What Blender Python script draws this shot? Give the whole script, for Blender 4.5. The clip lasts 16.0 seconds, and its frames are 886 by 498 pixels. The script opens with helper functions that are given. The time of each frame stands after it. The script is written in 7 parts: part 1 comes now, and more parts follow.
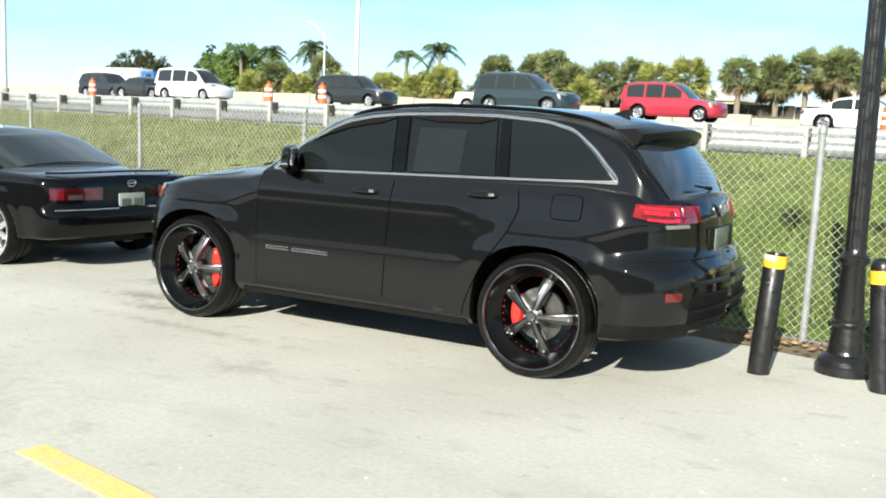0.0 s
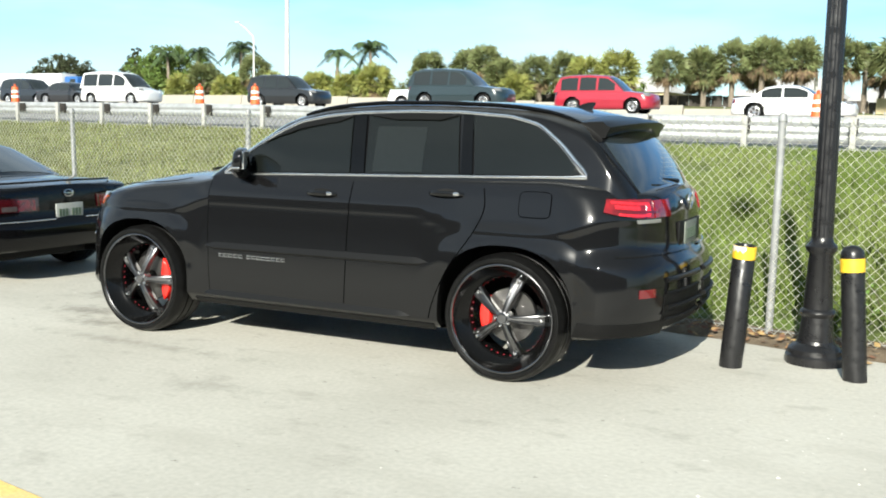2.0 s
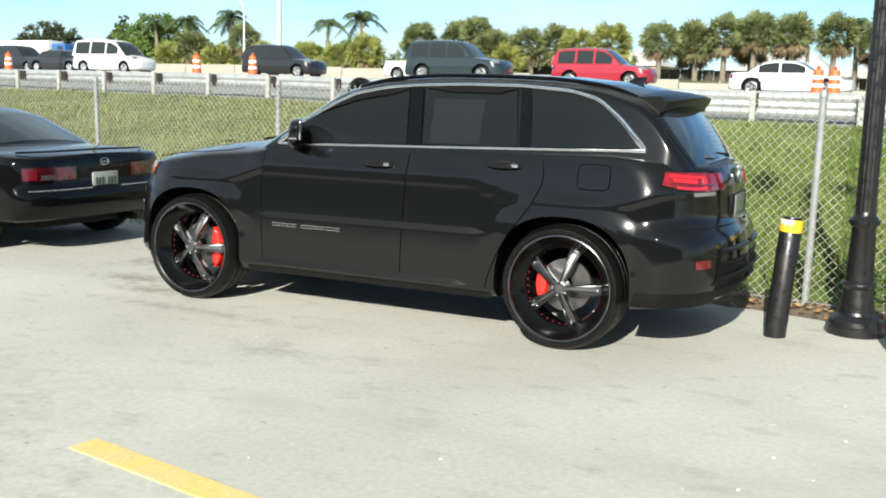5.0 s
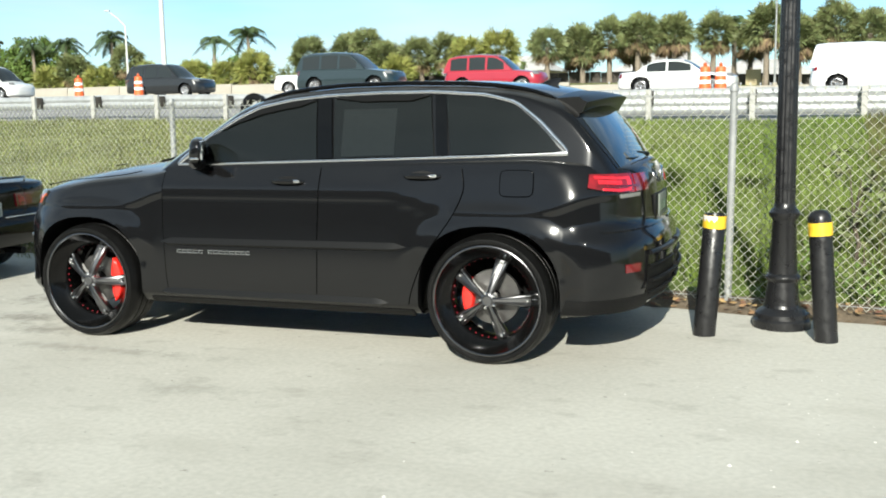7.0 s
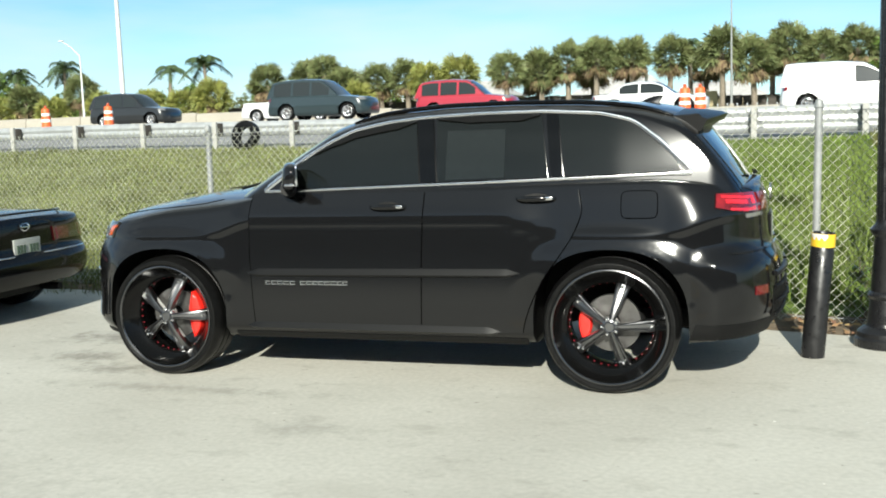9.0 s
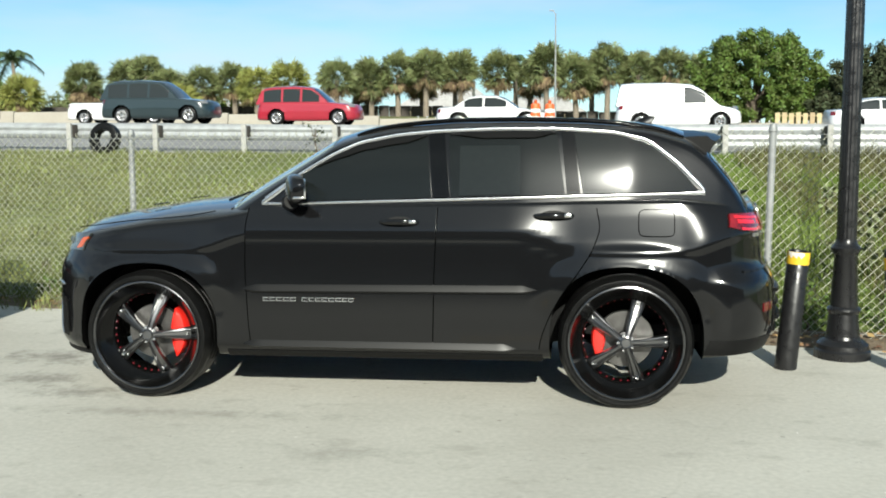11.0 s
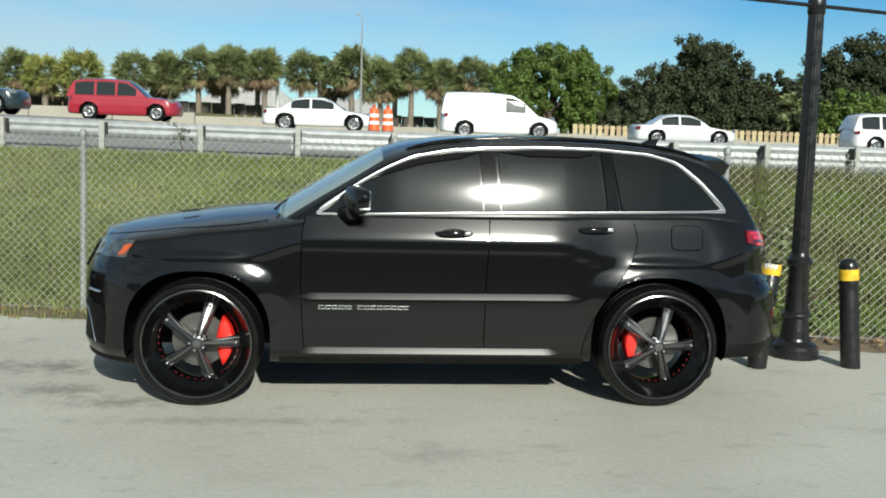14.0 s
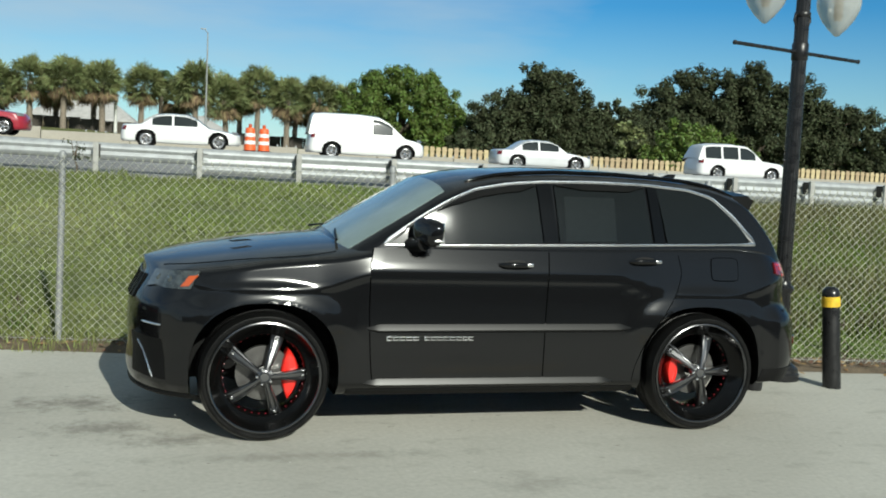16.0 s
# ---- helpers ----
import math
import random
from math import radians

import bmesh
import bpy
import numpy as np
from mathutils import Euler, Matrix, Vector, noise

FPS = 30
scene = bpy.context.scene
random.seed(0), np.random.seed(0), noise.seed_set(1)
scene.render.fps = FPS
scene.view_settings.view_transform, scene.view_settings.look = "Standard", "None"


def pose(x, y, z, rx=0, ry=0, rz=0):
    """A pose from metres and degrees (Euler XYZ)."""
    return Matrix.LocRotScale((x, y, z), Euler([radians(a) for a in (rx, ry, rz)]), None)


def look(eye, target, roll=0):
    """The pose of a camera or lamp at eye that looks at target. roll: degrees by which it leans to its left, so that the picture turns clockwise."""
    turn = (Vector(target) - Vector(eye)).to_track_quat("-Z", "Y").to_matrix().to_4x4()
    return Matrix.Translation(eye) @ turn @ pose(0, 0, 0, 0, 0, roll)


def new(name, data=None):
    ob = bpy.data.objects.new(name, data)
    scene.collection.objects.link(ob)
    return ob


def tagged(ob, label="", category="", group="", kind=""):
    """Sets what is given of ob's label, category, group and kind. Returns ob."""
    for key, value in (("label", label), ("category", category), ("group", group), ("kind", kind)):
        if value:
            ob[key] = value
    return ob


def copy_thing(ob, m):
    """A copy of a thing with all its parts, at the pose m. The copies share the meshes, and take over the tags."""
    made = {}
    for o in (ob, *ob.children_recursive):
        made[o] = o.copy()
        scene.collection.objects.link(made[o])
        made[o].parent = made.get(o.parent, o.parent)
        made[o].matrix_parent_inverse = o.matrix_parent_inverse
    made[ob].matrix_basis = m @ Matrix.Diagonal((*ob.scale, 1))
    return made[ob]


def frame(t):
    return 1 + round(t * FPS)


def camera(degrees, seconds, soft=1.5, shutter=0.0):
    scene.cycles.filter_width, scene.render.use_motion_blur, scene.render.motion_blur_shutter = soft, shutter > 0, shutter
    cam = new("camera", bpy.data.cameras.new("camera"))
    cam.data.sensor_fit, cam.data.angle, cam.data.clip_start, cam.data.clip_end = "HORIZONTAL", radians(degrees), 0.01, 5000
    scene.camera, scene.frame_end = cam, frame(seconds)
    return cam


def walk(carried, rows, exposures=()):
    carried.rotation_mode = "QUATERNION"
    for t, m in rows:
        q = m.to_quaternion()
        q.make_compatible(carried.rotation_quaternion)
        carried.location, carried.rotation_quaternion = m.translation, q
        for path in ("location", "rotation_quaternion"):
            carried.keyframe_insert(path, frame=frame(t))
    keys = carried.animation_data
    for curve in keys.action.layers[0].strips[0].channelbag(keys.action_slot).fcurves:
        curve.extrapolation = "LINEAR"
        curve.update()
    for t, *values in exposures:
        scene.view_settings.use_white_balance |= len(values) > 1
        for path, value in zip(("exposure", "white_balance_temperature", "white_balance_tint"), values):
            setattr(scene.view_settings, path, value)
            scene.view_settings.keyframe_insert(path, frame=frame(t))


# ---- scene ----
cam = camera(48.0, 16.0, soft=1.9)
PATH = [
    (0, (5.543, -5.637, 1.579), (4.538, -3.926, 1.329), 2.4),
    (0.5, (5.539, -5.644, 1.585), (4.556, -3.918, 1.348), 2.6),
    (1, (5.522, -5.658, 1.588), (4.558, -3.92, 1.356), 2.5),
    (1.5, (5.436, -5.603, 1.572), (4.474, -3.868, 1.321), 2.3),
    (2, (5.27, -5.523, 1.573), (4.378, -3.751, 1.322), 0.9),
    (2.5, (5.134, -5.536, 1.577), (4.229, -3.769, 1.333), 2.2),
    (3, (5.057, -5.631, 1.579), (4.162, -3.862, 1.31), 1.5),
    (3.5, (4.945, -5.79, 1.59), (4.054, -4.021, 1.312), 0.7),
    (4, (4.927, -5.858, 1.584), (4.032, -4.093, 1.294), 0.9),
    (6.5, (4.836, -5.791, 1.559), (4.093, -3.959, 1.253), 0.6),
    (7, (4.682, -5.623, 1.555), (4.003, -3.764, 1.271), -1.1),
    (7.5, (4.485, -5.558, 1.55), (3.761, -3.725, 1.208), -1.3),
    (8, (4.257, -5.614, 1.561), (3.612, -3.742, 1.278), 0.1),
    (8.5, (3.976, -5.714, 1.584), (3.309, -3.85, 1.3), -0.6),
    (9, (3.694, -5.677, 1.55), (3.102, -3.782, 1.314), -2.0),
    (9.2, (3.581, -5.645, 1.558), (3.032, -3.74, 1.292), -2.4),
    (11.3, (2.336, -5.852, 1.609), (2.159, -3.873, 1.383), 1.1),
    (11.5, (2.207, -5.873, 1.606), (2.039, -3.894, 1.373), 2.4),
    (12, (1.937, -6.035, 1.617), (1.77, -4.065, 1.314), 1.5),
    (12.5, (1.742, -6.036, 1.605), (1.713, -4.058, 1.309), 2.4),
    (13, (1.446, -5.993, 1.639), (1.487, -4.009, 1.393), 1.0),
    (13.5, (1.154, -6.074, 1.652), (1.261, -4.09, 1.427), 1.9),
    (14, (0.9, -6.158, 1.687), (1.095, -4.18, 1.467), 1.6),
    (14.5, (0.613, -6.09, 1.672), (0.929, -4.124, 1.488), 2.7),
    (15, (0.284, -6.019, 1.68), (0.59, -4.06, 1.418), 2.7),
    (15.5, (-0.176, -6.051, 1.734), (0.247, -4.11, 1.508), 1.5),
    (16, (-0.557, -5.98, 1.715), (-0.031, -4.058, 1.547), 2.7),
]
EXPOSURES = [(0, 1.03, 6290, 7), (4, 0.87, 6270, 7), (9, 0.76, 6250, 5), (12.5, 0.38, 6180, 4), (16, 0.06, 6100, 2)]
walk(cam, [(t, look(eye, target, roll)) for t, eye, target, roll in PATH], EXPOSURES)


# ---- world, sun, exposure ----
SUN_EL, SUN_AZ = radians(27), radians(10.2)   # azimuth from -y towards +x
world = bpy.data.worlds.new("sky")
scene.world = world
world.use_nodes = True
wn, wl = world.node_tree.nodes, world.node_tree.links
sky = wn.new("ShaderNodeTexSky")
sky.sky_type, sky.sun_disc = "NISHITA", False
sky.sun_elevation, sky.sun_rotation = SUN_EL, math.pi - SUN_AZ
sky.air_density, sky.dust_density, sky.ozone_density = 1.0, 0.0, 4.0
wgeo = wn.new("ShaderNodeTexCoord")
wmap = wn.new("ShaderNodeMapping")
wmap.inputs["Scale"].default_value = (1.3, 1.3, 6.5)
wnoise = wn.new("ShaderNodeTexNoise")
wnoise.inputs["Scale"].default_value = 1.7
wnoise.inputs["Detail"].default_value = 6
wramp = wn.new("ShaderNodeValToRGB")
wramp.color_ramp.elements[0].position, wramp.color_ramp.elements[0].color = 0.43, (0, 0, 0, 1)
wramp.color_ramp.elements[1].position, wramp.color_ramp.elements[1].color = 0.74, (0.75, 0.75, 0.75, 1)
wmix = wn.new("ShaderNodeMix")
wmix.data_type = "RGBA"
wmix.inputs["B"].default_value = (7.6, 8.6, 9.2, 1)
wl.new(wgeo.outputs["Generated"], wmap.inputs["Vector"])
wl.new(wmap.outputs["Vector"], wnoise.inputs["Vector"])
wdot = wn.new("ShaderNodeVectorMath")
wdot.operation = "DOT_PRODUCT"
wdot.inputs[1].default_value = (-0.19, 0.03, -0.10)
wadd = wn.new("ShaderNodeMath")
wadd.operation = "ADD"
wl.new(wgeo.outputs["Generated"], wdot.inputs[0])
wl.new(wnoise.outputs["Fac"], wadd.inputs[0])
wl.new(wdot.outputs["Value"], wadd.inputs[1])
wl.new(wadd.outputs[0], wramp.inputs["Fac"])
wl.new(wramp.outputs["Color"], wmix.inputs["Factor"])
wsat = wn.new("ShaderNodeHueSaturation")
wsat.inputs["Saturation"].default_value = 1.3
wsep = wn.new("ShaderNodeSeparateXYZ")
wveil = wn.new("ShaderNodeValToRGB")
for at, grey in ((0.16, 1.35), (0.55, 0.40)):
    wveil.color_ramp.elements.new(at).color = (grey, grey, grey, 1)
wveil.color_ramp.elements[0].color = (0.55, 0.55, 0.55, 1)
wveil.color_ramp.elements[-1].color = (0.15, 0.15, 0.15, 1)
wl.new(wgeo.outputs["Generated"], wsep.inputs[0])
wl.new(wsep.outputs["Z"], wveil.inputs["Fac"])
wsun = wn.new("ShaderNodeVectorMath")
wsun.operation = "DOT_PRODUCT"
wsun.inputs[1].default_value = (math.sin(SUN_AZ), -math.cos(SUN_AZ), 0)
waway = wn.new("ShaderNodeMapRange")
waway.inputs["From Min"].default_value, waway.inputs["From Max"].default_value = -0.2, 0.6
waway.inputs["To Min"].default_value, waway.inputs["To Max"].default_value = 1.0, 0.45
wl.new(wgeo.outputs["Generated"], wsun.inputs[0])
wl.new(wsun.outputs["Value"], waway.inputs["Value"])
wdim = wn.new("ShaderNodeMath")
wdim.operation = "MULTIPLY"
wl.new(wveil.outputs["Color"], wdim.inputs[0])
wl.new(waway.outputs["Result"], wdim.inputs[1])
wl.new(wdim.outputs[0], wsat.inputs["Saturation"])
wl.new(sky.outputs["Color"], wsat.inputs["Color"])
wtint = wn.new("ShaderNodeMix")
wtint.data_type, wtint.blend_type = "RGBA", "MULTIPLY"
wl.new(waway.outputs["Result"], wtint.inputs["Factor"])
wtint.inputs["B"].default_value = (0.90, 1.18, 1.28, 1)
wl.new(wsat.outputs["Color"], wtint.inputs["A"])
wl.new(wtint.outputs["Result"], wmix.inputs["A"])
# bright haze close round the sun
whalo = wn.new("ShaderNodeVectorMath")
whalo.operation = "DOT_PRODUCT"
whalo.inputs[1].default_value = (math.sin(SUN_AZ) * math.cos(SUN_EL), -math.cos(SUN_AZ) * math.cos(SUN_EL), math.sin(SUN_EL))
wl.new(wgeo.outputs["Generated"], whalo.inputs[0])
wpos, wpow = wn.new("ShaderNodeMath"), wn.new("ShaderNodeMath")
wpos.operation, wpow.operation = "MAXIMUM", "POWER"
wpos.inputs[1].default_value, wpow.inputs[1].default_value = 0.0, 110.0
wl.new(whalo.outputs["Value"], wpos.inputs[0])
wl.new(wpos.outputs[0], wpow.inputs[0])
wglow = wn.new("ShaderNodeVectorMath")
wglow.operation = "MULTIPLY_ADD"
wglow.inputs[1].default_value = (42, 39.5, 35)
wl.new(wpow.outputs[0], wglow.inputs[0])
wl.new(wmix.outputs["Result"], wglow.inputs[2])
wl.new(wglow.outputs["Vector"], wn["Background"].inputs["Color"])
wn["Background"].inputs["Strength"].default_value = 0.066
sun = new("sun", bpy.data.lights.new("sun", "SUN"))
sun.data.energy, sun.data.angle, sun.data.color = 5.0, radians(0.5), (1.0, 0.94, 0.82)
sun_dir = Vector((math.sin(SUN_AZ) * math.cos(SUN_EL), -math.cos(SUN_AZ) * math.cos(SUN_EL), math.sin(SUN_EL)))
sun.matrix_world = look(sun_dir * 60, (0, 0, 0))


# ---- materials ----
def material(name, color, rough=0.6, metal=0.0, spread=0.0, scale=8.0, fine=0.0, fine_scale=90.0, bump=0.0, bump_scale=60.0,
             coat=0.0, spec=0.5, per_object=0.0, per_island=0.0, second=None, rough_spread=0.0, coat_ior=1.5, coat_rough=0.03, level_pale=0.0):
    """Principled material: a base colour with variation at two scales, wear in the roughness and fine relief."""
    m = bpy.data.materials.new(name)
    m.use_nodes = True
    n, l = m.node_tree.nodes, m.node_tree.links
    b = n["Principled BSDF"]
    b.inputs["Roughness"].default_value = rough
    b.inputs["Metallic"].default_value = metal
    b.inputs["Coat Weight"].default_value = coat
    b.inputs["Coat Roughness"].default_value = coat_rough
    b.inputs["Coat IOR"].default_value = coat_ior
    b.inputs["Specular IOR Level"].default_value = spec
    b.inputs["Base Color"].default_value = (*color, 1)
    pos = n.new("ShaderNodeTexCoord")
    socket = None

    def noise_tex(sc, det=5):
        t = n.new("ShaderNodeTexNoise")
        t.inputs["Scale"].default_value = sc
        t.inputs["Detail"].default_value = det
        l.new(pos.outputs["Object"], t.inputs["Vector"])
        return t.outputs["Fac"]

    def mixed(a, bcol, fac):
        mx = n.new("ShaderNodeMix")
        mx.data_type = "RGBA"
        for key, v in (("A", a), ("B", bcol)):
            if isinstance(v, tuple):
                mx.inputs[key].default_value = (*v, 1)
            else:
                l.new(v, mx.inputs[key])
        l.new(fac, mx.inputs["Factor"])
        return mx.outputs["Result"]

    def ranged(v, lo, hi, a=0.3, z=0.7):
        r = n.new("ShaderNodeMapRange")
        r.inputs["From Min"].default_value, r.inputs["From Max"].default_value = a, z
        r.inputs["To Min"].default_value, r.inputs["To Max"].default_value = lo, hi
        l.new(v, r.inputs["Value"])
        return r.outputs["Result"]

    if spread or second:
        other = second or tuple(c * (1 - spread) for c in color)
        socket = mixed(color, other, ranged(noise_tex(scale), 0, 1, 0.38, 0.66))
    if fine:
        base = socket if socket is not None else color
        dark = n.new("ShaderNodeMix")
        dark.data_type, dark.blend_type = "RGBA", "MULTIPLY"
        dark.inputs["Factor"].default_value = 1.0
        if isinstance(base, tuple):
            dark.inputs["A"].default_value = (*base, 1)
        else:
            l.new(base, dark.inputs["A"])
        l.new(ranged(noise_tex(fine_scale, 3), 1 - fine, 1 + fine * 0.6), dark.inputs["B"])
        socket = dark.outputs["Result"]
    for amount, node, out in ((per_object, "ShaderNodeObjectInfo", "Random"), (per_island, "ShaderNodeNewGeometry", "Random Per Island")):
        if amount:
            info = n.new(node)
            hs = n.new("ShaderNodeHueSaturation")
            if socket is not None:
                l.new(socket, hs.inputs["Color"])
            else:
                hs.inputs["Color"].default_value = (*color, 1)
            l.new(ranged(info.outputs[out], 1 - amount, 1 + amount, 0, 1), hs.inputs["Value"])
            l.new(ranged(info.outputs[out], 0.5 - amount * 0.06, 0.5 + amount * 0.06, 0, 1), hs.inputs["Hue"])
            socket = hs.outputs["Color"]
    if level_pale:
        # patchy paler tone on level faces
        geo, sep = n.new("ShaderNodeNewGeometry"), n.new("ShaderNodeSeparateXYZ")
        l.new(geo.outputs["Normal"], sep.inputs[0])
        lie = n.new("ShaderNodeMath")
        lie.operation = "MULTIPLY"
        l.new(ranged(sep.outputs["Z"], 0, 1, 0.70, 0.98), lie.inputs[0])
        l.new(ranged(noise_tex(7), 0.5, 1), lie.inputs[1])
        socket = mixed(socket if socket is not None else color, (level_pale, level_pale, level_pale * 0.95), lie.outputs[0])
    if socket is not None:
        l.new(socket, b.inputs["Base Color"])
    if rough_spread:
        l.new(ranged(noise_tex(scale * 2.3), max(0, rough - rough_spread), min(1, rough + rough_spread)), b.inputs["Roughness"])
    if bump:
        bp = n.new("ShaderNodeBump")
        bp.inputs["Strength"].default_value = bump
        bp.inputs["Distance"].default_value = 0.02
        l.new(noise_tex(bump_scale, 6), bp.inputs["Height"])
        l.new(bp.outputs["Normal"], b.inputs["Normal"])
    return m


def tinted_glass(name, shade, tint):
    """Dark tinted pane: a glossy face over a little see-through."""
    m = bpy.data.materials.new(name)
    m.use_nodes = True
    n, l = m.node_tree.nodes, m.node_tree.links
    b = n["Principled BSDF"]
    b.inputs["Base Color"].default_value = (*shade, 1)
    b.inputs["Roughness"].default_value = 0.02
    b.inputs["IOR"].default_value = 1.5
    b.inputs["Coat Weight"].default_value = 0.20
    b.inputs["Coat Roughness"].default_value = 0.085
    tr = n.new("ShaderNodeBsdfTransparent")
    tr.inputs["Color"].default_value = (*tint, 1)
    mx = n.new("ShaderNodeMixShader")
    mx.inputs["Fac"].default_value = 0.3
    l.new(b.outputs[0], mx.inputs[1])
    l.new(tr.outputs[0], mx.inputs[2])
    l.new(mx.outputs[0], n["Material Output"].inputs["Surface"])
    return m


def lot_material():
    """Weathered concrete: broad pale and grey patches, fine grit, dark oil drips and hairline cracks."""
    m = material("lot_concrete", (0.505, 0.493, 0.44), 0.88, 0, 0, 0.5, 0.09, 30, 0.05, 90, second=(0.43, 0.418, 0.37), spec=0.3)
    n, l = m.node_tree.nodes, m.node_tree.links
    b = n["Principled BSDF"]
    base = b.inputs["Base Color"].links[0].from_socket
    pos = n.new("ShaderNodeTexCoord")

    def spots(kind, sc, lo, hi, stretch, col, amount):
        nonlocal base
        mp = n.new("ShaderNodeMapping")
        mp.inputs["Scale"].default_value = stretch
        l.new(pos.outputs["Object"], mp.inputs["Vector"])
        if kind == "noise":
            t = n.new("ShaderNodeTexNoise")
            t.inputs["Scale"].default_value, t.inputs["Detail"].default_value = sc, 7
            t.inputs["Roughness"].default_value = 0.62
            out = t.outputs["Fac"]
        else:
            t = n.new("ShaderNodeTexVoronoi")
            t.feature = "DISTANCE_TO_EDGE"
            t.inputs["Scale"].default_value = sc
            w = n.new("ShaderNodeTexNoise")
            w.inputs["Scale"].default_value, w.inputs["Detail"].default_value = sc * 2.5, 6
            l.new(mp.outputs["Vector"], w.inputs["Vector"])
            add = n.new("ShaderNodeVectorMath")
            add.operation = "MULTIPLY_ADD"
            add.inputs[1].default_value = (0.7, 0.7, 0)
            l.new(w.outputs["Color"], add.inputs[0])
            l.new(mp.outputs["Vector"], add.inputs[2])
            l.new(add.outputs["Vector"], t.inputs["Vector"])
            out = t.outputs["Distance"]
        if not (kind == "crack"):
            l.new(mp.outputs["Vector"], t.inputs["Vector"])
        r = n.new("ShaderNodeMapRange")
        r.inputs["From Min"].default_value, r.inputs["From Max"].default_value = lo, hi
        r.inputs["To Min"].default_value, r.inputs["To Max"].default_value = 0, amount
        l.new(out, r.inputs["Value"])
        mx = n.new("ShaderNodeMix")
        mx.data_type = "RGBA"
        mx.inputs["B"].default_value = (*col, 1)
        l.new(base, mx.inputs["A"])
        l.new(r.outputs["Result"], mx.inputs["Factor"])
        base = mx.outputs["Result"]

    spots("noise", 0.9, 0.52, 0.72, (0.6, 1.6, 1), (0.36, 0.345, 0.30), 0.5)
    spots("noise", 3.4, 0.57, 0.72, (0.8, 1.3, 1), (0.24, 0.22, 0.19), 0.4)
    spots("noise", 11.0, 0.655, 0.72, (0.9, 1.2, 1), (0.12, 0.10, 0.085), 0.75)
    spots("noise", 5.0, 0.68, 0.75, (1, 1, 1), (0.70, 0.69, 0.65), 0.7)
    def blot(cx, cy, rx, ry, amount):
        """A dark blot with a ragged rim; the small ones are oil smears."""
        nonlocal base
        mp = n.new("ShaderNodeMapping")
        mp.inputs["Location"].default_value = (-cx / rx, -cy / ry, 0)
        mp.inputs["Scale"].default_value = (1 / rx, 1 / ry, 0)
        l.new(pos.outputs["Object"], mp.inputs["Vector"])
        ln = n.new("ShaderNodeVectorMath")
        ln.operation = "LENGTH"
        l.new(mp.outputs["Vector"], ln.inputs[0])
        t = n.new("ShaderNodeTexNoise")
        t.inputs["Scale"].default_value, t.inputs["Detail"].default_value = 7.0, 7
        t.inputs["Roughness"].default_value = 0.7
        l.new(pos.outputs["Object"], t.inputs["Vector"])
        add = n.new("ShaderNodeMath")
        add.operation = "MULTIPLY_ADD"
        add.inputs[1].default_value = 3.2
        l.new(t.outputs["Fac"], add.inputs[0])
        l.new(ln.outputs["Value"], add.inputs[2])
        r = n.new("ShaderNodeMapRange")
        r.inputs["From Min"].default_value, r.inputs["From Max"].default_value = 2.45, 1.6
        r.inputs["To Min"].default_value, r.inputs["To Max"].default_value = 0, amount
        l.new(add.outputs[0], r.inputs["Value"])
        mx = n.new("ShaderNodeMix")
        mx.data_type = "RGBA"
        mx.inputs["B"].default_value = (0.09, 0.08, 0.065, 1)
        l.new(base, mx.inputs["A"])
        l.new(r.outputs["Result"], mx.inputs["Factor"])
        base = mx.outputs["Result"]

    # the last two only darken broad areas of the concrete a little
    for cx, cy, rx, ry, amount in ((-1.15, 1.0, 0.55, 0.3, 0.6), (-0.95, 0.35, 0.45, 0.25, 0.5), (-0.5, 0.05, 0.45, 0.2, 0.5), (0.2, -0.35, 1.4, 0.12, 0.3), (1.4, -1.0, 0.5, 0.2, 0.25), (2.0, -4.0, 2.4, 1.3, 0.26), (-0.6, -2.6, 2.6, 1.2, 0.18)):
        blot(cx, cy, rx, ry, amount)
    spots("crack", 0.19, 0.0010, 0.0, (1, 1, 1), (0.28, 0.26, 0.22), 0.12)
    l.new(base, b.inputs["Base Color"])
    return m


M_LOT = lot_material()


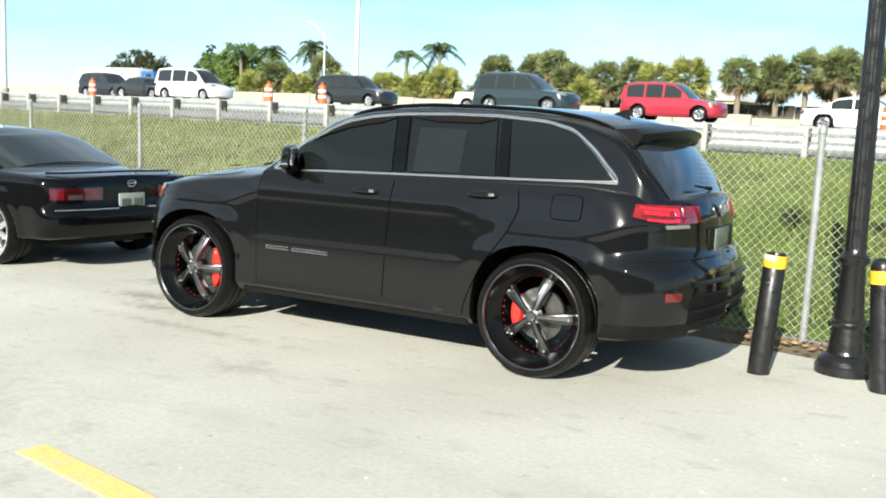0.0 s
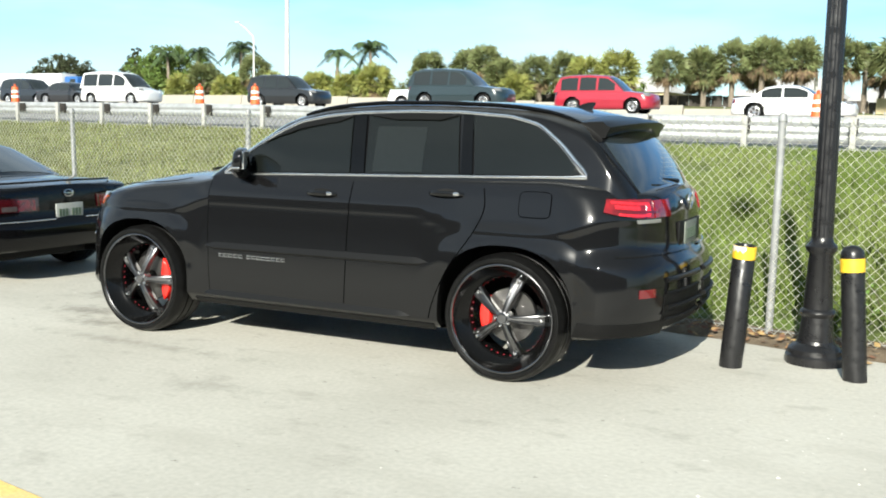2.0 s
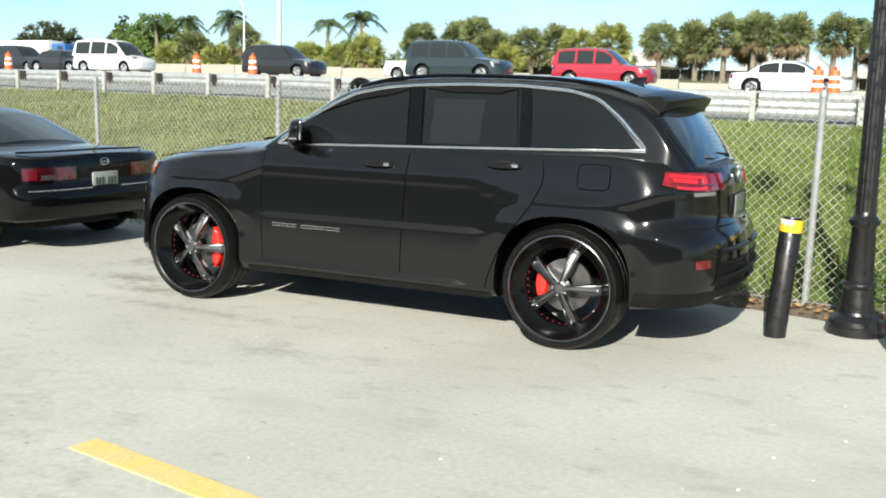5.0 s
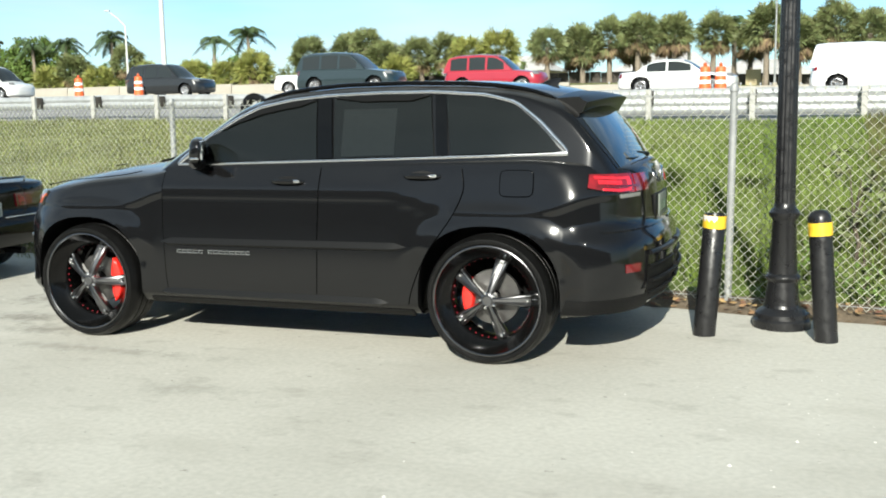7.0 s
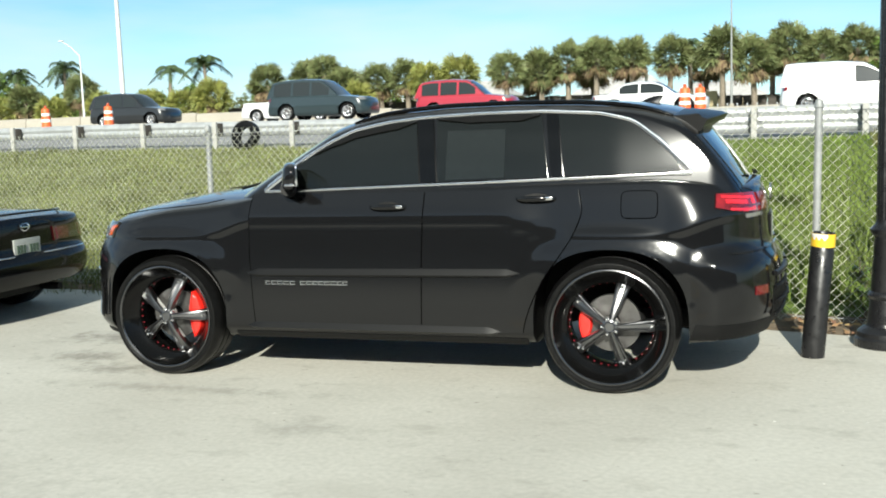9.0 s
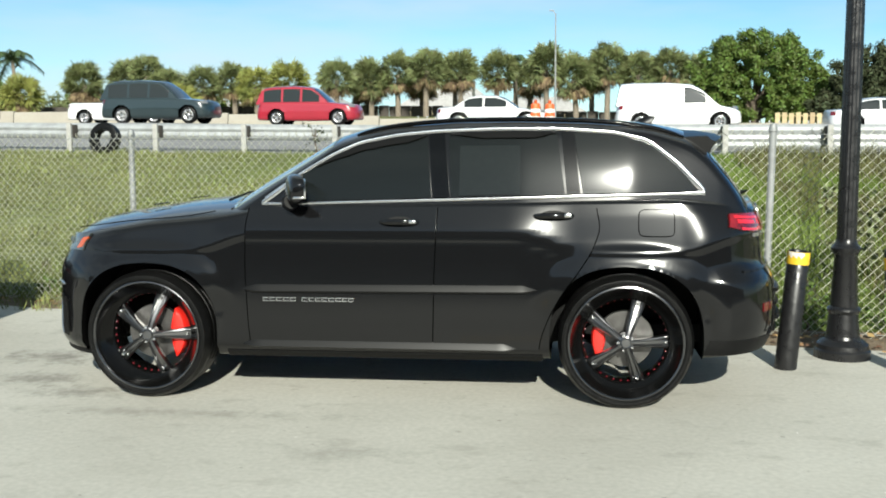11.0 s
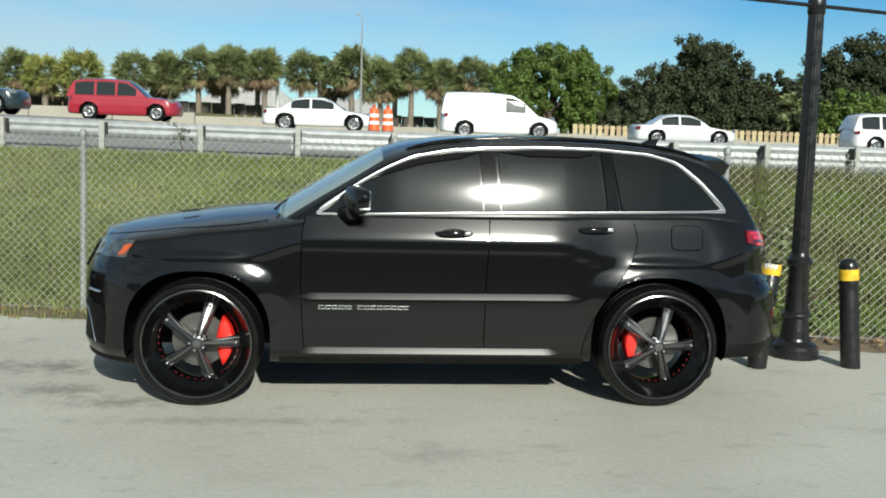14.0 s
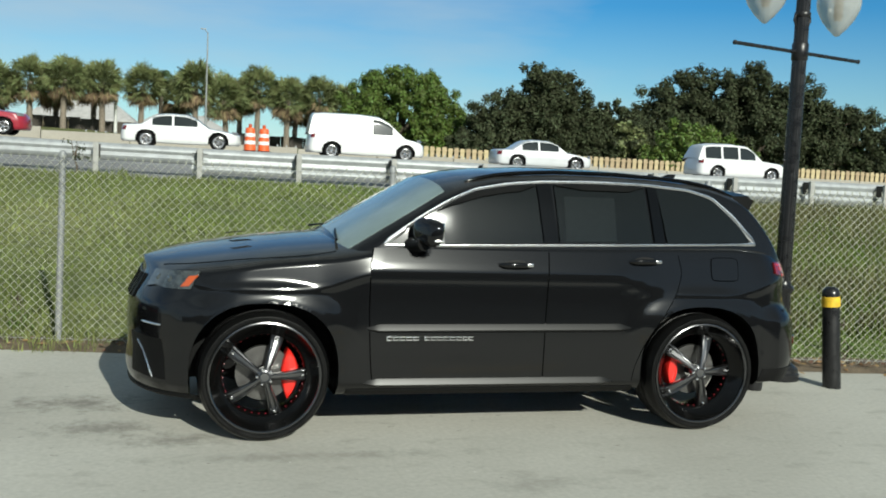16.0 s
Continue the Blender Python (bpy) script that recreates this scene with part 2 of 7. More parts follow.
def grass_material(name, dry, green, **kw):
    """Grass that is straw-coloured towards -x and greener towards +x, patchy at two scales."""
    m = material(name, dry, 0.9, 0, 0, 0.5, second=tuple(c * 0.72 for c in dry), spec=0.25, **kw)
    n, l = m.node_tree.nodes, m.node_tree.links
    b = n["Principled BSDF"]
    base = b.inputs["Base Color"].links[0].from_socket
    pos = n.new("ShaderNodeTexCoord")
    sep = n.new("ShaderNodeSeparateXYZ")
    l.new(pos.outputs["Object"], sep.inputs[0])
    no = n.new("ShaderNodeTexNoise")
    no.inputs["Scale"].default_value, no.inputs["Detail"].default_value = 0.55, 5
    l.new(pos.outputs["Object"], no.inputs["Vector"])
    add = n.new("ShaderNodeMath")
    add.operation = "MULTIPLY_ADD"
    add.inputs[1].default_value = 14.0
    l.new(no.outputs["Fac"], add.inputs[0])
    l.new(sep.outputs["X"], add.inputs[2])
    r = n.new("ShaderNodeMapRange")
    r.inputs["From Min"].default_value, r.inputs["From Max"].default_value = 2.0, 15.0
    l.new(add.outputs[0], r.inputs["Value"])
    mx = n.new("ShaderNodeMix")
    mx.data_type = "RGBA"
    l.new(r.outputs["Result"], mx.inputs["Factor"])
    l.new(base, mx.inputs["A"])
    mx.inputs["B"].default_value = (*green, 1)
    mul = n.new("ShaderNodeMix")
    mul.data_type, mul.blend_type = "RGBA", "MULTIPLY"
    mul.inputs["Factor"].default_value = 1.0
    fine = n.new("ShaderNodeTexNoise")
    fine.inputs["Scale"].default_value, fine.inputs["Detail"].default_value = 9.0, 6
    l.new(pos.outputs["Object"], fine.inputs["Vector"])
    fr = n.new("ShaderNodeMapRange")
    fr.inputs["From Min"].default_value, fr.inputs["From Max"].default_value = 0.3, 0.7
    fr.inputs["To Min"].default_value, fr.inputs["To Max"].default_value = 0.45, 1.3
    l.new(fine.outputs["Fac"], fr.inputs["Value"])
    l.new(mx.outputs["Result"], mul.inputs["A"])
    l.new(fr.outputs["Result"], mul.inputs["B"])
    l.new(mul.outputs["Result"], b.inputs["Base Color"])
    return m


M_GRASS = grass_material("bank_grass", (0.20, 0.215, 0.08), (0.105, 0.155, 0.028), bump=0.8, bump_scale=30)
M_BLADE = grass_material("grass_blades", (0.215, 0.235, 0.088), (0.12, 0.18, 0.03), per_island=0.38)
M_BRUSH = material("olive_brown_weeds", (0.135, 0.140, 0.05), 0.8, 0, 0, 0.9, per_island=0.45, second=(0.095, 0.085, 0.038), spec=0.25)
M_DIRT = material("dirt_litter", (0.19, 0.145, 0.095), 0.95, 0, 0.35, 5, 0.3, 60, 0.6, 70)
M_LITTER = material("dry_leaves", (0.26, 0.15, 0.075), 0.85, per_island=0.5)
M_ROAD = material("road_asphalt", (0.27, 0.267, 0.265), 0.9, 0, 0.18, 0.4, 0.2, 40, 0.2, 120)
M_PAINTW = material("road_paint_white", (0.62, 0.62, 0.60), 0.7, 0, 0.2, 4)
M_YELLOW = material("yellow_paint", (0.80, 0.545, 0.17), 0.75, 0, 0, 6, 0.14, 60, second=(0.70, 0.52, 0.24), bump=0.2, bump_scale=150)
M_BARRIER = material("barrier_concrete", (0.36, 0.335, 0.285), 0.9, 0, 0, 0.35, 0.14, 30, 0.2, 60, second=(0.26, 0.235, 0.195))
M_REARWALL = material("grey_brown_plaster", (0.27, 0.25, 0.22), 0.9, 0, 0.25, 0.5, 0.12, 20, 0.2, 40)
M_GALV = material("galvanised_steel", (0.37, 0.385, 0.395), 0.5, 0.25, 0.2, 6, 0.1, 80)
M_FPOST = material("dull_grey_steel_post", (0.30, 0.31, 0.31), 0.55, 0.2, 0.25, 6, 0.12, 80)
M_WIRE = material("fence_wire", (0.54, 0.54, 0.45), 0.55, 0.0, 0.25, 3)
M_POST = material("weathered_timber_post", (0.37, 0.365, 0.345), 0.8, 0, 0.2, 5)
M_BLACKPOST = material("black_post_paint", (0.010, 0.010, 0.011), 0.32, 0, 0, 6, bump=0.08, bump_scale=40, rough_spread=0.12)
M_BOLLARD = material("bollard_black_paint", (0.010, 0.010, 0.011), 0.36, 0, 0, 8, bump=0.06, bump_scale=50, rough_spread=0.15)
M_TAPE = material("yellow_tape", (0.78, 0.50, 0.03), 0.5, 0, 0.25, 18)
M_TORN = material("torn_pale_sticker", (0.7, 0.68, 0.64), 0.7, 0, 0.3, 40)
M_GLOBE = material("lamp_globe_plastic", (0.62, 0.60, 0.53), 0.25, 0, 0.25, 5)
gn, gl = M_GLOBE.node_tree.nodes, M_GLOBE.node_tree.links
g_clear, g_mix = gn.new("ShaderNodeBsdfTransparent"), gn.new("ShaderNodeMixShader")
g_clear.inputs["Color"].default_value = (0.93, 0.91, 0.84, 1)
g_mix.inputs["Fac"].default_value = 0.5
gl.new(gn["Principled BSDF"].outputs[0], g_mix.inputs[1])
gl.new(g_clear.outputs[0], g_mix.inputs[2])
gl.new(g_mix.outputs[0], gn["Material Output"].inputs["Surface"])
M_PAINT = material("black_car_paint", (0.0050, 0.0050, 0.0054), 0.25, 0.0, 0, 3, coat=1.0, spec=0.0, coat_ior=1.48, coat_rough=0.09, level_pale=0.05)
M_SEAM = material("black_panel_gap", (0.001, 0.001, 0.001), 0.9, spec=0.0)
M_PIANO = material("gloss_black_trim", (0.002, 0.002, 0.002), 0.06, 0.0, 0, 3, spec=0.3)
M_MOULD = material("satin_black_moulding", (0.006, 0.006, 0.006), 0.34, 0, 0, 30, spec=0.24)
M_SEDAN = material("black_sedan_paint", (0.003, 0.003, 0.0034), 0.3, 0.0, 0, 3, coat=1.0, spec=0.0, coat_ior=1.34, coat_rough=0.06)
M_TRIMBLK = material("black_plastic", (0.006, 0.006, 0.006), 0.5, 0, 0, 20, bump=0.1, bump_scale=200, spec=0.12)
M_CHROME = material("chrome", (0.85, 0.85, 0.86), 0.08, 1.0)
M_BRIGHT = material("satin_bright_trim", (0.86, 0.86, 0.87), 0.2, 1.0)
M_RIM = material("black_gloss_rim", (0.003, 0.003, 0.003), 0.2, 0.0, coat=0.7, spec=0.03, coat_ior=1.36, coat_rough=0.14)
M_SPOKE = material("dark_chrome_spoke", (0.17, 0.17, 0.175), 0.33, 1.0, coat=1.0, coat_ior=1.6, coat_rough=0.12)
M_LIP = material("dark_polished_lip", (0.16, 0.16, 0.165), 0.2, 1.0)
M_TYRE = material("tyre_rubber", (0.006, 0.006, 0.006), 0.38, 0, 0.3, 12, spec=0.16, bump=0.15, bump_scale=120, rough_spread=0.1)
M_RED = material("red_caliper_paint", (0.75, 0.022, 0.015), 0.35, coat=0.5)
M_REDNUT = material("red_rivet", (0.17, 0.008, 0.016), 0.3, coat=0.4)
M_LENSHOT = material("bright_red_lamp_element", (0.70, 0.016, 0.026), 0.12, 0, 0.25, 25, coat=1.0)
M_DISC = material("brake_disc_steel", (0.17, 0.165, 0.16), 0.38, 0.9, 0.25, 20)
M_LENS = material("red_lamp_lens", (0.23, 0.006, 0.010), 0.08, 0, 0.6, 11, coat=1.0)
M_LENSRED = material("deep_red_lens", (0.12, 0.006, 0.012), 0.12, 0, 0.5, 14, coat=1.0)
M_LENSDARK = material("dark_red_lamp_lens", (0.11, 0.004, 0.007), 0.1, coat=1.0)
M_LENSSMOKE = material("smoked_red_lamp_lens", (0.035, 0.0025, 0.004), 0.1, coat=1.0)
M_LENSGREY = material("smoked_grey_lens", (0.06, 0.05, 0.05), 0.15, 0, 0.3, 30, coat=1.0)
M_CLEAR = material("clear_lamp_lens", (0.26, 0.26, 0.26), 0.12, 0.4, coat=1.0)
M_AMBER = material("amber_lens", (0.46, 0.075, 0.010), 0.15, coat=1.0)
M_HEAD = material("smoked_headlamp", (0.085, 0.095, 0.092), 0.12, 0.3, 0.6, 22, coat=1.0)
M_GLASS = tinted_glass("dark_tinted_glass", (0.008, 0.0095, 0.0085), (0.35, 0.37, 0.38))
# pale teal base colour stands in for the sky mirrored in the windscreens
M_WIND = material("windscreen_sky_sheen", (0.25, 0.315, 0.305), 0.5, 0.0, 0.3, 2.0, coat=1.0, spec=0.2)
M_BACKLIGHT = material("rear_window_glass", (0.02, 0.024, 0.024), 0.03, 0.0, coat=0.3)
M_SHADE = material("grey_sunshade", (0.46, 0.50, 0.49), 0.8, 0, 0.1, 30)
M_PLATE = material("plate_white", (0.33, 0.34, 0.32), 0.5, 0, 0.15, 40)
M_PLATEDIM = material("plate_grey_green", (0.17, 0.19, 0.165), 0.6, 0, 0.2, 40, spec=0.2)
M_INK = material("plate_marks", (0.06, 0.09, 0.06), 0.6)
M_LETTER = material("chrome_letter", (0.75, 0.75, 0.76), 0.25, 1.0)
M_SILVERRIM = material("silver_rim", (0.62, 0.62, 0.63), 0.25, 0.8)
M_FROND = material("palm_leaf", (0.165, 0.185, 0.075), 0.5, 0, 0, 0.7, per_island=0.4, second=(0.115, 0.135, 0.055), spec=0.4)
M_FRONDY = material("yellow_palm_leaf", (0.26, 0.265, 0.07), 0.6, 0, 0, 0.7, per_island=0.3, second=(0.19, 0.21, 0.06), spec=0.35)
M_DEAD = material("dead_palm_leaf", (0.21, 0.150, 0.085), 0.85, per_island=0.4)
M_COCO = material("coconut_leaf", (0.07, 0.10, 0.035), 0.5, 0, 0, 0.8, per_island=0.35, second=(0.05, 0.08, 0.03))
M_TRUNK = material("palm_trunk", (0.24, 0.20, 0.155), 0.95, 0, 0.4, 9, bump=0.6, bump_scale=25)
M_BARK = material("tree_bark", (0.12, 0.095, 0.07), 0.95, 0, 0.4, 7, bump=0.7, bump_scale=25)
M_LEAFB = material("bright_tree_leaf", (0.088, 0.128, 0.024), 0.55, per_island=0.45, spec=0.35)
M_LEAFD = material("dark_tree_leaf", (0.050, 0.058, 0.030), 0.6, per_island=0.5, spec=0.1)
M_LEAFM = material("shrub_leaf", (0.11, 0.16, 0.035), 0.6, per_island=0.45, spec=0.3)
M_ROOF = material("grey_roof_shingle", (0.50, 0.485, 0.465), 0.9, 0, 0.2, 2, 0.15, 30)
M_STUCCO = material("beige_stucco", (0.50, 0.42, 0.26), 0.9, 0, 0.12, 2)
M_DARKWALL = material("dark_boundary_boards", (0.075, 0.065, 0.055), 0.9, 0, 0.3, 1.5)
M_WOODF = material("pale_fence_boards", (0.46, 0.36, 0.22), 0.85, 0, 0.2, 3, per_object=0.18)
M_ORANGE = material("orange_drum_plastic", (0.80, 0.13, 0.03), 0.5, 0, 0.15, 6)
M_REFL = material("white_reflective_band", (0.75, 0.74, 0.72), 0.4)
M_POLE = material("pale_metal_pole", (0.66, 0.66, 0.63), 0.5, 0.3, 0.1, 2)


# ---- mesh helpers ----
def finish(bm, name, mat, smooth=40):
    me = bpy.data.meshes.new(name)
    bm.normal_update()
    bm.to_mesh(me)
    bm.free()
    for m in (mat if isinstance(mat, (list, tuple)) else [mat]):
        me.materials.append(m)
    if smooth:
        me.shade_smooth()
        if smooth < 180:
            me.set_sharp_from_angle(angle=radians(smooth))
    return me


def part(name, bm, mat, parent=None, label="", smooth=40, m=None):
    ob = new(name, finish(bm, name, mat, smooth) if isinstance(bm, bmesh.types.BMesh) else bm)
    ob.parent = parent
    if m is not None:
        ob.matrix_basis = m
    return tagged(ob, label)


def thing(name, m, label, category, group=""):
    ob = new(name)
    ob.matrix_basis = m
    ob.empty_display_size = 0.2
    return tagged(ob, label, category, group)


def pydata(name, verts, faces, mat, smooth=0, mats=None):
    me = bpy.data.meshes.new(name)
    me.from_pydata([tuple(v) for v in verts], [], [tuple(f) for f in faces])
    for k in (mat if isinstance(mat, (list, tuple)) else [mat]):
        me.materials.append(k)
    if mats is not None:
        me.polygons.foreach_set("material_index", np.array(mats, dtype=np.int32))
    if smooth:
        me.shade_smooth()
        me.set_sharp_from_angle(angle=radians(smooth))
    me.update()
    return me


def box(bm, c, s, bevel=0.0, rot=None):
    r = bmesh.ops.create_cube(bm, size=1)
    vs = r["verts"]
    mt = Matrix.Translation(c) @ (rot.to_4x4() if rot is not None else Matrix.Identity(4)) @ Matrix.Diagonal((*s, 1))
    bmesh.ops.transform(bm, matrix=mt, verts=vs)
    if bevel:
        es = list({e for v in vs for e in v.link_edges})
        bmesh.ops.bevel(bm, geom=es, offset=bevel, segments=2, affect="EDGES", profile=0.6)
    return bm


def lathe(bm, prof, n=32, m=None, closed=False):
    """Turn a profile of (radius, height) round the z axis, then place it with m."""
    m = m or Matrix.Identity(4)
    rings = []
    for r, z in prof:
        if r < 1e-5:
            rings.append([bm.verts.new(m @ Vector((0, 0, z)))])
        else:
            rings.append([bm.verts.new(m @ Vector((r * math.cos(2 * math.pi * k / n), r * math.sin(2 * math.pi * k / n), z))) for k in range(n)])
    pairs = list(zip(rings, rings[1:]))
    if closed:
        pairs.append((rings[-1], rings[0]))
    for a, b in pairs:
        for k in range(n):
            j = (k + 1) % n
            if len(a) == 1 and len(b) == 1:
                continue
            if len(a) == 1:
                bm.faces.new((a[0], b[k], b[j]))
            elif len(b) == 1:
                bm.faces.new((a[k], b[0], a[j]))
            else:
                bm.faces.new((a[k], b[k], b[j], a[j]))
    return bm


def tube(bm, pts, r, n=8, caps=True, flat=1.0):
    """A round bar along points; r is a number or one radius a point; flat squeezes it along the frame's second axis."""
    pts = [Vector(p) for p in pts]
    rs = r if isinstance(r, (list, tuple)) else [r] * len(pts)
    rings, up = [], Vector((0, 0, 1))
    for i, p in enumerate(pts):
        d = (pts[min(i + 1, len(pts) - 1)] - pts[max(i - 1, 0)]).normalized()
        if abs(d.dot(up)) > 0.97:
            up = Vector((0, 1, 0)) if abs(d.y) < 0.9 else Vector((1, 0, 0))
        a = d.cross(up).normalized()
        b = a.cross(d).normalized()
        up = b
        rings.append([bm.verts.new(p + rs[i] * (math.cos(2 * math.pi * k / n) * a * flat + math.sin(2 * math.pi * k / n) * b)) for k in range(n)])
    for a, b in zip(rings, rings[1:]):
        for k in range(n):
            bm.faces.new((a[k], a[(k + 1) % n], b[(k + 1) % n], b[k]))
    if caps:
        bm.faces.new(rings[0][::-1])
        bm.faces.new(rings[-1])
    return bm


def sheet(bm, rows):
    """Faces over a grid of points, rows of equal length."""
    vs = [[bm.verts.new(p) for p in row] for row in rows]
    for a, b in zip(vs, vs[1:]):
        for k in range(len(a) - 1):
            bm.faces.new((a[k], a[k + 1], b[k + 1], b[k]))
    return vs


def slab(bm, rows, normal_rows, thick):
    """A closed shell: the sheet pushed out by thick along its normals, with a folded rim back to the base."""
    outer = [[Vector(p) + Vector(nv) * thick for p, nv in zip(r, nr)] for r, nr in zip(rows, normal_rows)]
    vs = sheet(bm, outer)
    base = [[None] * len(rows[0]) for _ in rows]
    loop = [(0, k) for k in range(len(rows[0]))] + [(i, len(rows[0]) - 1) for i in range(1, len(rows))]
    loop += [(len(rows) - 1, k) for k in range(len(rows[0]) - 2, -1, -1)] + [(i, 0) for i in range(len(rows) - 2, 0, -1)]
    rim = [bm.verts.new(Vector(rows[i][k]) - Vector(normal_rows[i][k]) * 0.004) for i, k in loop]
    for j in range(len(loop)):
        j2 = (j + 1) % len(loop)
        a, b = vs[loop[j][0]][loop[j][1]], vs[loop[j2][0]][loop[j2][1]]
        bm.faces.new((b, a, rim[j], rim[j2]))
    bmesh.ops.recalc_face_normals(bm, faces=bm.faces[:])
    return bm


# ---- plan: the highway and the fence run at a slight angle to the parked car ----
def frame_axes(deg):
    a = radians(deg)
    n = Vector((math.sin(a), math.cos(a), 0))
    return Vector((n.y, -n.x, 0)), n


HDEG, FDEG = 1.8, 9.4
HU, HN = frame_axes(HDEG)
FU, FN = frame_axes(FDEG)
FENCE_D = 2.84


def hw(s, d, z=0.0):
    """A point by its way along the highway, its distance across, and its height."""
    return HU * s + HN * d + Vector((0, 0, z))


def fp(s, d=0.0, z=0.0):
    """A point by its way along the fence, its distance behind it, and its height."""
    return FU * s + FN * (FENCE_D + d) + Vector((0, 0, z))


def rise(s):
    return float(np.interp(s, [-60, -25, -12, -5, 0, 20, 60], [0.70, 0.60, 0.50, 0.25, 0.10, -0.15, -0.35]))


def ground_z(s, d):
    """Height of the land: flat lot, grass bank up to the road, road sloping up to the far wall, level beyond."""
    behind = FN.dot(hw(s, d)) - FENCE_D + 2.55
    k = min(max((d - 3) / 8, 0), 1)
    e = behind + (d - behind) * k
    base = float(np.interp(e, [-400, 2.30, 3.2, 6, 10, 13.0, 14.4, 26, 44, 66, 90, 150, 900], [-0.03, -0.03, 0.06, 0.40, 0.86, 1.16, 1.17, 1.76, 1.68, 2.15, 2.65, 2.7, 2.0]))
    k = float(np.interp(d, [2.5, 14, 44, 90], [0, 0.42, 1.0, 1.6]))
    return base + k * rise(s)


# ---- ground ----
def build_ground():
    ss = sorted(set([-900, -500, -300, -200, -140] + list(np.linspace(-100, 60, 81)) + [80, 120, 200, 350, 600, 900]))
    ds = [-600, -200, -60, -20, -8, -2, 0, 1, 1.6, 2.0] + list(np.linspace(2.2, 14.4, 50)) + [16, 20, 26, 31.5, 38.5, 44, 50, 58, 66, 78, 90, 120, 250, 500, 900]
    verts, faces = [], []
    for d in ds:
        for s in ss:
            p = hw(s, d)
            z = ground_z(s, d)
            if 2.6 < d < 14:
                z += 0.05 * noise.noise((s * 0.6, d * 0.6, 1)) + 0.025 * noise.noise((s * 2.1, d * 2.1, 4))
            if d > 14:
                z -= 0.03
            verts.append((p.x, p.y, z))
    w = len(ss)
    for i in range(len(ds) - 1):
        for j in range(w - 1):
            faces.append((i * w + j, i * w + j + 1, (i + 1) * w + j + 1, (i + 1) * w + j))
    ob = new("ground", pydata("ground", verts, faces, M_GRASS, 180))
    tagged(ob, "grassy ground with a low bank rising to the highway", "ground", kind="structure")


build_ground()


def lot_z(x):
    """The lot rises very slightly towards the sedan."""
    return 0.006 * min(max(-0.9 - x, 0), 3.2)


def build_lot():
    bm = bmesh.new()
    rng = random.Random(3)
    rows = []
    for i in range(201):
        x = -50 + i * 0.5
        zl = lot_z(x)
        s = x * FU.x
        d = -0.30 + 0.12 * noise.noise((s * 0.9, 0, 7)) + 0.04 * rng.uniform(-1, 1)
        e = fp(s, d, zl)
        rows.append([(e.x, e.y, zl - 0.12), (e.x, e.y, zl), (e.x, e.y - 1.5, zl), (e.x, -10, zl), (e.x, -45, zl)])
    sheet(bm, rows)
    bmesh.ops.recalc_face_normals(bm, faces=bm.faces[:])
    tagged(part("parking_lot", bm, M_LOT, smooth=30), "pale weathered concrete parking lot with dark oil spots", "pavement", kind="structure")
    bm = bmesh.new()
    box(bm, (0.75, 0.0, 0.003), (1.5, 0.145, 0.006))
    tagged(part("parking_line", bm, M_YELLOW, smooth=0, m=pose(1.66, -2.735, 0, 0, 0, -10.0)), "worn yellow painted parking stripe on the concrete", "road marking", kind="structure")
    bm = bmesh.new()
    rows = []
    for i in range(121):
        s = -30 + i * 0.4
        rows.append([fp(s, -0.42 + 0.08 * noise.noise((s, 3, 1)), lot_z(s) - 0.02), fp(s, -0.18, lot_z(s) + 0.02 + 0.02 * noise.noise((s * 2, 1, 1))),
                     fp(s, 0.1, lot_z(s) * 0.7 + 0.035 + 0.02 * noise.noise((s * 2, 5, 1))), fp(s, 0.4 + 0.1 * noise.noise((s, 8, 1)), 0.02)])
    sheet(bm, rows)
    tagged(part("dirt_strip", bm, M_DIRT, smooth=180), "strip of dry soil and leaf litter along the fence foot", "ground", kind="structure")


build_lot()


def verge(s):
    """How far the road edge and its rail draw away from the straight line."""
    return min(0.0046 * max(0.0, -s - 8) ** 2, 5.0)


def build_road():
    bm = bmesh.new()
    ss = [-400, -250, -150] + list(np.linspace(-100, 60, 41)) + [100, 200, 400]
    rows = [[hw(s, d, ground_z(s, d) + dz) for d, dz in ((13.6 + verge(s), -0.1), (14.1 + verge(s), 0.012), (20, 0.012), (26, 0.012), (32, 0.012), (38, 0.012), (43.6, 0.012), (44.0, -0.1))] for s in ss]
    sheet(bm, rows)
    tagged(part("road", bm, M_ROAD, smooth=180), "grey asphalt highway carriageway behind a guardrail", "road", kind="structure")
    bm = bmesh.new()
    for d, dash in ((19.3, 1), (22.9, 1), (27.4, 0), (31.0, 1), (34.6, 1), (38.2, 1), (42.2, 0)):
        s = -90.0
        while s < 60:
            e = s + (3.0 if dash else 12.0)
            sheet(bm, [[hw(s, d, ground_z(s, d) + 0.018), hw(s, d + 0.12, ground_z(s, d + 0.12) + 0.018)], [hw(e, d, ground_z(e, d) + 0.018), hw(e, d + 0.12, ground_z(e, d) + 0.018)]])
            s = e + (9.0 if dash else 0.0)
    tagged(part("lane_markings", bm, M_PAINTW, smooth=0), "white painted lane lines on the highway", "road marking", kind="structure")


build_road()


# ---- far wall of the highway: cast panels ----
def barrier_z(s):
    return ground_z(s, 44.2) + float(np.interp(s, [-34, -10, 6], [0.0, -0.28, -0.34]))


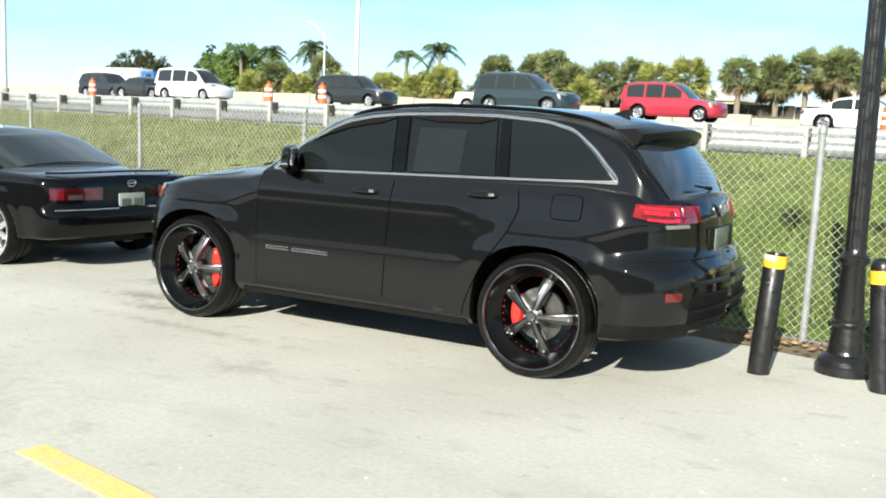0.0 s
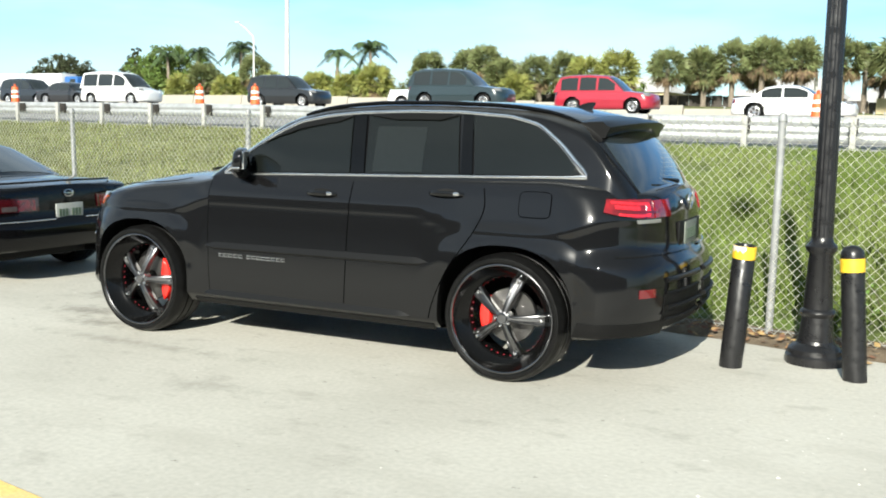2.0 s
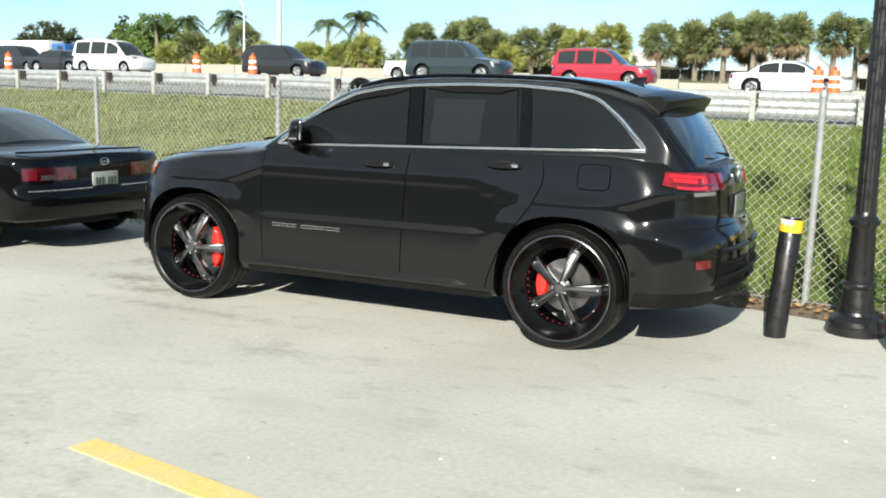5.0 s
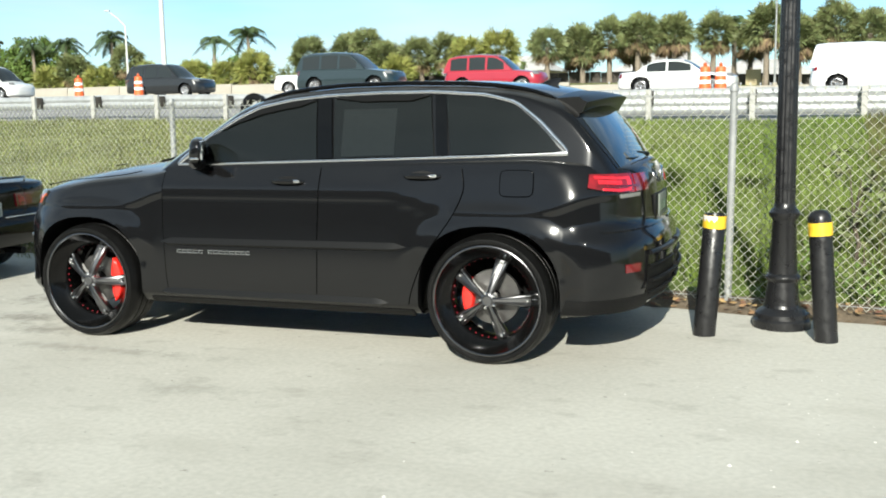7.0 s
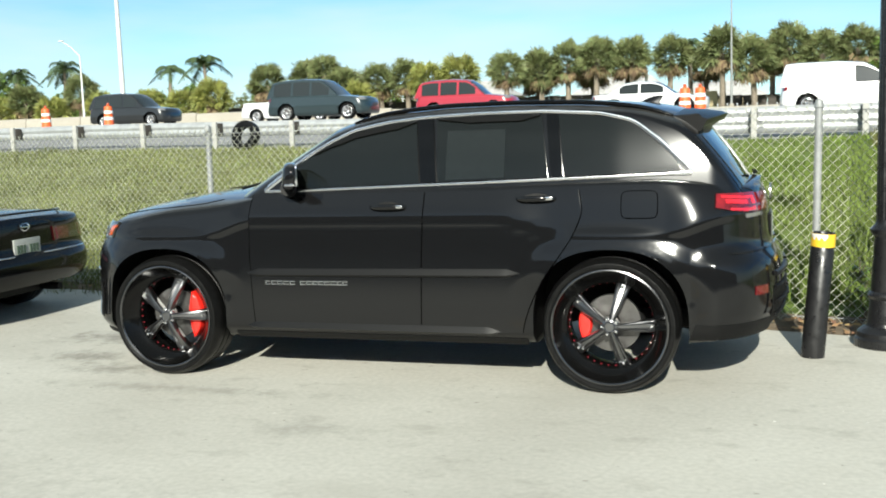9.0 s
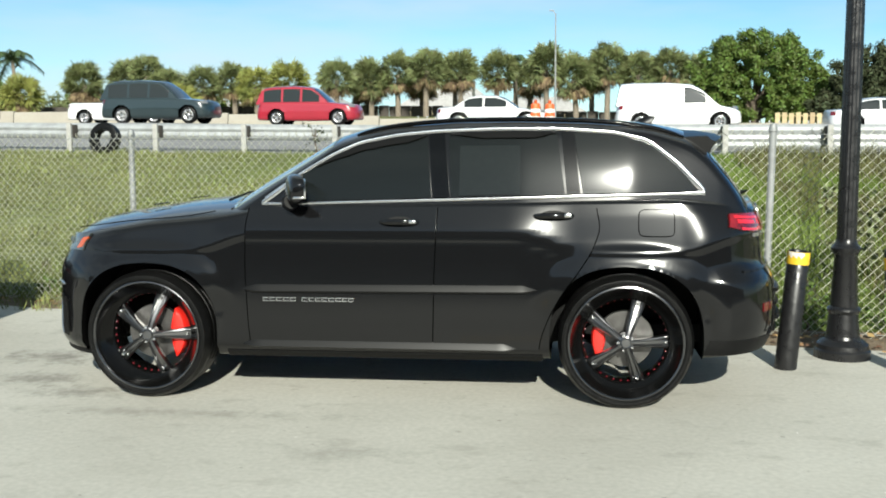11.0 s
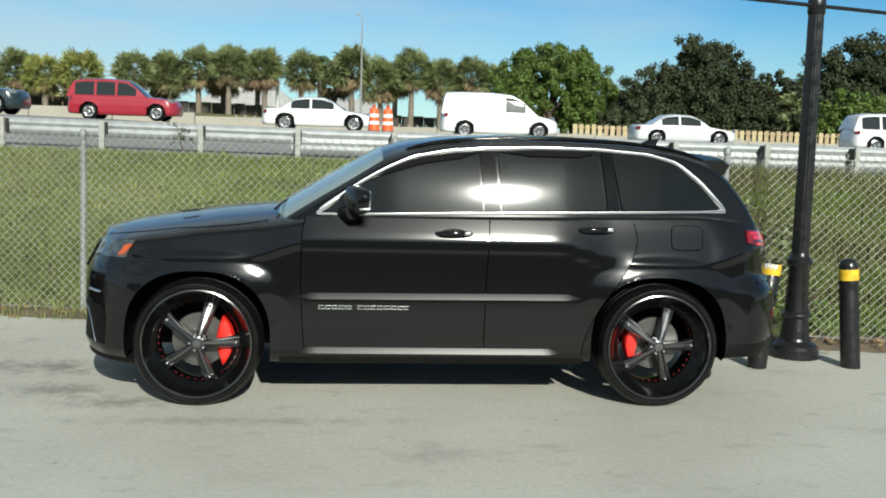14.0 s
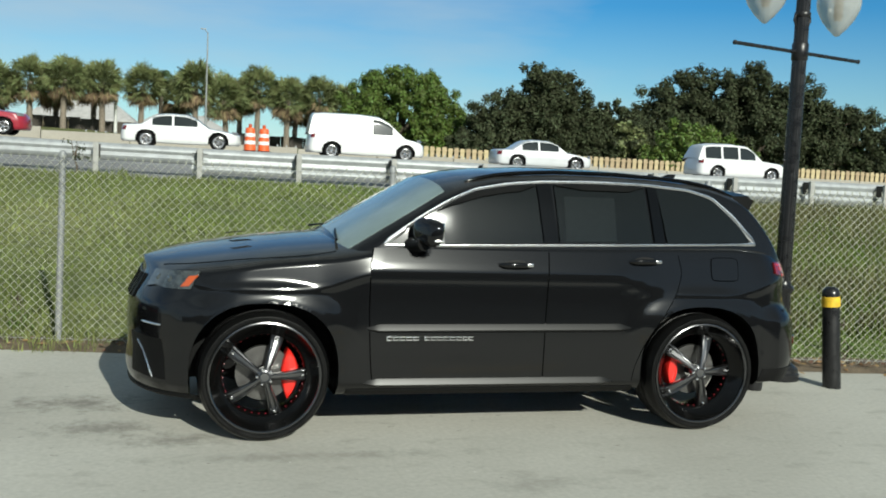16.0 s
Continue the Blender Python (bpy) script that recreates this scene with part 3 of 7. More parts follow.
def build_barrier():
    wall = new("barrier_wall")
    tagged(wall, "low pale concrete barrier wall along the far edge of the highway", "wall", kind="structure")
    bm = bmesh.new()
    prof = ((0.30, -0.25), (0.30, 0.08), (0.14, 0.30), (0.09, 0.80), (-0.09, 0.80), (-0.14, 0.30), (-0.30, 0.08), (-0.30, -0.25))
    ends = []
    for x in (-1.98, 1.98):
        ends.append([bm.verts.new((x, y, z)) for y, z in prof])
    for k in range(8):
        bm.faces.new((ends[0][k], ends[0][(k + 1) % 8], ends[1][(k + 1) % 8], ends[1][k]))
    bm.faces.new(ends[0][::-1])
    bm.faces.new(ends[1])
    bmesh.ops.bevel(bm, geom=bm.edges[:], offset=0.015, segments=1, affect="EDGES")
    bmesh.ops.recalc_face_normals(bm, faces=bm.faces[:])
    me = finish(bm, "barrier_panel", M_BARRIER, 30)
    for i in range(52):
        s = -150 + i * 4.0
        p = hw(s, 44.2, barrier_z(s))
        part("barrier_panel", me, None, wall, m=Matrix.Translation(p) @ pose(0, 0, 0, 0, 0, -HDEG))
    # short reinforcing stubs along the top
    bm = bmesh.new()
    for k in range(60):
        s = -6.0 + 0.45 * k
        z = barrier_z(s) + 0.80
        box(bm, hw(s, 44.2, z + 0.045), (0.045, 0.045, 0.11))
        box(bm, hw(s, 44.2, z + 0.105), (0.09, 0.06, 0.03))
    part("steel_stubs", bm, M_GALV, wall)


build_barrier()


# ---- guardrail ----
def build_guardrail():
    rail = thing("guardrail", Matrix.Translation(hw(0, 13.85, 0)) @ pose(0, 0, 0, 0, 0, -HDEG), "galvanised steel W-beam guardrail on pale square posts beside the highway", "guardrail")
    wave = [(0.0, 0.0), (0.035, 0.025), (0.075, 0.085), (0.075, 0.125), (0.035, 0.155), (0.035, 0.175), (0.075, 0.205), (0.075, 0.245), (0.035, 0.305), (0.0, 0.33)]
    # a deeper three-ridged beam follows past the joint
    deep = [(y, h - 0.17) for y, h in wave[:-1]] + [(0.035, 0.145), (0.075, 0.205), (0.075, 0.245), (0.035, 0.305), (0.0, 0.33)]
    post = bmesh.new()
    box(post, (0, 0, 0.22), (0.105, 0.075, 0.75), 0.01)
    post = finish(post, "post", M_POST, 30)
    blk = bmesh.new()
    box(blk, (0.0, 0.145, 0.44), (0.12, 0.20, 0.26), 0.01)
    blk = finish(blk, "spacer_block", M_DARKWALL, 30)
    for i in range(-52, 16):
        s = -0.51 + i * 1.905
        z = ground_z(s, 13.85)
        ob = part("post", post, None, rail, m=Matrix.Translation((s, verge(s), z)))
        part("spacer_block", blk, None, ob)
    for i in range(-26, 8):
        bm = bmesh.new()
        s0, s1 = i * 3.81 - 0.51 - 0.15, i * 3.81 + 3.30 + 0.15
        rows = []
        for s in (s0, s1):
            z = ground_z(s, 13.85) + 0.27 + (0.004 if i % 2 else 0)
            rows.append([(s, 0.33 - y + verge(s), z + h) for y, h in (wave if i < 0 else deep)])
        back = [[(x, y + 0.012, z) for x, y, z in r] for r in rows]
        sheet(bm, rows)
        sheet(bm, back)
        part("rail_beam", bm, M_GALV, rail, smooth=60)


build_guardrail()


# ---- unseen wall added behind the camera: darkens the car's reflections and the sky fill ----
def build_rear_wall():
    wall = new("wall_south")
    tagged(wall, "added unseen grey-brown wall behind the camera that darkens reflections and sky fill", "wall", kind="structure")
    bm = bmesh.new()
    box(bm, (2.0, -22.5, 3.4), (130.0, 0.4, 6.9))
    part("wall_face", bm, M_REARWALL, wall, smooth=0)
    bm = bmesh.new()
    box(bm, (2.0, -22.5, 6.92), (130.2, 0.6, 0.14), 0.02)
    part("coping", bm, M_BARRIER, wall, smooth=0)


build_rear_wall()


# ---- chain link fence ----
def build_fence():
    fence = thing("chain_link_fence", Matrix.Translation(fp(0)) @ pose(0, 0, 0, 0, 0, -FDEG), "weathered galvanised chain-link fence along the back of the lot", "fence")
    pm = bmesh.new()
    lathe(pm, [(0.0, -0.2), (0.029, -0.2), (0.029, 1.62), (0.034, 1.625), (0.034, 1.645), (0.024, 1.68), (0.0, 1.69)], 14)
    pm = finish(pm, "post", M_FPOST, 40)
    for s in (-19.5, -16.6, -13.8, -10.9, -8.05, -5.15, -1.99, 0.87, 3.73, 6.59, 9.45, 12.3, 15.2):
        part("post", pm, None, fence, m=Matrix.Translation((s, 0.035, 0)) @ pose(0, 0, 0, random.uniform(-1, 1), random.uniform(-0.6, 0.8), 0))
    # woven wires: each runs as a zigzag from foot to top
    pitch, step, r = 0.0365, 0.037, 0.0034
    verts, faces = [], []
    count = int(29 / pitch)
    rows = int(1.60 / step)
    for i in range(count):
        s0 = -20 + i * pitch
        ring_prev = None
        for j in range(rows + 1):
            x = s0 + (pitch * 0.5 if (i + j) % 2 else -pitch * 0.5)
            y = 0.004 if (i + j) % 2 else -0.004
            z = 0.03 + j * step
            sag = 0.012 * math.sin(x * 2.3) * math.sin(z * 2.0) + 0.01 * math.sin(x * 0.7 + 1)
            b = len(verts)
            verts += [(x - r, y + sag, z), (x + r * 0.5, y + sag - r, z), (x + r * 0.5, y + sag + r, z)]
            if ring_prev is not None:
                a = ring_prev
                for k in range(3):
                    k2 = (k + 1) % 3
                    faces.append((a + k, a + k2, b + k2, b + k))
            ring_prev = b
        # twisted ends stand up above the last row
        b = len(verts)
        x2 = x + (0.010 if (i + rows) % 2 else -0.010)
        verts += [(x2 - r * 0.5, y + sag, z + 0.032), (x2 + r * 0.3, y + sag - r * 0.5, z + 0.032), (x2 + r * 0.3, y + sag + r * 0.5, z + 0.032)]
        a = ring_prev
        faces += [(a, a + 1, b + 1, b), (a + 1, a + 2, b + 2, b + 1), (a + 2, a, b, b + 2)]
    me = pydata("wire_mesh", verts, faces, M_WIRE)
    part("wire_mesh", me, None, fence, "woven diamond wire mesh")
    bm = bmesh.new()
    tube(bm, [(-20, 0.012, 0.06), (0, 0.012, 0.055), (14, 0.012, 0.06)], 0.003, 5)
    tube(bm, [(-20, 0.012, 1.60), (-9, 0.012, 1.59), (0, 0.012, 1.60), (14, 0.012, 1.595)], 0.003, 5)
    part("tension_wire", bm, M_GALV, fence)


build_fence()


# ---- car shapes ----
def smooth_table(xs, ys, sigma):
    """A smoothed broken line, as a function."""
    g = np.linspace(xs[0] - 0.3, xs[-1] + 0.3, 1400)
    v = np.interp(g, xs, ys)
    if sigma > 0:
        st = g[1] - g[0]
        k = np.arange(-int(3 * sigma / st), int(3 * sigma / st) + 1) * st
        w = np.exp(-(k / sigma) ** 2 / 2)
        pad = len(k) // 2
        v = np.convolve(np.pad(v, pad, mode="edge"), w / w.sum(), mode="valid")
    return lambda x: float(np.interp(x, g, v))


class CarShape:
    """Lower body and cabin of a car, front towards -x, middle plane y = mid, from outlines seen from the side and from above."""

    def __init__(self, mid, front, rear, top, drop, bottom, width, plan_front, plan_rear, cab_top, cab_drop, cab_width, cab_plan, hubs, hub_z, arch, flare, extra=None, arch_p=2.0, bulge=0.0, crease=0.008):
        self.arch_p, self.bulge = arch_p, bulge
        self.mid, self.hubs, self.hub_z, self.arch, self.flare = mid, hubs, hub_z, arch, flare
        self.xf, self.xr = smooth_table(*front, 0.03), smooth_table(*rear, 0.03)
        self.top, self.drop, self.bottom = smooth_table(*top, 0.05), smooth_table(*drop, 0.08), smooth_table(*bottom, 0.05)
        self.width = smooth_table(*width, crease)
        self.rf, self.pf = plan_front
        self.rr, self.pr = plan_rear
        self.ctop, self.cdrop = smooth_table(*cab_top, 0.03), smooth_table(*cab_drop, 0.08)
        self.cwidth, self.cplan = smooth_table(*cab_width, 0.02), smooth_table(*cab_plan, 0.03)
        self.cx = (cab_top[0][0], cab_top[0][-1])
        self.extra = extra

    def arch_r(self, dx, dz):
        """Distance from the hub, shaped so that the wheel opening is one value all round."""
        return (abs(dx) ** self.arch_p + abs(dz) ** self.arch_p) ** (1 / self.arch_p)

    def half(self, x, z):
        """Half width of the lower body at x, z."""
        low = 0.0
        if self.bulge:
            # the shoulder line dips onto the shelf over each wheel
            for hx in self.hubs:
                f = min(max((0.70 - abs(x - hx)) / 0.40, 0), 1)
                low = max(low, 0.095 * f * f * (3 - 2 * f))
            low *= min(max((1.28 - z) / 0.32, 0), 1) * min(max((z - 0.72) / 0.14, 0), 1)
        w = self.width(z + low)
        for hx in self.hubs:
            if self.bulge:
                # muscle over the wheel: a shelf above the opening that dies out towards its feet
                dx, dz = x - hx, z - self.hub_z
                r = (abs(dx * 0.96) ** 2.5 + abs(dz) ** 2.5) ** 0.4
                f = min(max((0.595 - r) / 0.13, 0), 1)
                f = f * f * (3 - 2 * f)
                up = min(max((dz / max(math.hypot(dx, dz), 1e-6) - 0.30) / 0.45, 0), 1)
                w += self.bulge * f * up * up * (3 - 2 * up)
                lip = min(max((self.arch + 0.045 - self.arch_r(dx, dz)) / 0.04, 0), 1)
                w += 0.006 * lip * min(max((z - 0.3) / 0.1, 0), 1)
                continue
            r = (abs(x - hx) ** 2.7 + abs((z - self.hub_z) * 1.03) ** 2.7) ** (1 / 2.7)
            f = min(max((self.arch + 0.092 - r) / 0.04, 0), 1)
            w += self.flare * f * f * (3 - 2 * f) * min(max((z - 0.2) / 0.1, 0), 1)
        if self.extra:
            w += self.extra(x, z)
        for edge, rad, p in (((x - self.xf(z)) / self.rf, self.rf, self.pf), ((self.xr(z) - x) / self.rr, self.rr, self.pr)):
            if edge < 1:
                e = max(edge, 0)
                w *= max(1 - (1 - e) ** p, 0) ** (1 / p)
        return w

    def side(self, x, z, out=0.0):
        return Vector((x, self.mid - self.half(x, z) - out, z))

    def cab_half(self, x, z):
        return self.cwidth(z) * self.cplan(x)

    def cab(self, x, z, out=0.0):
        w = self.cab_half(x, z)
        zt, h = self.ctop(x), self.cdrop(x)
        e = zt - z
        if e < h:
            w = self.cab_half(x, zt - h) * math.sqrt(max(1 - (1 - max(e, 0) / h) ** 2, 0))
        return Vector((x, self.mid - w - out, z))

    def cab_roof(self, x, th, out=0.0):
        """Point on the cabin's upper skin: th is 0 on the middle plane, 90 degrees at the side (+ towards -y)."""
        zt, h = self.ctop(x), self.cdrop(x)
        w = self.cab_half(x, zt - h)
        slope = (self.ctop(x + 0.02) - self.ctop(x - 0.02)) / 0.04
        nrm = Vector((-slope, -math.sin(th) * 0.5, math.cos(th))).normalized()
        return Vector((x, self.mid - w * math.sin(th), zt - h * (1 - math.cos(th)))) + nrm * out

    def end(self, rear, phi, z, out=0.0):
        """Point round the rear or front corner: phi 0 on the middle plane, 90 degrees where the flank begins."""
        c, s = max(math.cos(phi), 0), math.sin(phi)
        if rear:
            x = self.xr(z) - self.rr * (1 - c ** (2 / self.pr))
        else:
            x = self.xf(z) + self.rf * (1 - c ** (2 / self.pf))
        w = self.half(x, z)
        d = Vector(((1 if rear else -1) * c, -s, 0))
        return Vector((x, self.mid - w, z)) + d * out

    def deck(self, x, th, out=0.0):
        """Point on the bonnet: th is 0 on the middle plane, 90 degrees at the flank."""
        zt, h = self.top(x), self.drop(x)
        return Vector((x, self.mid - self.half(x, zt - h) * math.sin(th), zt - h * (1 - math.cos(th)) + out))

    def lower(self, n=200, rows=34):
        """Mesh of the lower body, with the wheel openings cut out."""
        a = np.linspace(0, 1, n)
        a = a + 0.9 * (np.sin(2 * np.pi * a) / (2 * np.pi)) * -1 * 0.75
        x_front, x_rear = self.xf(0.6), self.xr(0.6)
        grid = []
        for q in a:
            x0 = x_front + (x_rear - x_front) * q
            zt, h, zb = self.top(x0), self.drop(x0), self.bottom(x0)
            zs = list(np.linspace(zb, zt - h, rows))
            col = []

            def at(z):
                return self.xf(z) + (self.xr(z) - self.xf(z)) * q
            col.append((at(zb), 0.0, zb))
            for z in zs:
                x = at(z)
                col.append((x, self.half(x, z) * (0.97 if z == zs[0] else 1), z))
            wt = self.half(at(zt - h), zt - h)
            for k in range(1, 11):
                th = math.pi / 2 * (1 - k / 10)
                z = zt - h * (1 - math.cos(th))
                col.append((at(min(z, zt - h * 0.5)), wt * math.sin(th), z))
            grid.append(col)
        bm = bmesh.new()
        for sgn in (-1, 1):
            vs = []
            for col in grid:
                line = []
                for x, w, z in col:
                    gone = False
                    if w > 0.5:
                        for hx in self.hubs:
                            dx, dz = x - hx, z - self.hub_z
                            r = self.arch_r(dx, dz)
                            if r < self.arch:
                                if r > self.arch - 0.02:
                                    x, z = hx + dx / r * self.arch, self.hub_z + dz / r * self.arch
                                else:
                                    gone = True
                    line.append(None if gone else bm.verts.new((x, self.mid + sgn * w, z)))
                vs.append(line)
            for A, B in zip(vs, vs[1:]):
                for k in range(len(A) - 1):
                    q = [A[k], A[k + 1], B[k + 1], B[k]]
                    if None not in q:
                        bm.faces.new(q if sgn < 0 else q[::-1])
        bmesh.ops.remove_doubles(bm, verts=bm.verts[:], dist=0.0008)
        bmesh.ops.recalc_face_normals(bm, faces=bm.faces[:])
        return bm

    def cabin(self, n=110, floor_z=1.12):
        bm = bmesh.new()
        x0, x1 = self.cx
        for sgn in (-1, 1):
            rows = []
            for i in range(n):
                x = x0 + (x1 - x0) * i / (n - 1)
                zt, h = self.ctop(x), self.cdrop(x)
                lo = min(floor_z, zt - h)
                row = []
                for k in range(10):
                    z = lo + (zt - h - lo) * k / 9
                    row.append((x, self.mid + sgn * self.cab_half(x, z), z))
                for k in range(1, 13):
                    th = math.pi / 2 * (1 - k / 12)
                    row.append((x, self.mid + sgn * self.cab_half(x, zt - h) * math.sin(th), zt - h * (1 - math.cos(th))))
                rows.append(row if sgn < 0 else row[::-1])
            sheet(bm, rows)
        bmesh.ops.remove_doubles(bm, verts=bm.verts[:], dist=0.0008)
        bmesh.ops.recalc_face_normals(bm, faces=bm.faces[:])
        return bm


def panel(bm, fn, us, vs, thick):
    """A pane laid on a surface: fn(u, v) gives points; it is raised by thick with a closed rim."""
    e = 1e-3
    rows, nrm = [], []
    for u in us:
        r, nr = [], []
        for v in vs:
            p = fn(u, v)
            du, dv = fn(u + e, v) - p, fn(u, v + e) - p
            nn = du.cross(dv)
            if nn.length < 1e-12:
                nn = Vector((0, -1, 0))
            nn.normalize()
            r.append(p)
            nr.append(nn)
        rows.append(r)
        nrm.append(nr)
    if nrm[len(us) // 2][len(vs) // 2].dot(panel_out) < 0:
        nrm = [[-k for k in r] for r in nrm]
    return slab(bm, rows, nrm, thick)


panel_out = Vector((0, -1, 0))

SUV = CarShape(
    mid=0.93,
    front=([0.2, 0.28, 0.36, 0.5, 0.62, 0.78, 0.84, 0.90, 0.97, 1.04, 1.10, 1.2], [-0.76, -0.825, -0.84, -0.825, -0.835, -0.83, -0.805, -0.765, -0.735, -0.695, -0.60, -0.5]),
    rear=([0.2, 0.32, 0.45, 0.62, 0.74, 0.80, 0.84, 1.05, 1.15, 1.25], [3.74, 3.84, 3.89, 3.895, 3.88, 3.84, 3.81, 3.80, 3.77, 3.70]),
    top=([-1, -0.82, -0.66, -0.5, -0.15, 0.35, 0.5, 1.0, 3.3, 3.6, 3.9], [0.98, 1.03, 1.085, 1.118, 1.178, 1.225, 1.235, 1.24, 1.27, 1.25, 1.2]),
    drop=([-1, 0.3, 0.7, 3.3, 3.6, 3.9], [0.13, 0.13, 0.05, 0.05, 0.06, 0.06]),
    bottom=([-1, -0.5, 0.5, 2.4, 3.4, 3.9], [0.24, 0.245, 0.262, 0.272, 0.30, 0.36]),
    width=([0.2, 0.28, 0.34, 0.5, 0.7, 0.88, 0.995, 1.018, 1.032, 1.06, 1.12, 1.18, 1.26], [0.82, 0.905, 0.960, 0.955, 0.946, 0.937, 0.930, 0.935, 0.934, 0.926, 0.906, 0.886, 0.855]),
    plan_front=(0.62, 2.35), plan_rear=(0.55, 2.5),
    cab_top=([0.36, 0.45, 0.7, 1.0, 1.15, 1.3, 1.5, 1.9, 2.3, 2.7, 3.1, 3.3, 3.40, 3.55, 3.66, 3.70], [1.17, 1.225, 1.375, 1.548, 1.632, 1.672, 1.70, 1.728, 1.73, 1.718, 1.685, 1.645, 1.575, 1.40, 1.25, 1.16]),
    cab_drop=([0.3, 1.0, 1.5, 3.0, 3.4, 3.8], [0.20, 0.16, 0.085, 0.085, 0.17, 0.22]),
    cab_width=([1.1, 1.2, 1.3, 1.4, 1.5, 1.64, 1.75], [0.897, 0.872, 0.847, 0.820, 0.790, 0.742, 0.69]),
    cab_plan=([0.3, 0.7, 1.2, 2.3, 2.95, 3.52, 3.60, 3.7], [0.93, 0.975, 1.0, 1.0, 0.968, 0.902, 0.85, 0.74]),
    hubs=(0.0, 2.915), hub_z=0.398, arch=0.446, flare=0.0, arch_p=2.45, bulge=0.026, crease=0.005,
    extra=lambda x, z: 0.034 * min(max((x - 3.37) / 0.14, 0), 1) * min(max((0.850 - z) / 0.092, 0), 1))


# ---- wheels ----
def wheel_meshes(tyre_r, rim_r, wide, dished):
    """Meshes of one wheel, axle along y, outer face towards -y at y = 0; dished: a deep rim with rivets and channelled spokes."""
    q = pose(0, 0, 0, 90)     # lathe axis z -> -y
    out = {}
    bm = bmesh.new()
    h = tyre_r - rim_r
    lathe(bm, [(rim_r, 0.03), (rim_r + 0.004, 0.048), (rim_r + 0.25 * h, 0.058), (rim_r + 0.45 * h, 0.059), (rim_r + 0.5 * h, 0.055), (rim_r + 0.62 * h, 0.054), (tyre_r - 0.018, 0.034), (tyre_r - 0.006, 0.014), (tyre_r, -0.012),
               (tyre_r, -0.055), (tyre_r - 0.007, -0.058), (tyre_r - 0.007, -0.066), (tyre_r, -0.069), (tyre_r, -0.120), (tyre_r - 0.007, -0.123), (tyre_r - 0.007, -0.131), (tyre_r, -0.134),
               (tyre_r, -wide + 0.06), (tyre_r - 0.02, -wide + 0.01), (rim_r + 0.5 * h, -wide - 0.01), (rim_r, -wide + 0.02)], 72, q)
    out["tyre"] = (bm, M_TYRE)
    bm = bmesh.new()
    if dished:
        lathe(bm, [(rim_r - 0.011, 0.044), (rim_r - 0.021, 0.026), (rim_r - 0.036, 0.006), (rim_r * 0.85, -0.012), (rim_r * 0.79, -0.030), (rim_r * 0.755, -0.038), (rim_r * 0.742, -0.048), (rim_r * 0.730, -0.13),
                   (rim_r * 0.78, -wide + 0.03), (rim_r - 0.02, -wide + 0.02)], 72, q)
    else:
        lathe(bm, [(rim_r + 0.003, 0.035), (rim_r + 0.004, 0.052), (rim_r - 0.006, 0.055), (rim_r - 0.012, 0.045), (rim_r - 0.018, 0.0), (rim_r - 0.03, -0.022), (rim_r - 0.05, -0.030), (rim_r * 0.78, -0.030), (rim_r * 0.76, -0.036), (rim_r * 0.76, -0.12),
                   (rim_r * 0.78, -wide + 0.03), (rim_r - 0.02, -wide + 0.02)], 72, q)
    out["rim"] = (bm, M_RIM)
    # one spoke, pointing along +x
    bm = bmesh.new()
    k = rim_r / (0.336 if dished else 0.322)
    rows = []
    if dished:
        # two raised edges with a sunk channel between them
        prof = [(0.030, 0.018, -0.018, 0.002), (0.07, 0.021, -0.014, 0.003), (0.12, 0.027, -0.003, 0.005), (0.17, 0.034, 0.012, 0.007), (0.215, 0.040, 0.029, 0.007), (0.243, 0.042, 0.042, 0.005), (0.256, 0.041, 0.052, 0.002)]
        for r, w, y0, deep in prof:
            half_row = [(w * 0.78, y0 + 0.05), (w, y0 + 0.018), (w * 0.97, y0 + 0.004), (w * 0.80, y0 - 0.007), (w * 0.62, y0 - 0.010), (w * 0.42, y0 - 0.002), (w * 0.26, y0 + deep)]
            rows.append([(r * k, y, -a) for a, y in half_row] + [(r * k, y, a) for a, y in half_row[::-1]])
    else:
        prof = [(0.033, 0.026, 0.020, 0.010), (0.07, 0.025, 0.022, 0.008), (0.11, 0.025, 0.024, 0.006), (0.16, 0.027, 0.026, 0.006), (0.205, 0.030, 0.024, 0.010), (0.245, 0.034, 0.016, 0.018), (0.262, 0.034, 0.010, 0.026)]
        for r, w, ridge, y0 in prof:
            r *= k
            rows.append([(r, y0 + 0.045, -w * 0.8), (r, y0 + 0.012, -w), (r, y0 - ridge * 0.15, -w * 0.72), (r, y0 - ridge * 0.75, 0.0), (r, y0 - ridge * 0.15, w * 0.72), (r, y0 + 0.012, w), (r, y0 + 0.045, w * 0.8)])
    vs = sheet(bm, rows)
    bm.faces.new(vs[-1])
    bmesh.ops.recalc_face_normals(bm, faces=bm.faces[:])
    out["spoke"] = (bm, M_SPOKE)
    bm = bmesh.new()
    lathe(bm, [(0.056, -0.05), (0.054, -0.014), (0.046, -0.004), (0.034, 0.000), (0.032, 0.012), (0.028, 0.016), (0.024, 0.012), (0.010, 0.013), (0.0, 0.012)] if dished else
          [(0.058, -0.05), (0.056, -0.012), (0.046, -0.002), (0.034, 0.002), (0.032, 0.014), (0.026, 0.020), (0.012, 0.021), (0.0, 0.016)], 32, q)
    out["hub_cap"] = (bm, M_SPOKE if dished else M_CHROME)
    bm = bmesh.new()
    lathe(bm, [(0.05, -0.10), (0.168, -0.10), (0.170, -0.104), (0.170, -0.128), (0.168, -0.132), (0.05, -0.132)], 56, q)
    out["brake_disc"] = (bm, M_DISC)
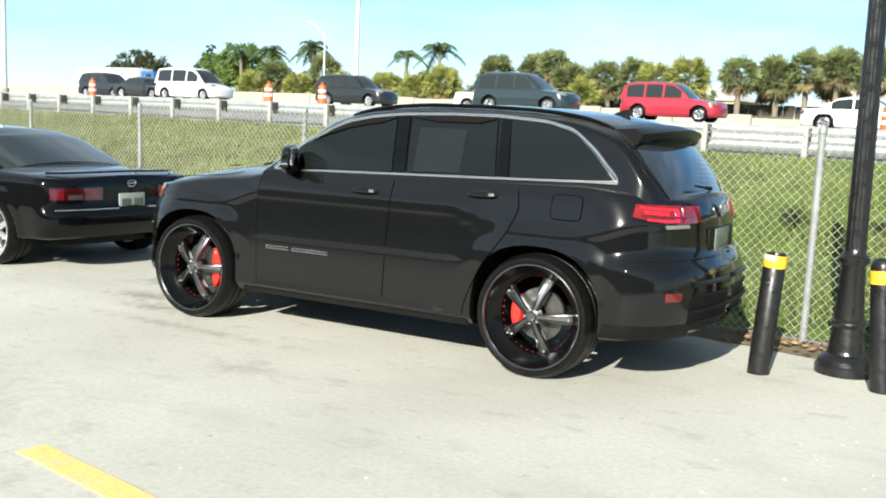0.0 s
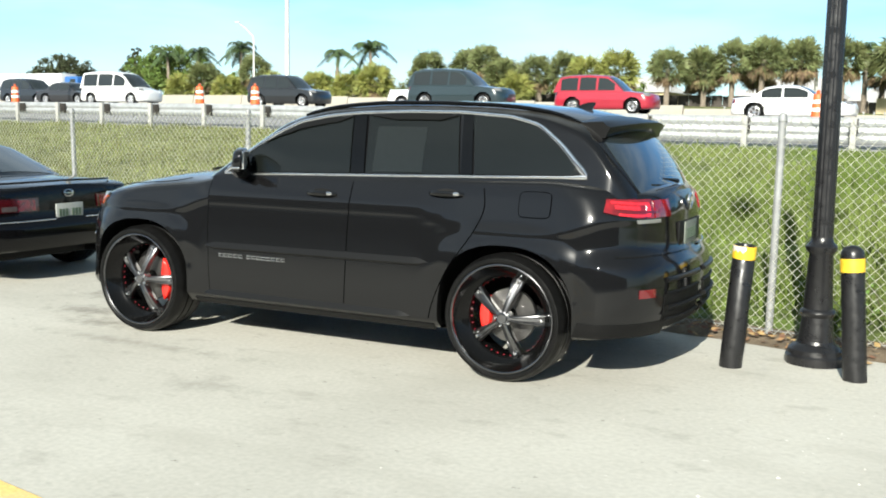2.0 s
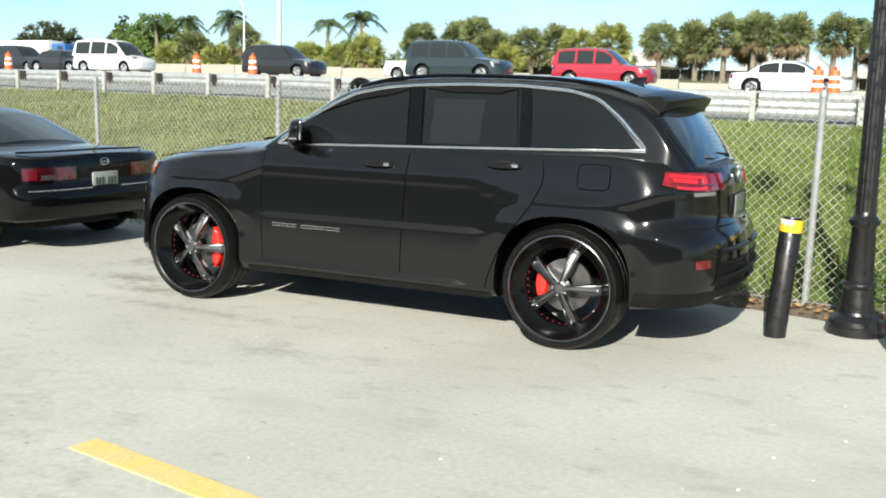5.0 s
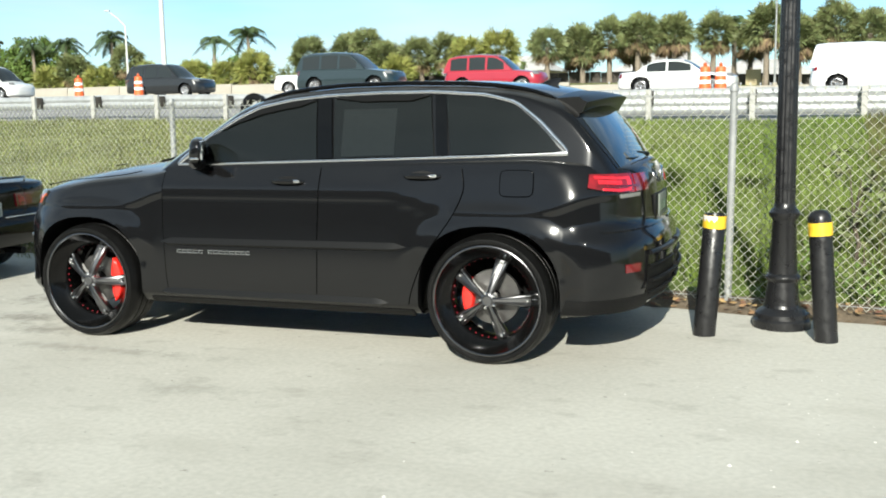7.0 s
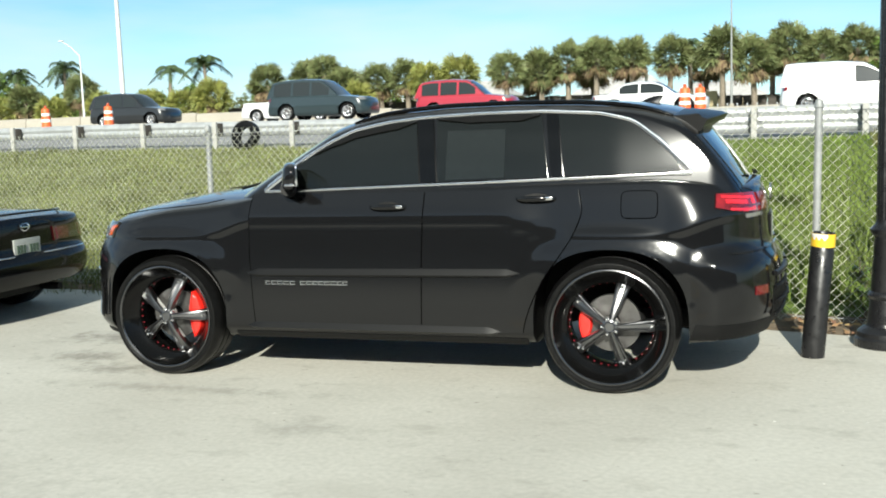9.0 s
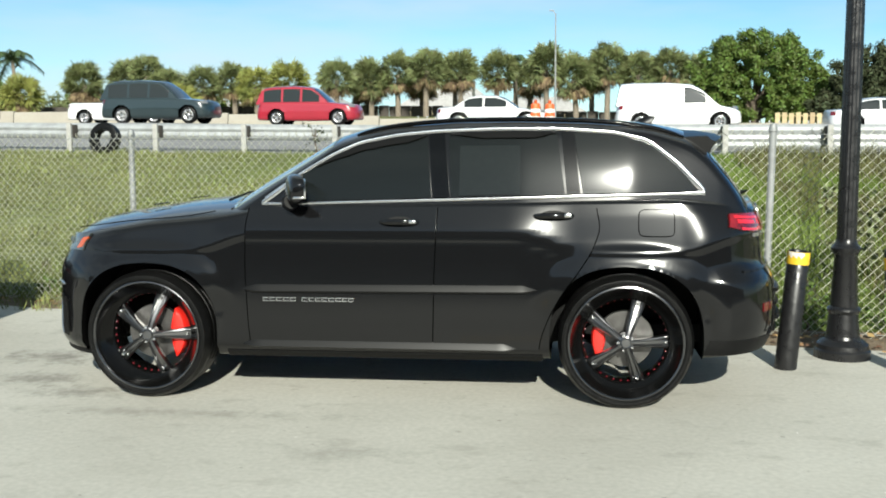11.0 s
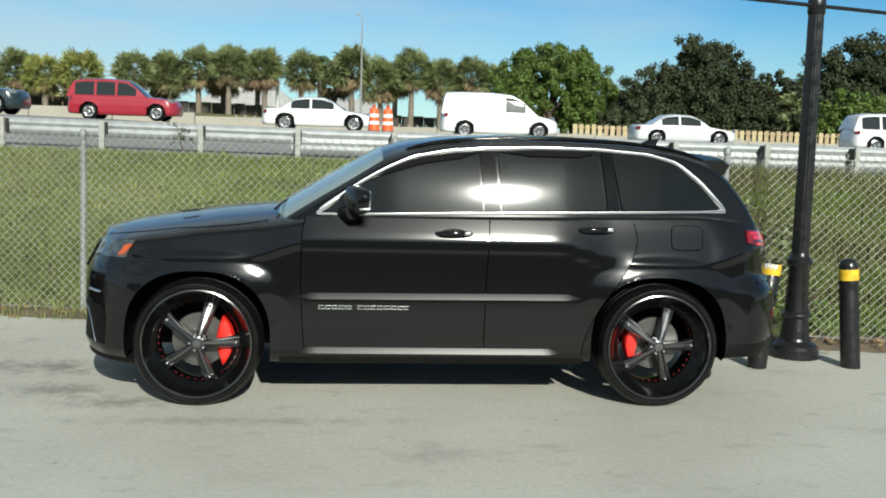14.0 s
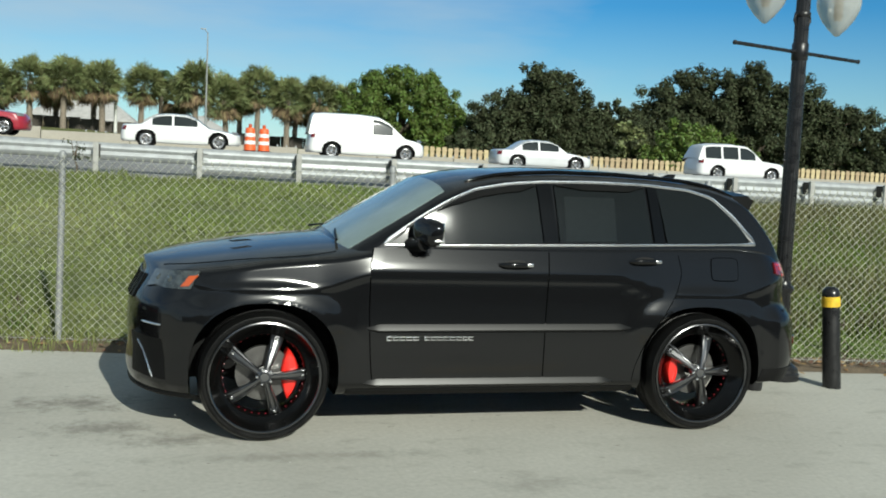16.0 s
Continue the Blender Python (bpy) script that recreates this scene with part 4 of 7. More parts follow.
    if dished:
        bm = bmesh.new()
        lathe(bm, [(0.0056, -0.004), (0.0056, 0.003), (0.003, 0.006), (0.0, 0.0065)], 8, q)
        out["rivet"] = (bm, M_REDNUT)
        bm = bmesh.new()
        lathe(bm, [(0.0095, -0.004), (0.0095, 0.008), (0.006, 0.012), (0.0, 0.0125)], 8, q)
        out["lug_nut"] = (bm, M_CHROME)
        bm = bmesh.new()
        lathe(bm, [(rim_r - 0.011, 0.043), (rim_r - 0.009, 0.051), (rim_r - 0.003, 0.056), (rim_r + 0.003, 0.054), (rim_r + 0.005, 0.046), (rim_r + 0.003, 0.036)], 72, q)
        out["rim_lip"] = (bm, M_LIP)
    return {k: (finish(b, k, m, 35), m) for k, (b, m) in out.items()}


def put_wheel(parent, ms, x, y, z, right, rim_r, spokes=5, rivets=0, turn=0.0, label="", spoke_name="spoke"):
    base = Matrix.Translation((x, y, z)) @ (pose(0, 0, 0, 0, 0, 180) if right else Matrix.Identity(4))
    w = part("wheel", ms["rim"][0], None, parent, label, m=base)
    part("tyre", ms["tyre"][0], None, w)
    part("brake_disc", ms["brake_disc"][0], None, w)
    part("hub_cap", ms["hub_cap"][0], None, w, m=Matrix.Translation((0, -0.022 if rivets else 0.0, 0)))
    for k in range(spokes):
        part(spoke_name, ms["spoke"][0], None, w, m=pose(0, 0, 0, 0, turn + k * 360 / spokes, 0))
    if rivets:
        part("rim_lip", ms["rim_lip"][0], None, w, "dark polished rim lip")
        for k in range(spokes):
            a = radians(turn + k * 360 / spokes)
            part("spoke_bolt", ms["lug_nut"][0], None, w, m=Matrix.Translation((rim_r * 0.70 * math.cos(a), 0.036, rim_r * 0.70 * math.sin(a))))
            a += math.pi / spokes
            part("lug_nut", ms["lug_nut"][0], None, w, m=Matrix.Translation((0.047 * math.cos(a), -0.016, 0.047 * math.sin(a))))
    for k in range(rivets):
        a = 2 * math.pi * (k + 0.5) / rivets
        # heads stand on the inner wall of the barrel and point at the axle
        part("rivet", ms["rivet"][0], None, w, m=pose(0, 0, 0, 0, -math.degrees(a), 0) @ Matrix.Translation((rim_r * 0.737, 0.066, 0)) @ pose(0, 0, 0, 0, 0, -90))
    return w


def wheel_liner(shape, hx, right):
    """Dark inside of a wheel opening with a folded lip."""
    bm = bmesh.new()
    sg = 1 if right else -1
    rows = []
    for k in range(33):
        a = radians(-13 + 206 * k / 32)
        ra = shape.arch / shape.arch_r(math.cos(a), math.sin(a))
        x, z = hx + ra * math.cos(a), shape.hub_z + ra * math.sin(a)
        yo = shape.half(x, z) - 0.001
        row = [(x, shape.mid + sg * yo, z), (x, shape.mid + sg * (yo - 0.05), z)]
        xx, zz = hx + (ra + 0.02) * math.cos(a), shape.hub_z + (ra + 0.02) * math.sin(a)
        row += [(xx, shape.mid + sg * (yo - 0.06), zz), (xx, shape.mid + sg * 0.5, zz), (hx, shape.mid + sg * 0.5, shape.hub_z)]
        rows.append(row)
    sheet(bm, rows)
    bmesh.ops.recalc_face_normals(bm, faces=bm.faces[:])
    return bm


# ---- the black sport utility vehicle ----
def arch_z(x):
    return ARCH(x)


ARCH = smooth_table([0.70, 0.80, 1.00, 1.15, 1.32, 1.55, 1.79, 2.15, 2.52, 2.85, 3.04, 3.2, 3.35], [1.20, 1.275, 1.41, 1.495, 1.57, 1.613, 1.634, 1.645, 1.643, 1.620, 1.572, 1.445, 1.28], 0.025)
BELT = smooth_table([0.6, 0.72, 3.27, 3.5], [1.197, 1.20, 1.262, 1.268], 0.02)


def build_suv():
    car = thing("suv", Matrix.Identity(4), "glossy black sport utility vehicle parked beside the fence", "car")
    S = SUV
    body = part("body", S.lower(440, 64), M_PAINT, car, "glossy black painted lower body", 50)
    cab = part("cabin", S.cabin(150, 1.14), M_PAINT, car, "black roof and pillars", 50)
    for right in (False, True):
        for hx in S.hubs:
            part("wheel_liner", wheel_liner(S, hx, right), M_TRIMBLK, car, smooth=60)
    # floor of the car
    bm = bmesh.new()
    box(bm, (1.45, S.mid, 0.30), (2.0, 1.5, 0.10), 0.03)
    box(bm, (3.4, S.mid, 0.40), (0.7, 1.3, 0.12), 0.03)
    box(bm, (-0.2, S.mid, 0.36), (1.1, 0.85, 0.16), 0.03)
    part("underbody", bm, M_TRIMBLK, car, "dark underside")
    for mirrored in (False, True):
        def M(bm):
            if mirrored:
                bmesh.ops.transform(bm, matrix=Matrix.Translation((0, 2 * S.mid, 0)) @ Matrix.Diagonal((1, -1, 1, 1)), verts=bm.verts[:])
                bmesh.ops.recalc_face_normals(bm, faces=bm.faces[:])
            return bm
        # doors: shells standing 3 mm proud
        fz = np.linspace(0.345, 1.185, 22)
        doors = []
        edge_f = smooth_table([0.3, 0.5, 0.8, 1.1, 1.2], [0.66, 0.64, 0.625, 0.63, 0.655], 0.03)
        edge_m = smooth_table([0.3, 0.8, 1.2], [1.775, 1.785, 1.805], 0.03)
        edge_r = smooth_table([0.3, 0.42, 0.55, 0.69, 0.8, 0.92, 1.06, 1.2], [2.40, 2.42, 2.47, 2.545, 2.63, 2.71, 2.765, 2.735], 0.03)
        for nm, lo, hi, pad in (("front_door", edge_f, edge_m, 0.004), ("rear_door", edge_m, edge_r, 0.004)):
            bm = bmesh.new()
            fn = lambda u, v, lo=lo, hi=hi, pad=pad: S.side(lo(v) + pad + (hi(v) - lo(v) - 2 * pad) * u, v)
            panel(bm, fn, np.linspace(0, 1, 30), fz, 0.0035)
            doors.append(part(nm, M(bm), M_PAINT, car, smooth=50))
        # seams as dark gaps
        for ed in (edge_f, edge_m, edge_r):
            bm = bmesh.new()
            tube(bm, [S.side(ed(z), z, -0.001) for z in np.linspace(0.35, 1.18, 24)], 0.0035, 6)
            part("door_seam", M(bm), M_SEAM, car)
        # door mouldings: wedge bars that catch the sky
        for (x0, x1, z0, z1, nm) in ((0.60, 2.40, 0.690, 0.700, "door_moulding"), (0.60, 2.28, 0.352, 0.350, "sill_moulding")):
            bm = bmesh.new()
            rows = []
            for i in range(41):
                k = i / 40
                x, z = x0 + (x1 - x0) * k, z0 + (z1 - z0) * k
                tip = min(1, min(k, 1 - k) / 0.05) ** 0.7
                f, b2 = 0.013 * tip, 0.030 * tip
                rows.append([S.side(x, z + 0.034 * tip, 0.0), S.side(x, z + 0.026 * tip, 0.004 * tip), S.side(x, z - 0.010 * tip, f + 0.004), S.side(x, z - 0.020 * tip, f), S.side(x, z - b2, 0.0)])
            sheet(bm, rows)
            bmesh.ops.recalc_face_normals(bm, faces=bm.faces[:])
            part(nm, M(bm), M_MOULD, car, smooth=28)
        # chrome round the side windows
        bm = bmesh.new()
        xs = list(np.linspace(0.74, 3.28, 70))
        path = [S.cab(x, arch_z(x), 0.004) for x in xs] + [S.cab(3.335, 1.302, 0.004), S.cab(3.362, 1.272, 0.005)]
        tube(bm, path, [0.011] * (len(path) - 10) + [0.012, 0.013, 0.014, 0.015, 0.017, 0.018, 0.019, 0.020, 0.020, 0.014], 8, flat=0.6)
        part("window_trim", M(bm), M_BRIGHT, car, "bright chrome window surround")
        bm = bmesh.new()
        path = [S.cab(x, BELT(x), 0.006) for x in np.linspace(0.72, 3.368, 60)]
        tube(bm, path, [0.009] * 56 + [0.010, 0.012, 0.014, 0.014], 8, flat=0.6)
        part("belt_trim", M(bm), M_BRIGHT, car, "bright chrome belt line strip")
        # small chrome triangle at the mirror's foot
        bm = bmesh.new()
        tube(bm, [S.cab(0.72, 1.205, 0.006), S.cab(0.80, 1.262, 0.006), S.cab(0.86, 1.305, 0.006)], [0.012, 0.016, 0.012], 8, flat=0.6)
        part("mirror_trim", M(bm), M_BRIGHT, car)
        # panes

        def pane(nm, xl, xr, low, high, thick, mat, lab, n=22):
            bm = bmesh.new()

            def fn(u, v):
                x = xl(v) + (xr(v) - xl(v)) * u
                z = low(x) + (high(x) - low(x)) * v
                return S.cab(x, z)
            panel(bm, fn, np.linspace(0, 1, n), np.linspace(0, 1, 10), thick)
            return part(nm, M(bm), mat, cab, lab, smooth=50)
        low = lambda x: BELT(x) + 0.012
        high = lambda x: arch_z(x) - 0.020
        pane("front_side_window", lambda v: 0.90 + 0.02 * v, lambda v: 1.765 - 0.035 * v, low, high, 0.014, M_GLASS, "dark tinted front door glass")
        pane("rear_side_window", lambda v: 1.885 - 0.025 * v, lambda v: 2.555 - 0.05 * v, low, high, 0.014, M_GLASS, "dark tinted rear door glass with a sunshade behind it")
        pane("quarter_window", lambda v: 2.665 - 0.06 * v, lambda v: 3.318 - 0.03 * v, low, lambda x: max(arch_z(x) - 0.022, BELT(x) + 0.02), 0.014, M_GLASS, "dark tinted rear quarter glass")
        pane("sunshade", lambda v: 1.93, lambda v: 2.29, lambda x: BELT(x) + 0.025, lambda x: 1.545, 0.006, M_SHADE, "grey fabric sunshade behind the glass", 8)
        # pillar covers and rain visors
        for a, b in ((1.775, 1.875), (2.57, 2.645)):
            pane("pillar_cover", lambda v, a=a: a - 0.035 * v, lambda v, b=b: b - 0.04 * v, low, high, 0.0155, M_PIANO, "gloss black pillar cover", 6)
        for a, b in ((1.06, 1.73), (1.87, 2.50)):
            bm = bmesh.new()
            fn = lambda u, v, a=a, b=b: S.cab(a + (b - a) * u, arch_z(a + (b - a) * u) - 0.016 - 0.036 * v * min(1, 3.0 * u + 0.05, 5 * (1 - u) + 0.1), 0.014 + 0.014 * v)
            panel(bm, fn, np.linspace(0, 1, 24), np.linspace(0, 1, 4), 0.003)
            part("rain_visor", M(bm), M_TRIMBLK, car, "smoked window visor")
        # handles
        for x0, x1, z, dr in ((1.46, 1.69, 1.098, doors[0]), (2.375, 2.605, 1.135, doors[1])):
            bm = bmesh.new()
            ps = [S.side(x0 + (x1 - x0) * k, z + 0.004 * math.sin(math.pi * k), 0.004 + 0.038 * math.sin(math.pi * min(max(k, 0.0), 1)) ** 0.5) for k in np.linspace(0, 1, 14)]
            tube(bm, ps, [0.010, 0.015, 0.017, 0.018, 0.018, 0.018, 0.018, 0.018, 0.018, 0.018, 0.018, 0.017, 0.015, 0.010], 10, flat=0.7)
            hd = part("door_handle", M(bm), M_PAINT, dr, "black pull handle")
            bm = bmesh.new()
            xm = x0 + (x1 - x0) * 0.86
            box(bm, S.side(xm, z + 0.004, 0.042), (0.042, 0.012, 0.020), 0.005)
            part("handle_insert", M(bm), M_BRIGHT, dr, "bright handle insert")
            bm = bmesh.new()
            fn = lambda u, v, x0=x0, x1=x1, z=z: S.side((x0 + x1) / 2 + 0.085 * (u - 0.5) * 2 * math.sqrt(max(1 - (2 * v - 1) ** 2, 0.05)), z + 0.03 * (2 * v - 1))
            panel(bm, fn, np.linspace(0, 1, 8), np.linspace(0, 1, 8), 0.005)
            part("handle_cup", M(bm), M_TRIMBLK, dr)
        # fuel flap on the near flank only
        if not mirrored:
            bm = bmesh.new()

            def fn(u, v):
                a, b = 2 * u - 1, 2 * v - 1
                return S.side(3.085 + 0.10 * a * (1 - 0.04 * b * b), 1.095 + 0.075 * b * (1 - 0.05 * a * a))
            panel(bm, fn, np.linspace(0, 1, 10), np.linspace(0, 1, 10), 0.004)
            part("fuel_flap", bm, M_PAINT, car)
            bm = bmesh.new()
            ring = [(math.copysign(abs(math.cos(a)) ** 0.35, math.cos(a)), math.copysign(abs(math.sin(a)) ** 0.35, math.sin(a))) for a in np.linspace(0, 2 * math.pi, 41)]
            tube(bm, [S.side(3.085 + 0.102 * a, 1.095 + 0.077 * b, 0.002) for a, b in ring], 0.003, 6)
            part("flap_gap", bm, M_SEAM, car)
        # mirror
        bm = bmesh.new()
        bmesh.ops.create_uvsphere(bm, u_segments=20, v_segments=12, radius=1)
        for v in bm.verts:
            x, y, z = v.co
            e = lambda t, p=0.62: math.copysign(abs(t) ** p, t)
            v.co = Vector((0.962 + 0.050 * e(x) + 0.008 * e(z) - 0.046 * e(y), -0.066 + 0.104 * e(y), 1.300 + 0.084 * e(z, 0.62) + 0.010 * e(y)))
        mh = part("mirror_housing", M(bm), M_PAINT, car, "black door mirror", smooth=80)
        bm = bmesh.new()
        tube(bm, [(0.94, -0.06, 1.225), (0.92, 0.0, 1.212), (0.89, 0.075, 1.207)], [0.045, 0.045, 0.050], 10, flat=1.0)
        part("mirror_arm", M(bm), M_TRIMBLK, mh)
        bm = bmesh.new()
        box(bm, (1.010, -0.170, 1.252), (0.065, 0.014, 0.012), 0.004)
        part("mirror_strip", M(bm), M_BRIGHT, mh, "bright strip")
        bm = bmesh.new()
        box(bm, (1.010, -0.066, 1.303), (0.012, 0.165, 0.118), 0.005, Matrix.Rotation(radians(23.5), 3, "Z"))
        part("mirror_glass", M(bm), M_CHROME, mh, "mirror glass")
        # tail lamp wrapping round the corner
        bm = bmesh.new()
        fn = lambda u, v: S.end(True, radians(34.5 + 33 * u - 3 * v * u), 1.028 + 0.040 * u * u + v * (0.108 - 0.034 * u * u))
        panel(bm, fn, np.linspace(0, 1, 18), np.linspace(0, 1, 7), 0.012)
        lamp = part("tail_lamp", M(bm), M_LENS, car, "red tail lamp lens", smooth=40)
        bm = bmesh.new()
        fn = lambda u, v: S.end(True, radians(30 + 28 * u), 1.06 + 0.012 * v + 0.006 * u, 0.014)
        panel(bm, fn, np.linspace(0, 1, 10), np.linspace(0, 1, 3), 0.004)
        part("lamp_band", M(bm), M_LENSDARK, lamp)
        for p0, p1, z0, z1 in ((37, 62, 1.108, 1.122), (37, 58, 1.040, 1.054), (36.5, 39.5, 1.054, 1.108), (44, 60, 1.078, 1.100)):
            bm = bmesh.new()
            fn = lambda u, v, p0=p0, p1=p1, z0=z0, z1=z1: S.end(True, radians(p0 + (p1 - p0) * u), z0 + (z1 - z0) * v + 0.016 * max(0, (p0 + (p1 - p0) * u - 45) / 20), 0.011)
            panel(bm, fn, np.linspace(0, 1, 10), np.linspace(0, 1, 3), 0.004)
            part("lamp_element", M(bm), M_LENSHOT, lamp, "bright red light guide", smooth=40)
        bm = bmesh.new()
        fn = lambda u, v: S.end(True, radians(20 + 13 * u), 1.030 + 0.100 * v)
        panel(bm, fn, np.linspace(0, 1, 8), np.linspace(0, 1, 5), 0.010)
        part("tailgate_lamp", M(bm), M_LENS, car, "darker red lamp on the tailgate")
        bm = bmesh.new()
        fn = lambda u, v: S.end(True, radians(29 + 17 * u), 1.000 + 0.022 * v)
        panel(bm, fn, np.linspace(0, 1, 10), np.linspace(0, 1, 3), 0.010)
        part("reversing_lamp", M(bm), M_CLEAR, lamp, "clear reversing lamp")
        bm = bmesh.new()
        fn = lambda u, v: S.end(True, radians(41 + 11 * u), 0.57 + 0.05 * v)
        panel(bm, fn, np.linspace(0, 1, 6), np.linspace(0, 1, 3), 0.006)
        part("rear_reflector", M(bm), M_LENSDARK, car, "red bumper reflector")
        # bumper shelf line and exhaust
        bm = bmesh.new()
        tube(bm, [S.end(True, radians(p), 0.812, 0.003) for p in np.linspace(4, 62, 24)], 0.008, 6)
        part("bumper_ledge", M(bm), M_PAINT, car)
        bm = bmesh.new()
        lathe(bm, [(0.045, -0.10), (0.052, 0.02), (0.056, 0.03), (0.050, 0.034), (0.044, 0.02), (0.0, -0.05)], 20, Matrix.Translation((3.74, 0.48, 0.40)) @ pose(0, 0, 0, 0, 90, 0))
        part("exhaust_tip", M(bm), M_TRIMBLK, car, "round exhaust tip")
        bm = bmesh.new()
        fn = lambda u, v: S.end(True, radians(2 + 32 * u), 0.375 + 0.20 * v)
        panel(bm, fn, np.linspace(0, 1, 16), np.linspace(0, 1, 6), 0.005)
        part("rear_diffuser", M(bm), M_TRIMBLK, car, "dull black lower bumper")
        for z, o, rad, mt in ((0.665, 0.006, 0.016, M_MOULD), (0.585, 0.004, 0.010, M_TRIMBLK), (0.50, 0.016, 0.014, M_TRIMBLK), (0.425, 0.010, 0.012, M_TRIMBLK)):
            bm = bmesh.new()
            tube(bm, [S.end(True, radians(p), z + 0.03 * max(0, (p - 40) / 12), o) for p in np.linspace(2, 32, 18)], rad, 8)
            part("bumper_rib", M(bm), mt, car)
        bm = bmesh.new()
        fn = lambda u, v: S.end(True, radians(30 + 56 * u), 0.335 + 0.085 * v)
        panel(bm, fn, np.linspace(0, 1, 16), np.linspace(0, 1, 4), 0.004)
        part("rear_valance", M(bm), M_TRIMBLK, car, "dull black lower edge of the bumper")
        # sill cover
        bm = bmesh.new()
        fn = lambda u, v: S.side(0.50 + 1.93 * u, 0.268 + 0.040 * v)
        panel(bm, fn, np.linspace(0, 1, 24), np.linspace(0, 1, 5), 0.006)
        part("sill_cover", M(bm), M_TRIMBLK, car, "dull black sill cover")
        # head lamp, side marker, fog trim
        bm = bmesh.new()
        fn = lambda u, v: S.end(False, radians(32 + 33 * u), 0.893 + 0.106 * v - 0.006 * (1 - u) + 0.014 * u + 0.016 * (1 - v) * max(0, 1 - 4 * abs(u - 0.25)))
        panel(bm, fn, np.linspace(0, 1, 16), np.linspace(0, 1, 7), 0.010)
        hl = part("head_lamp", M(bm), M_HEAD, car, "smoked head lamp", smooth=40)
        bm = bmesh.new()
        fn = lambda u, v: S.end(False, radians(58.5 + 4.8 * u + 2.0 * v), 0.918 + 0.066 * v + 0.008 * u, 0.008)
        panel(bm, fn, np.linspace(0, 1, 6), np.linspace(0, 1, 5), 0.006)
        part("side_marker", M(bm), M_AMBER, hl, "amber side marker")
        for p0 in (39, 49):
            bm = bmesh.new()
            c = S.end(False, radians(p0), 0.95, -0.012)
            bmesh.ops.create_uvsphere(bm, u_segments=14, v_segments=8, radius=0.03, matrix=Matrix.Translation(c))
            part("projector", M(bm), M_HEAD, hl)
        bm = bmesh.new()
        tube(bm, [S.end(False, radians(p), 0.685, 0.003) for p in np.linspace(38, 54, 10)], [0.003] + [0.007] * 8 + [0.003], 8)
        part("bumper_trim", M(bm), M_BRIGHT, car, "bright bumper accent")
        bm = bmesh.new()
        tube(bm, [S.end(False, radians(32 + 17 * k), 0.56 - 0.20 * k ** 1.4, 0.003) for k in np.linspace(0, 1, 12)], [0.003] + [0.007] * 10 + [0.003], 8)
        part("intake_trim", M(bm), M_BRIGHT, car, "bright intake accent")
        bm = bmesh.new()
        fn = lambda u, v: S.end(False, radians(28 + 30 * u - 4 * v), 0.36 + 0.24 * v)
        panel(bm, fn, np.linspace(0, 1, 10), np.linspace(0, 1, 6), 0.003)
        part("side_intake", M(bm), M_TRIMBLK, car, "dark lower intake")
        # wiper arm
        bm = bmesh.new()
        tube(bm, [(0.53, 0.93 - 0.10, 1.262), (0.48, 0.93 - 0.40, 1.240), (0.45, 0.93 - 0.66, 1.212)], [0.005, 0.007, 0.009], 8)
        part("wiper_arm", M(bm), M_TRIMBLK, car)
    # front lip, grille
    bm = bmesh.new()
    rows = []
    for p in np.linspace(-80, 80, 60):
        a = abs(radians(p))
        row = []
        for o, z in ((0.0, 0.275), (0.016, 0.262), (0.022, 0.250), (0.015, 0.240), (-0.05, 0.238)):
            q = S.end(False, a, max(z, 0.24), o)
            q.z = z
            if p > 0:
                q.y = 2 * S.mid - q.y
            row.append(q)
        rows.append(row)
    sheet(bm, rows)
    bmesh.ops.recalc_face_normals(bm, faces=bm.faces[:])
    part("front_lip", bm, M_TRIMBLK, car, "black front splitter")
    for k in range(7):
        p0 = (k - 3) * 6.6
        bm = bmesh.new()
        sg = 1 if p0 > 0 else -1

        def fn(u, v):
            a = radians(p0 - 2.5 + 5.0 * u)
            q = S.end(False, abs(a), 0.80 + 0.15 * v)
            if a > 0:
                q.y = 2 * S.mid - q.y
            return q
        panel(bm, fn, np.linspace(0, 1, 6), np.linspace(0, 1, 5), 0.006)
        gr = part("grille_slot", bm, M_TRIMBLK, car, "black mesh grille slot")
        bm = bmesh.new()
        tube(bm, [fn(0.02, v) + Vector((-0.008, 0, 0)) for v in (0, 0.5, 1)] + [fn(u, 1.0) + Vector((-0.008, 0, 0)) for u in (0.25, 0.5, 0.75, 1)] + [fn(1, v) + Vector((-0.008, 0, 0)) for v in (0.5, 0)], 0.005, 6)
        part("grille_ring", bm, M_RIM, gr)
    # bonnet: shut lines and vents
    global panel_out
    panel_out = Vector((0, 0, 1))
    for sg in (-1, 1):
        bm = bmesh.new()
        tube(bm, [S.deck(x, sg * radians(72 - 10 * k * k), -0.001) for k, x in zip(np.linspace(1, 0, 24), np.linspace(-0.60, 0.42, 24))], 0.0035, 6)
        part("bonnet_gap", bm, M_SEAM, car)
        bm = bmesh.new()
        panel(bm, lambda u, v: S.deck(-0.20 + 0.11 * u + 0.03 * v, sg * radians(21 + 3.5 * v)), np.linspace(0, 1, 8), np.linspace(0, 1, 6), 0.002)
        part("bonnet_vent", bm, M_TRIMBLK, car, "black bonnet vent")
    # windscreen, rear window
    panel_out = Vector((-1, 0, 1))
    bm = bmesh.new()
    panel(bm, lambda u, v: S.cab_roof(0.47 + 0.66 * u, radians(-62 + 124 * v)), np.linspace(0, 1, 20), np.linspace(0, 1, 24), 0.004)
    # the sky's reflection is in this pane's base colour
    part("windscreen", bm, M_WIND, cab, "windscreen with a pale teal sky reflection put into its colour", smooth=60)
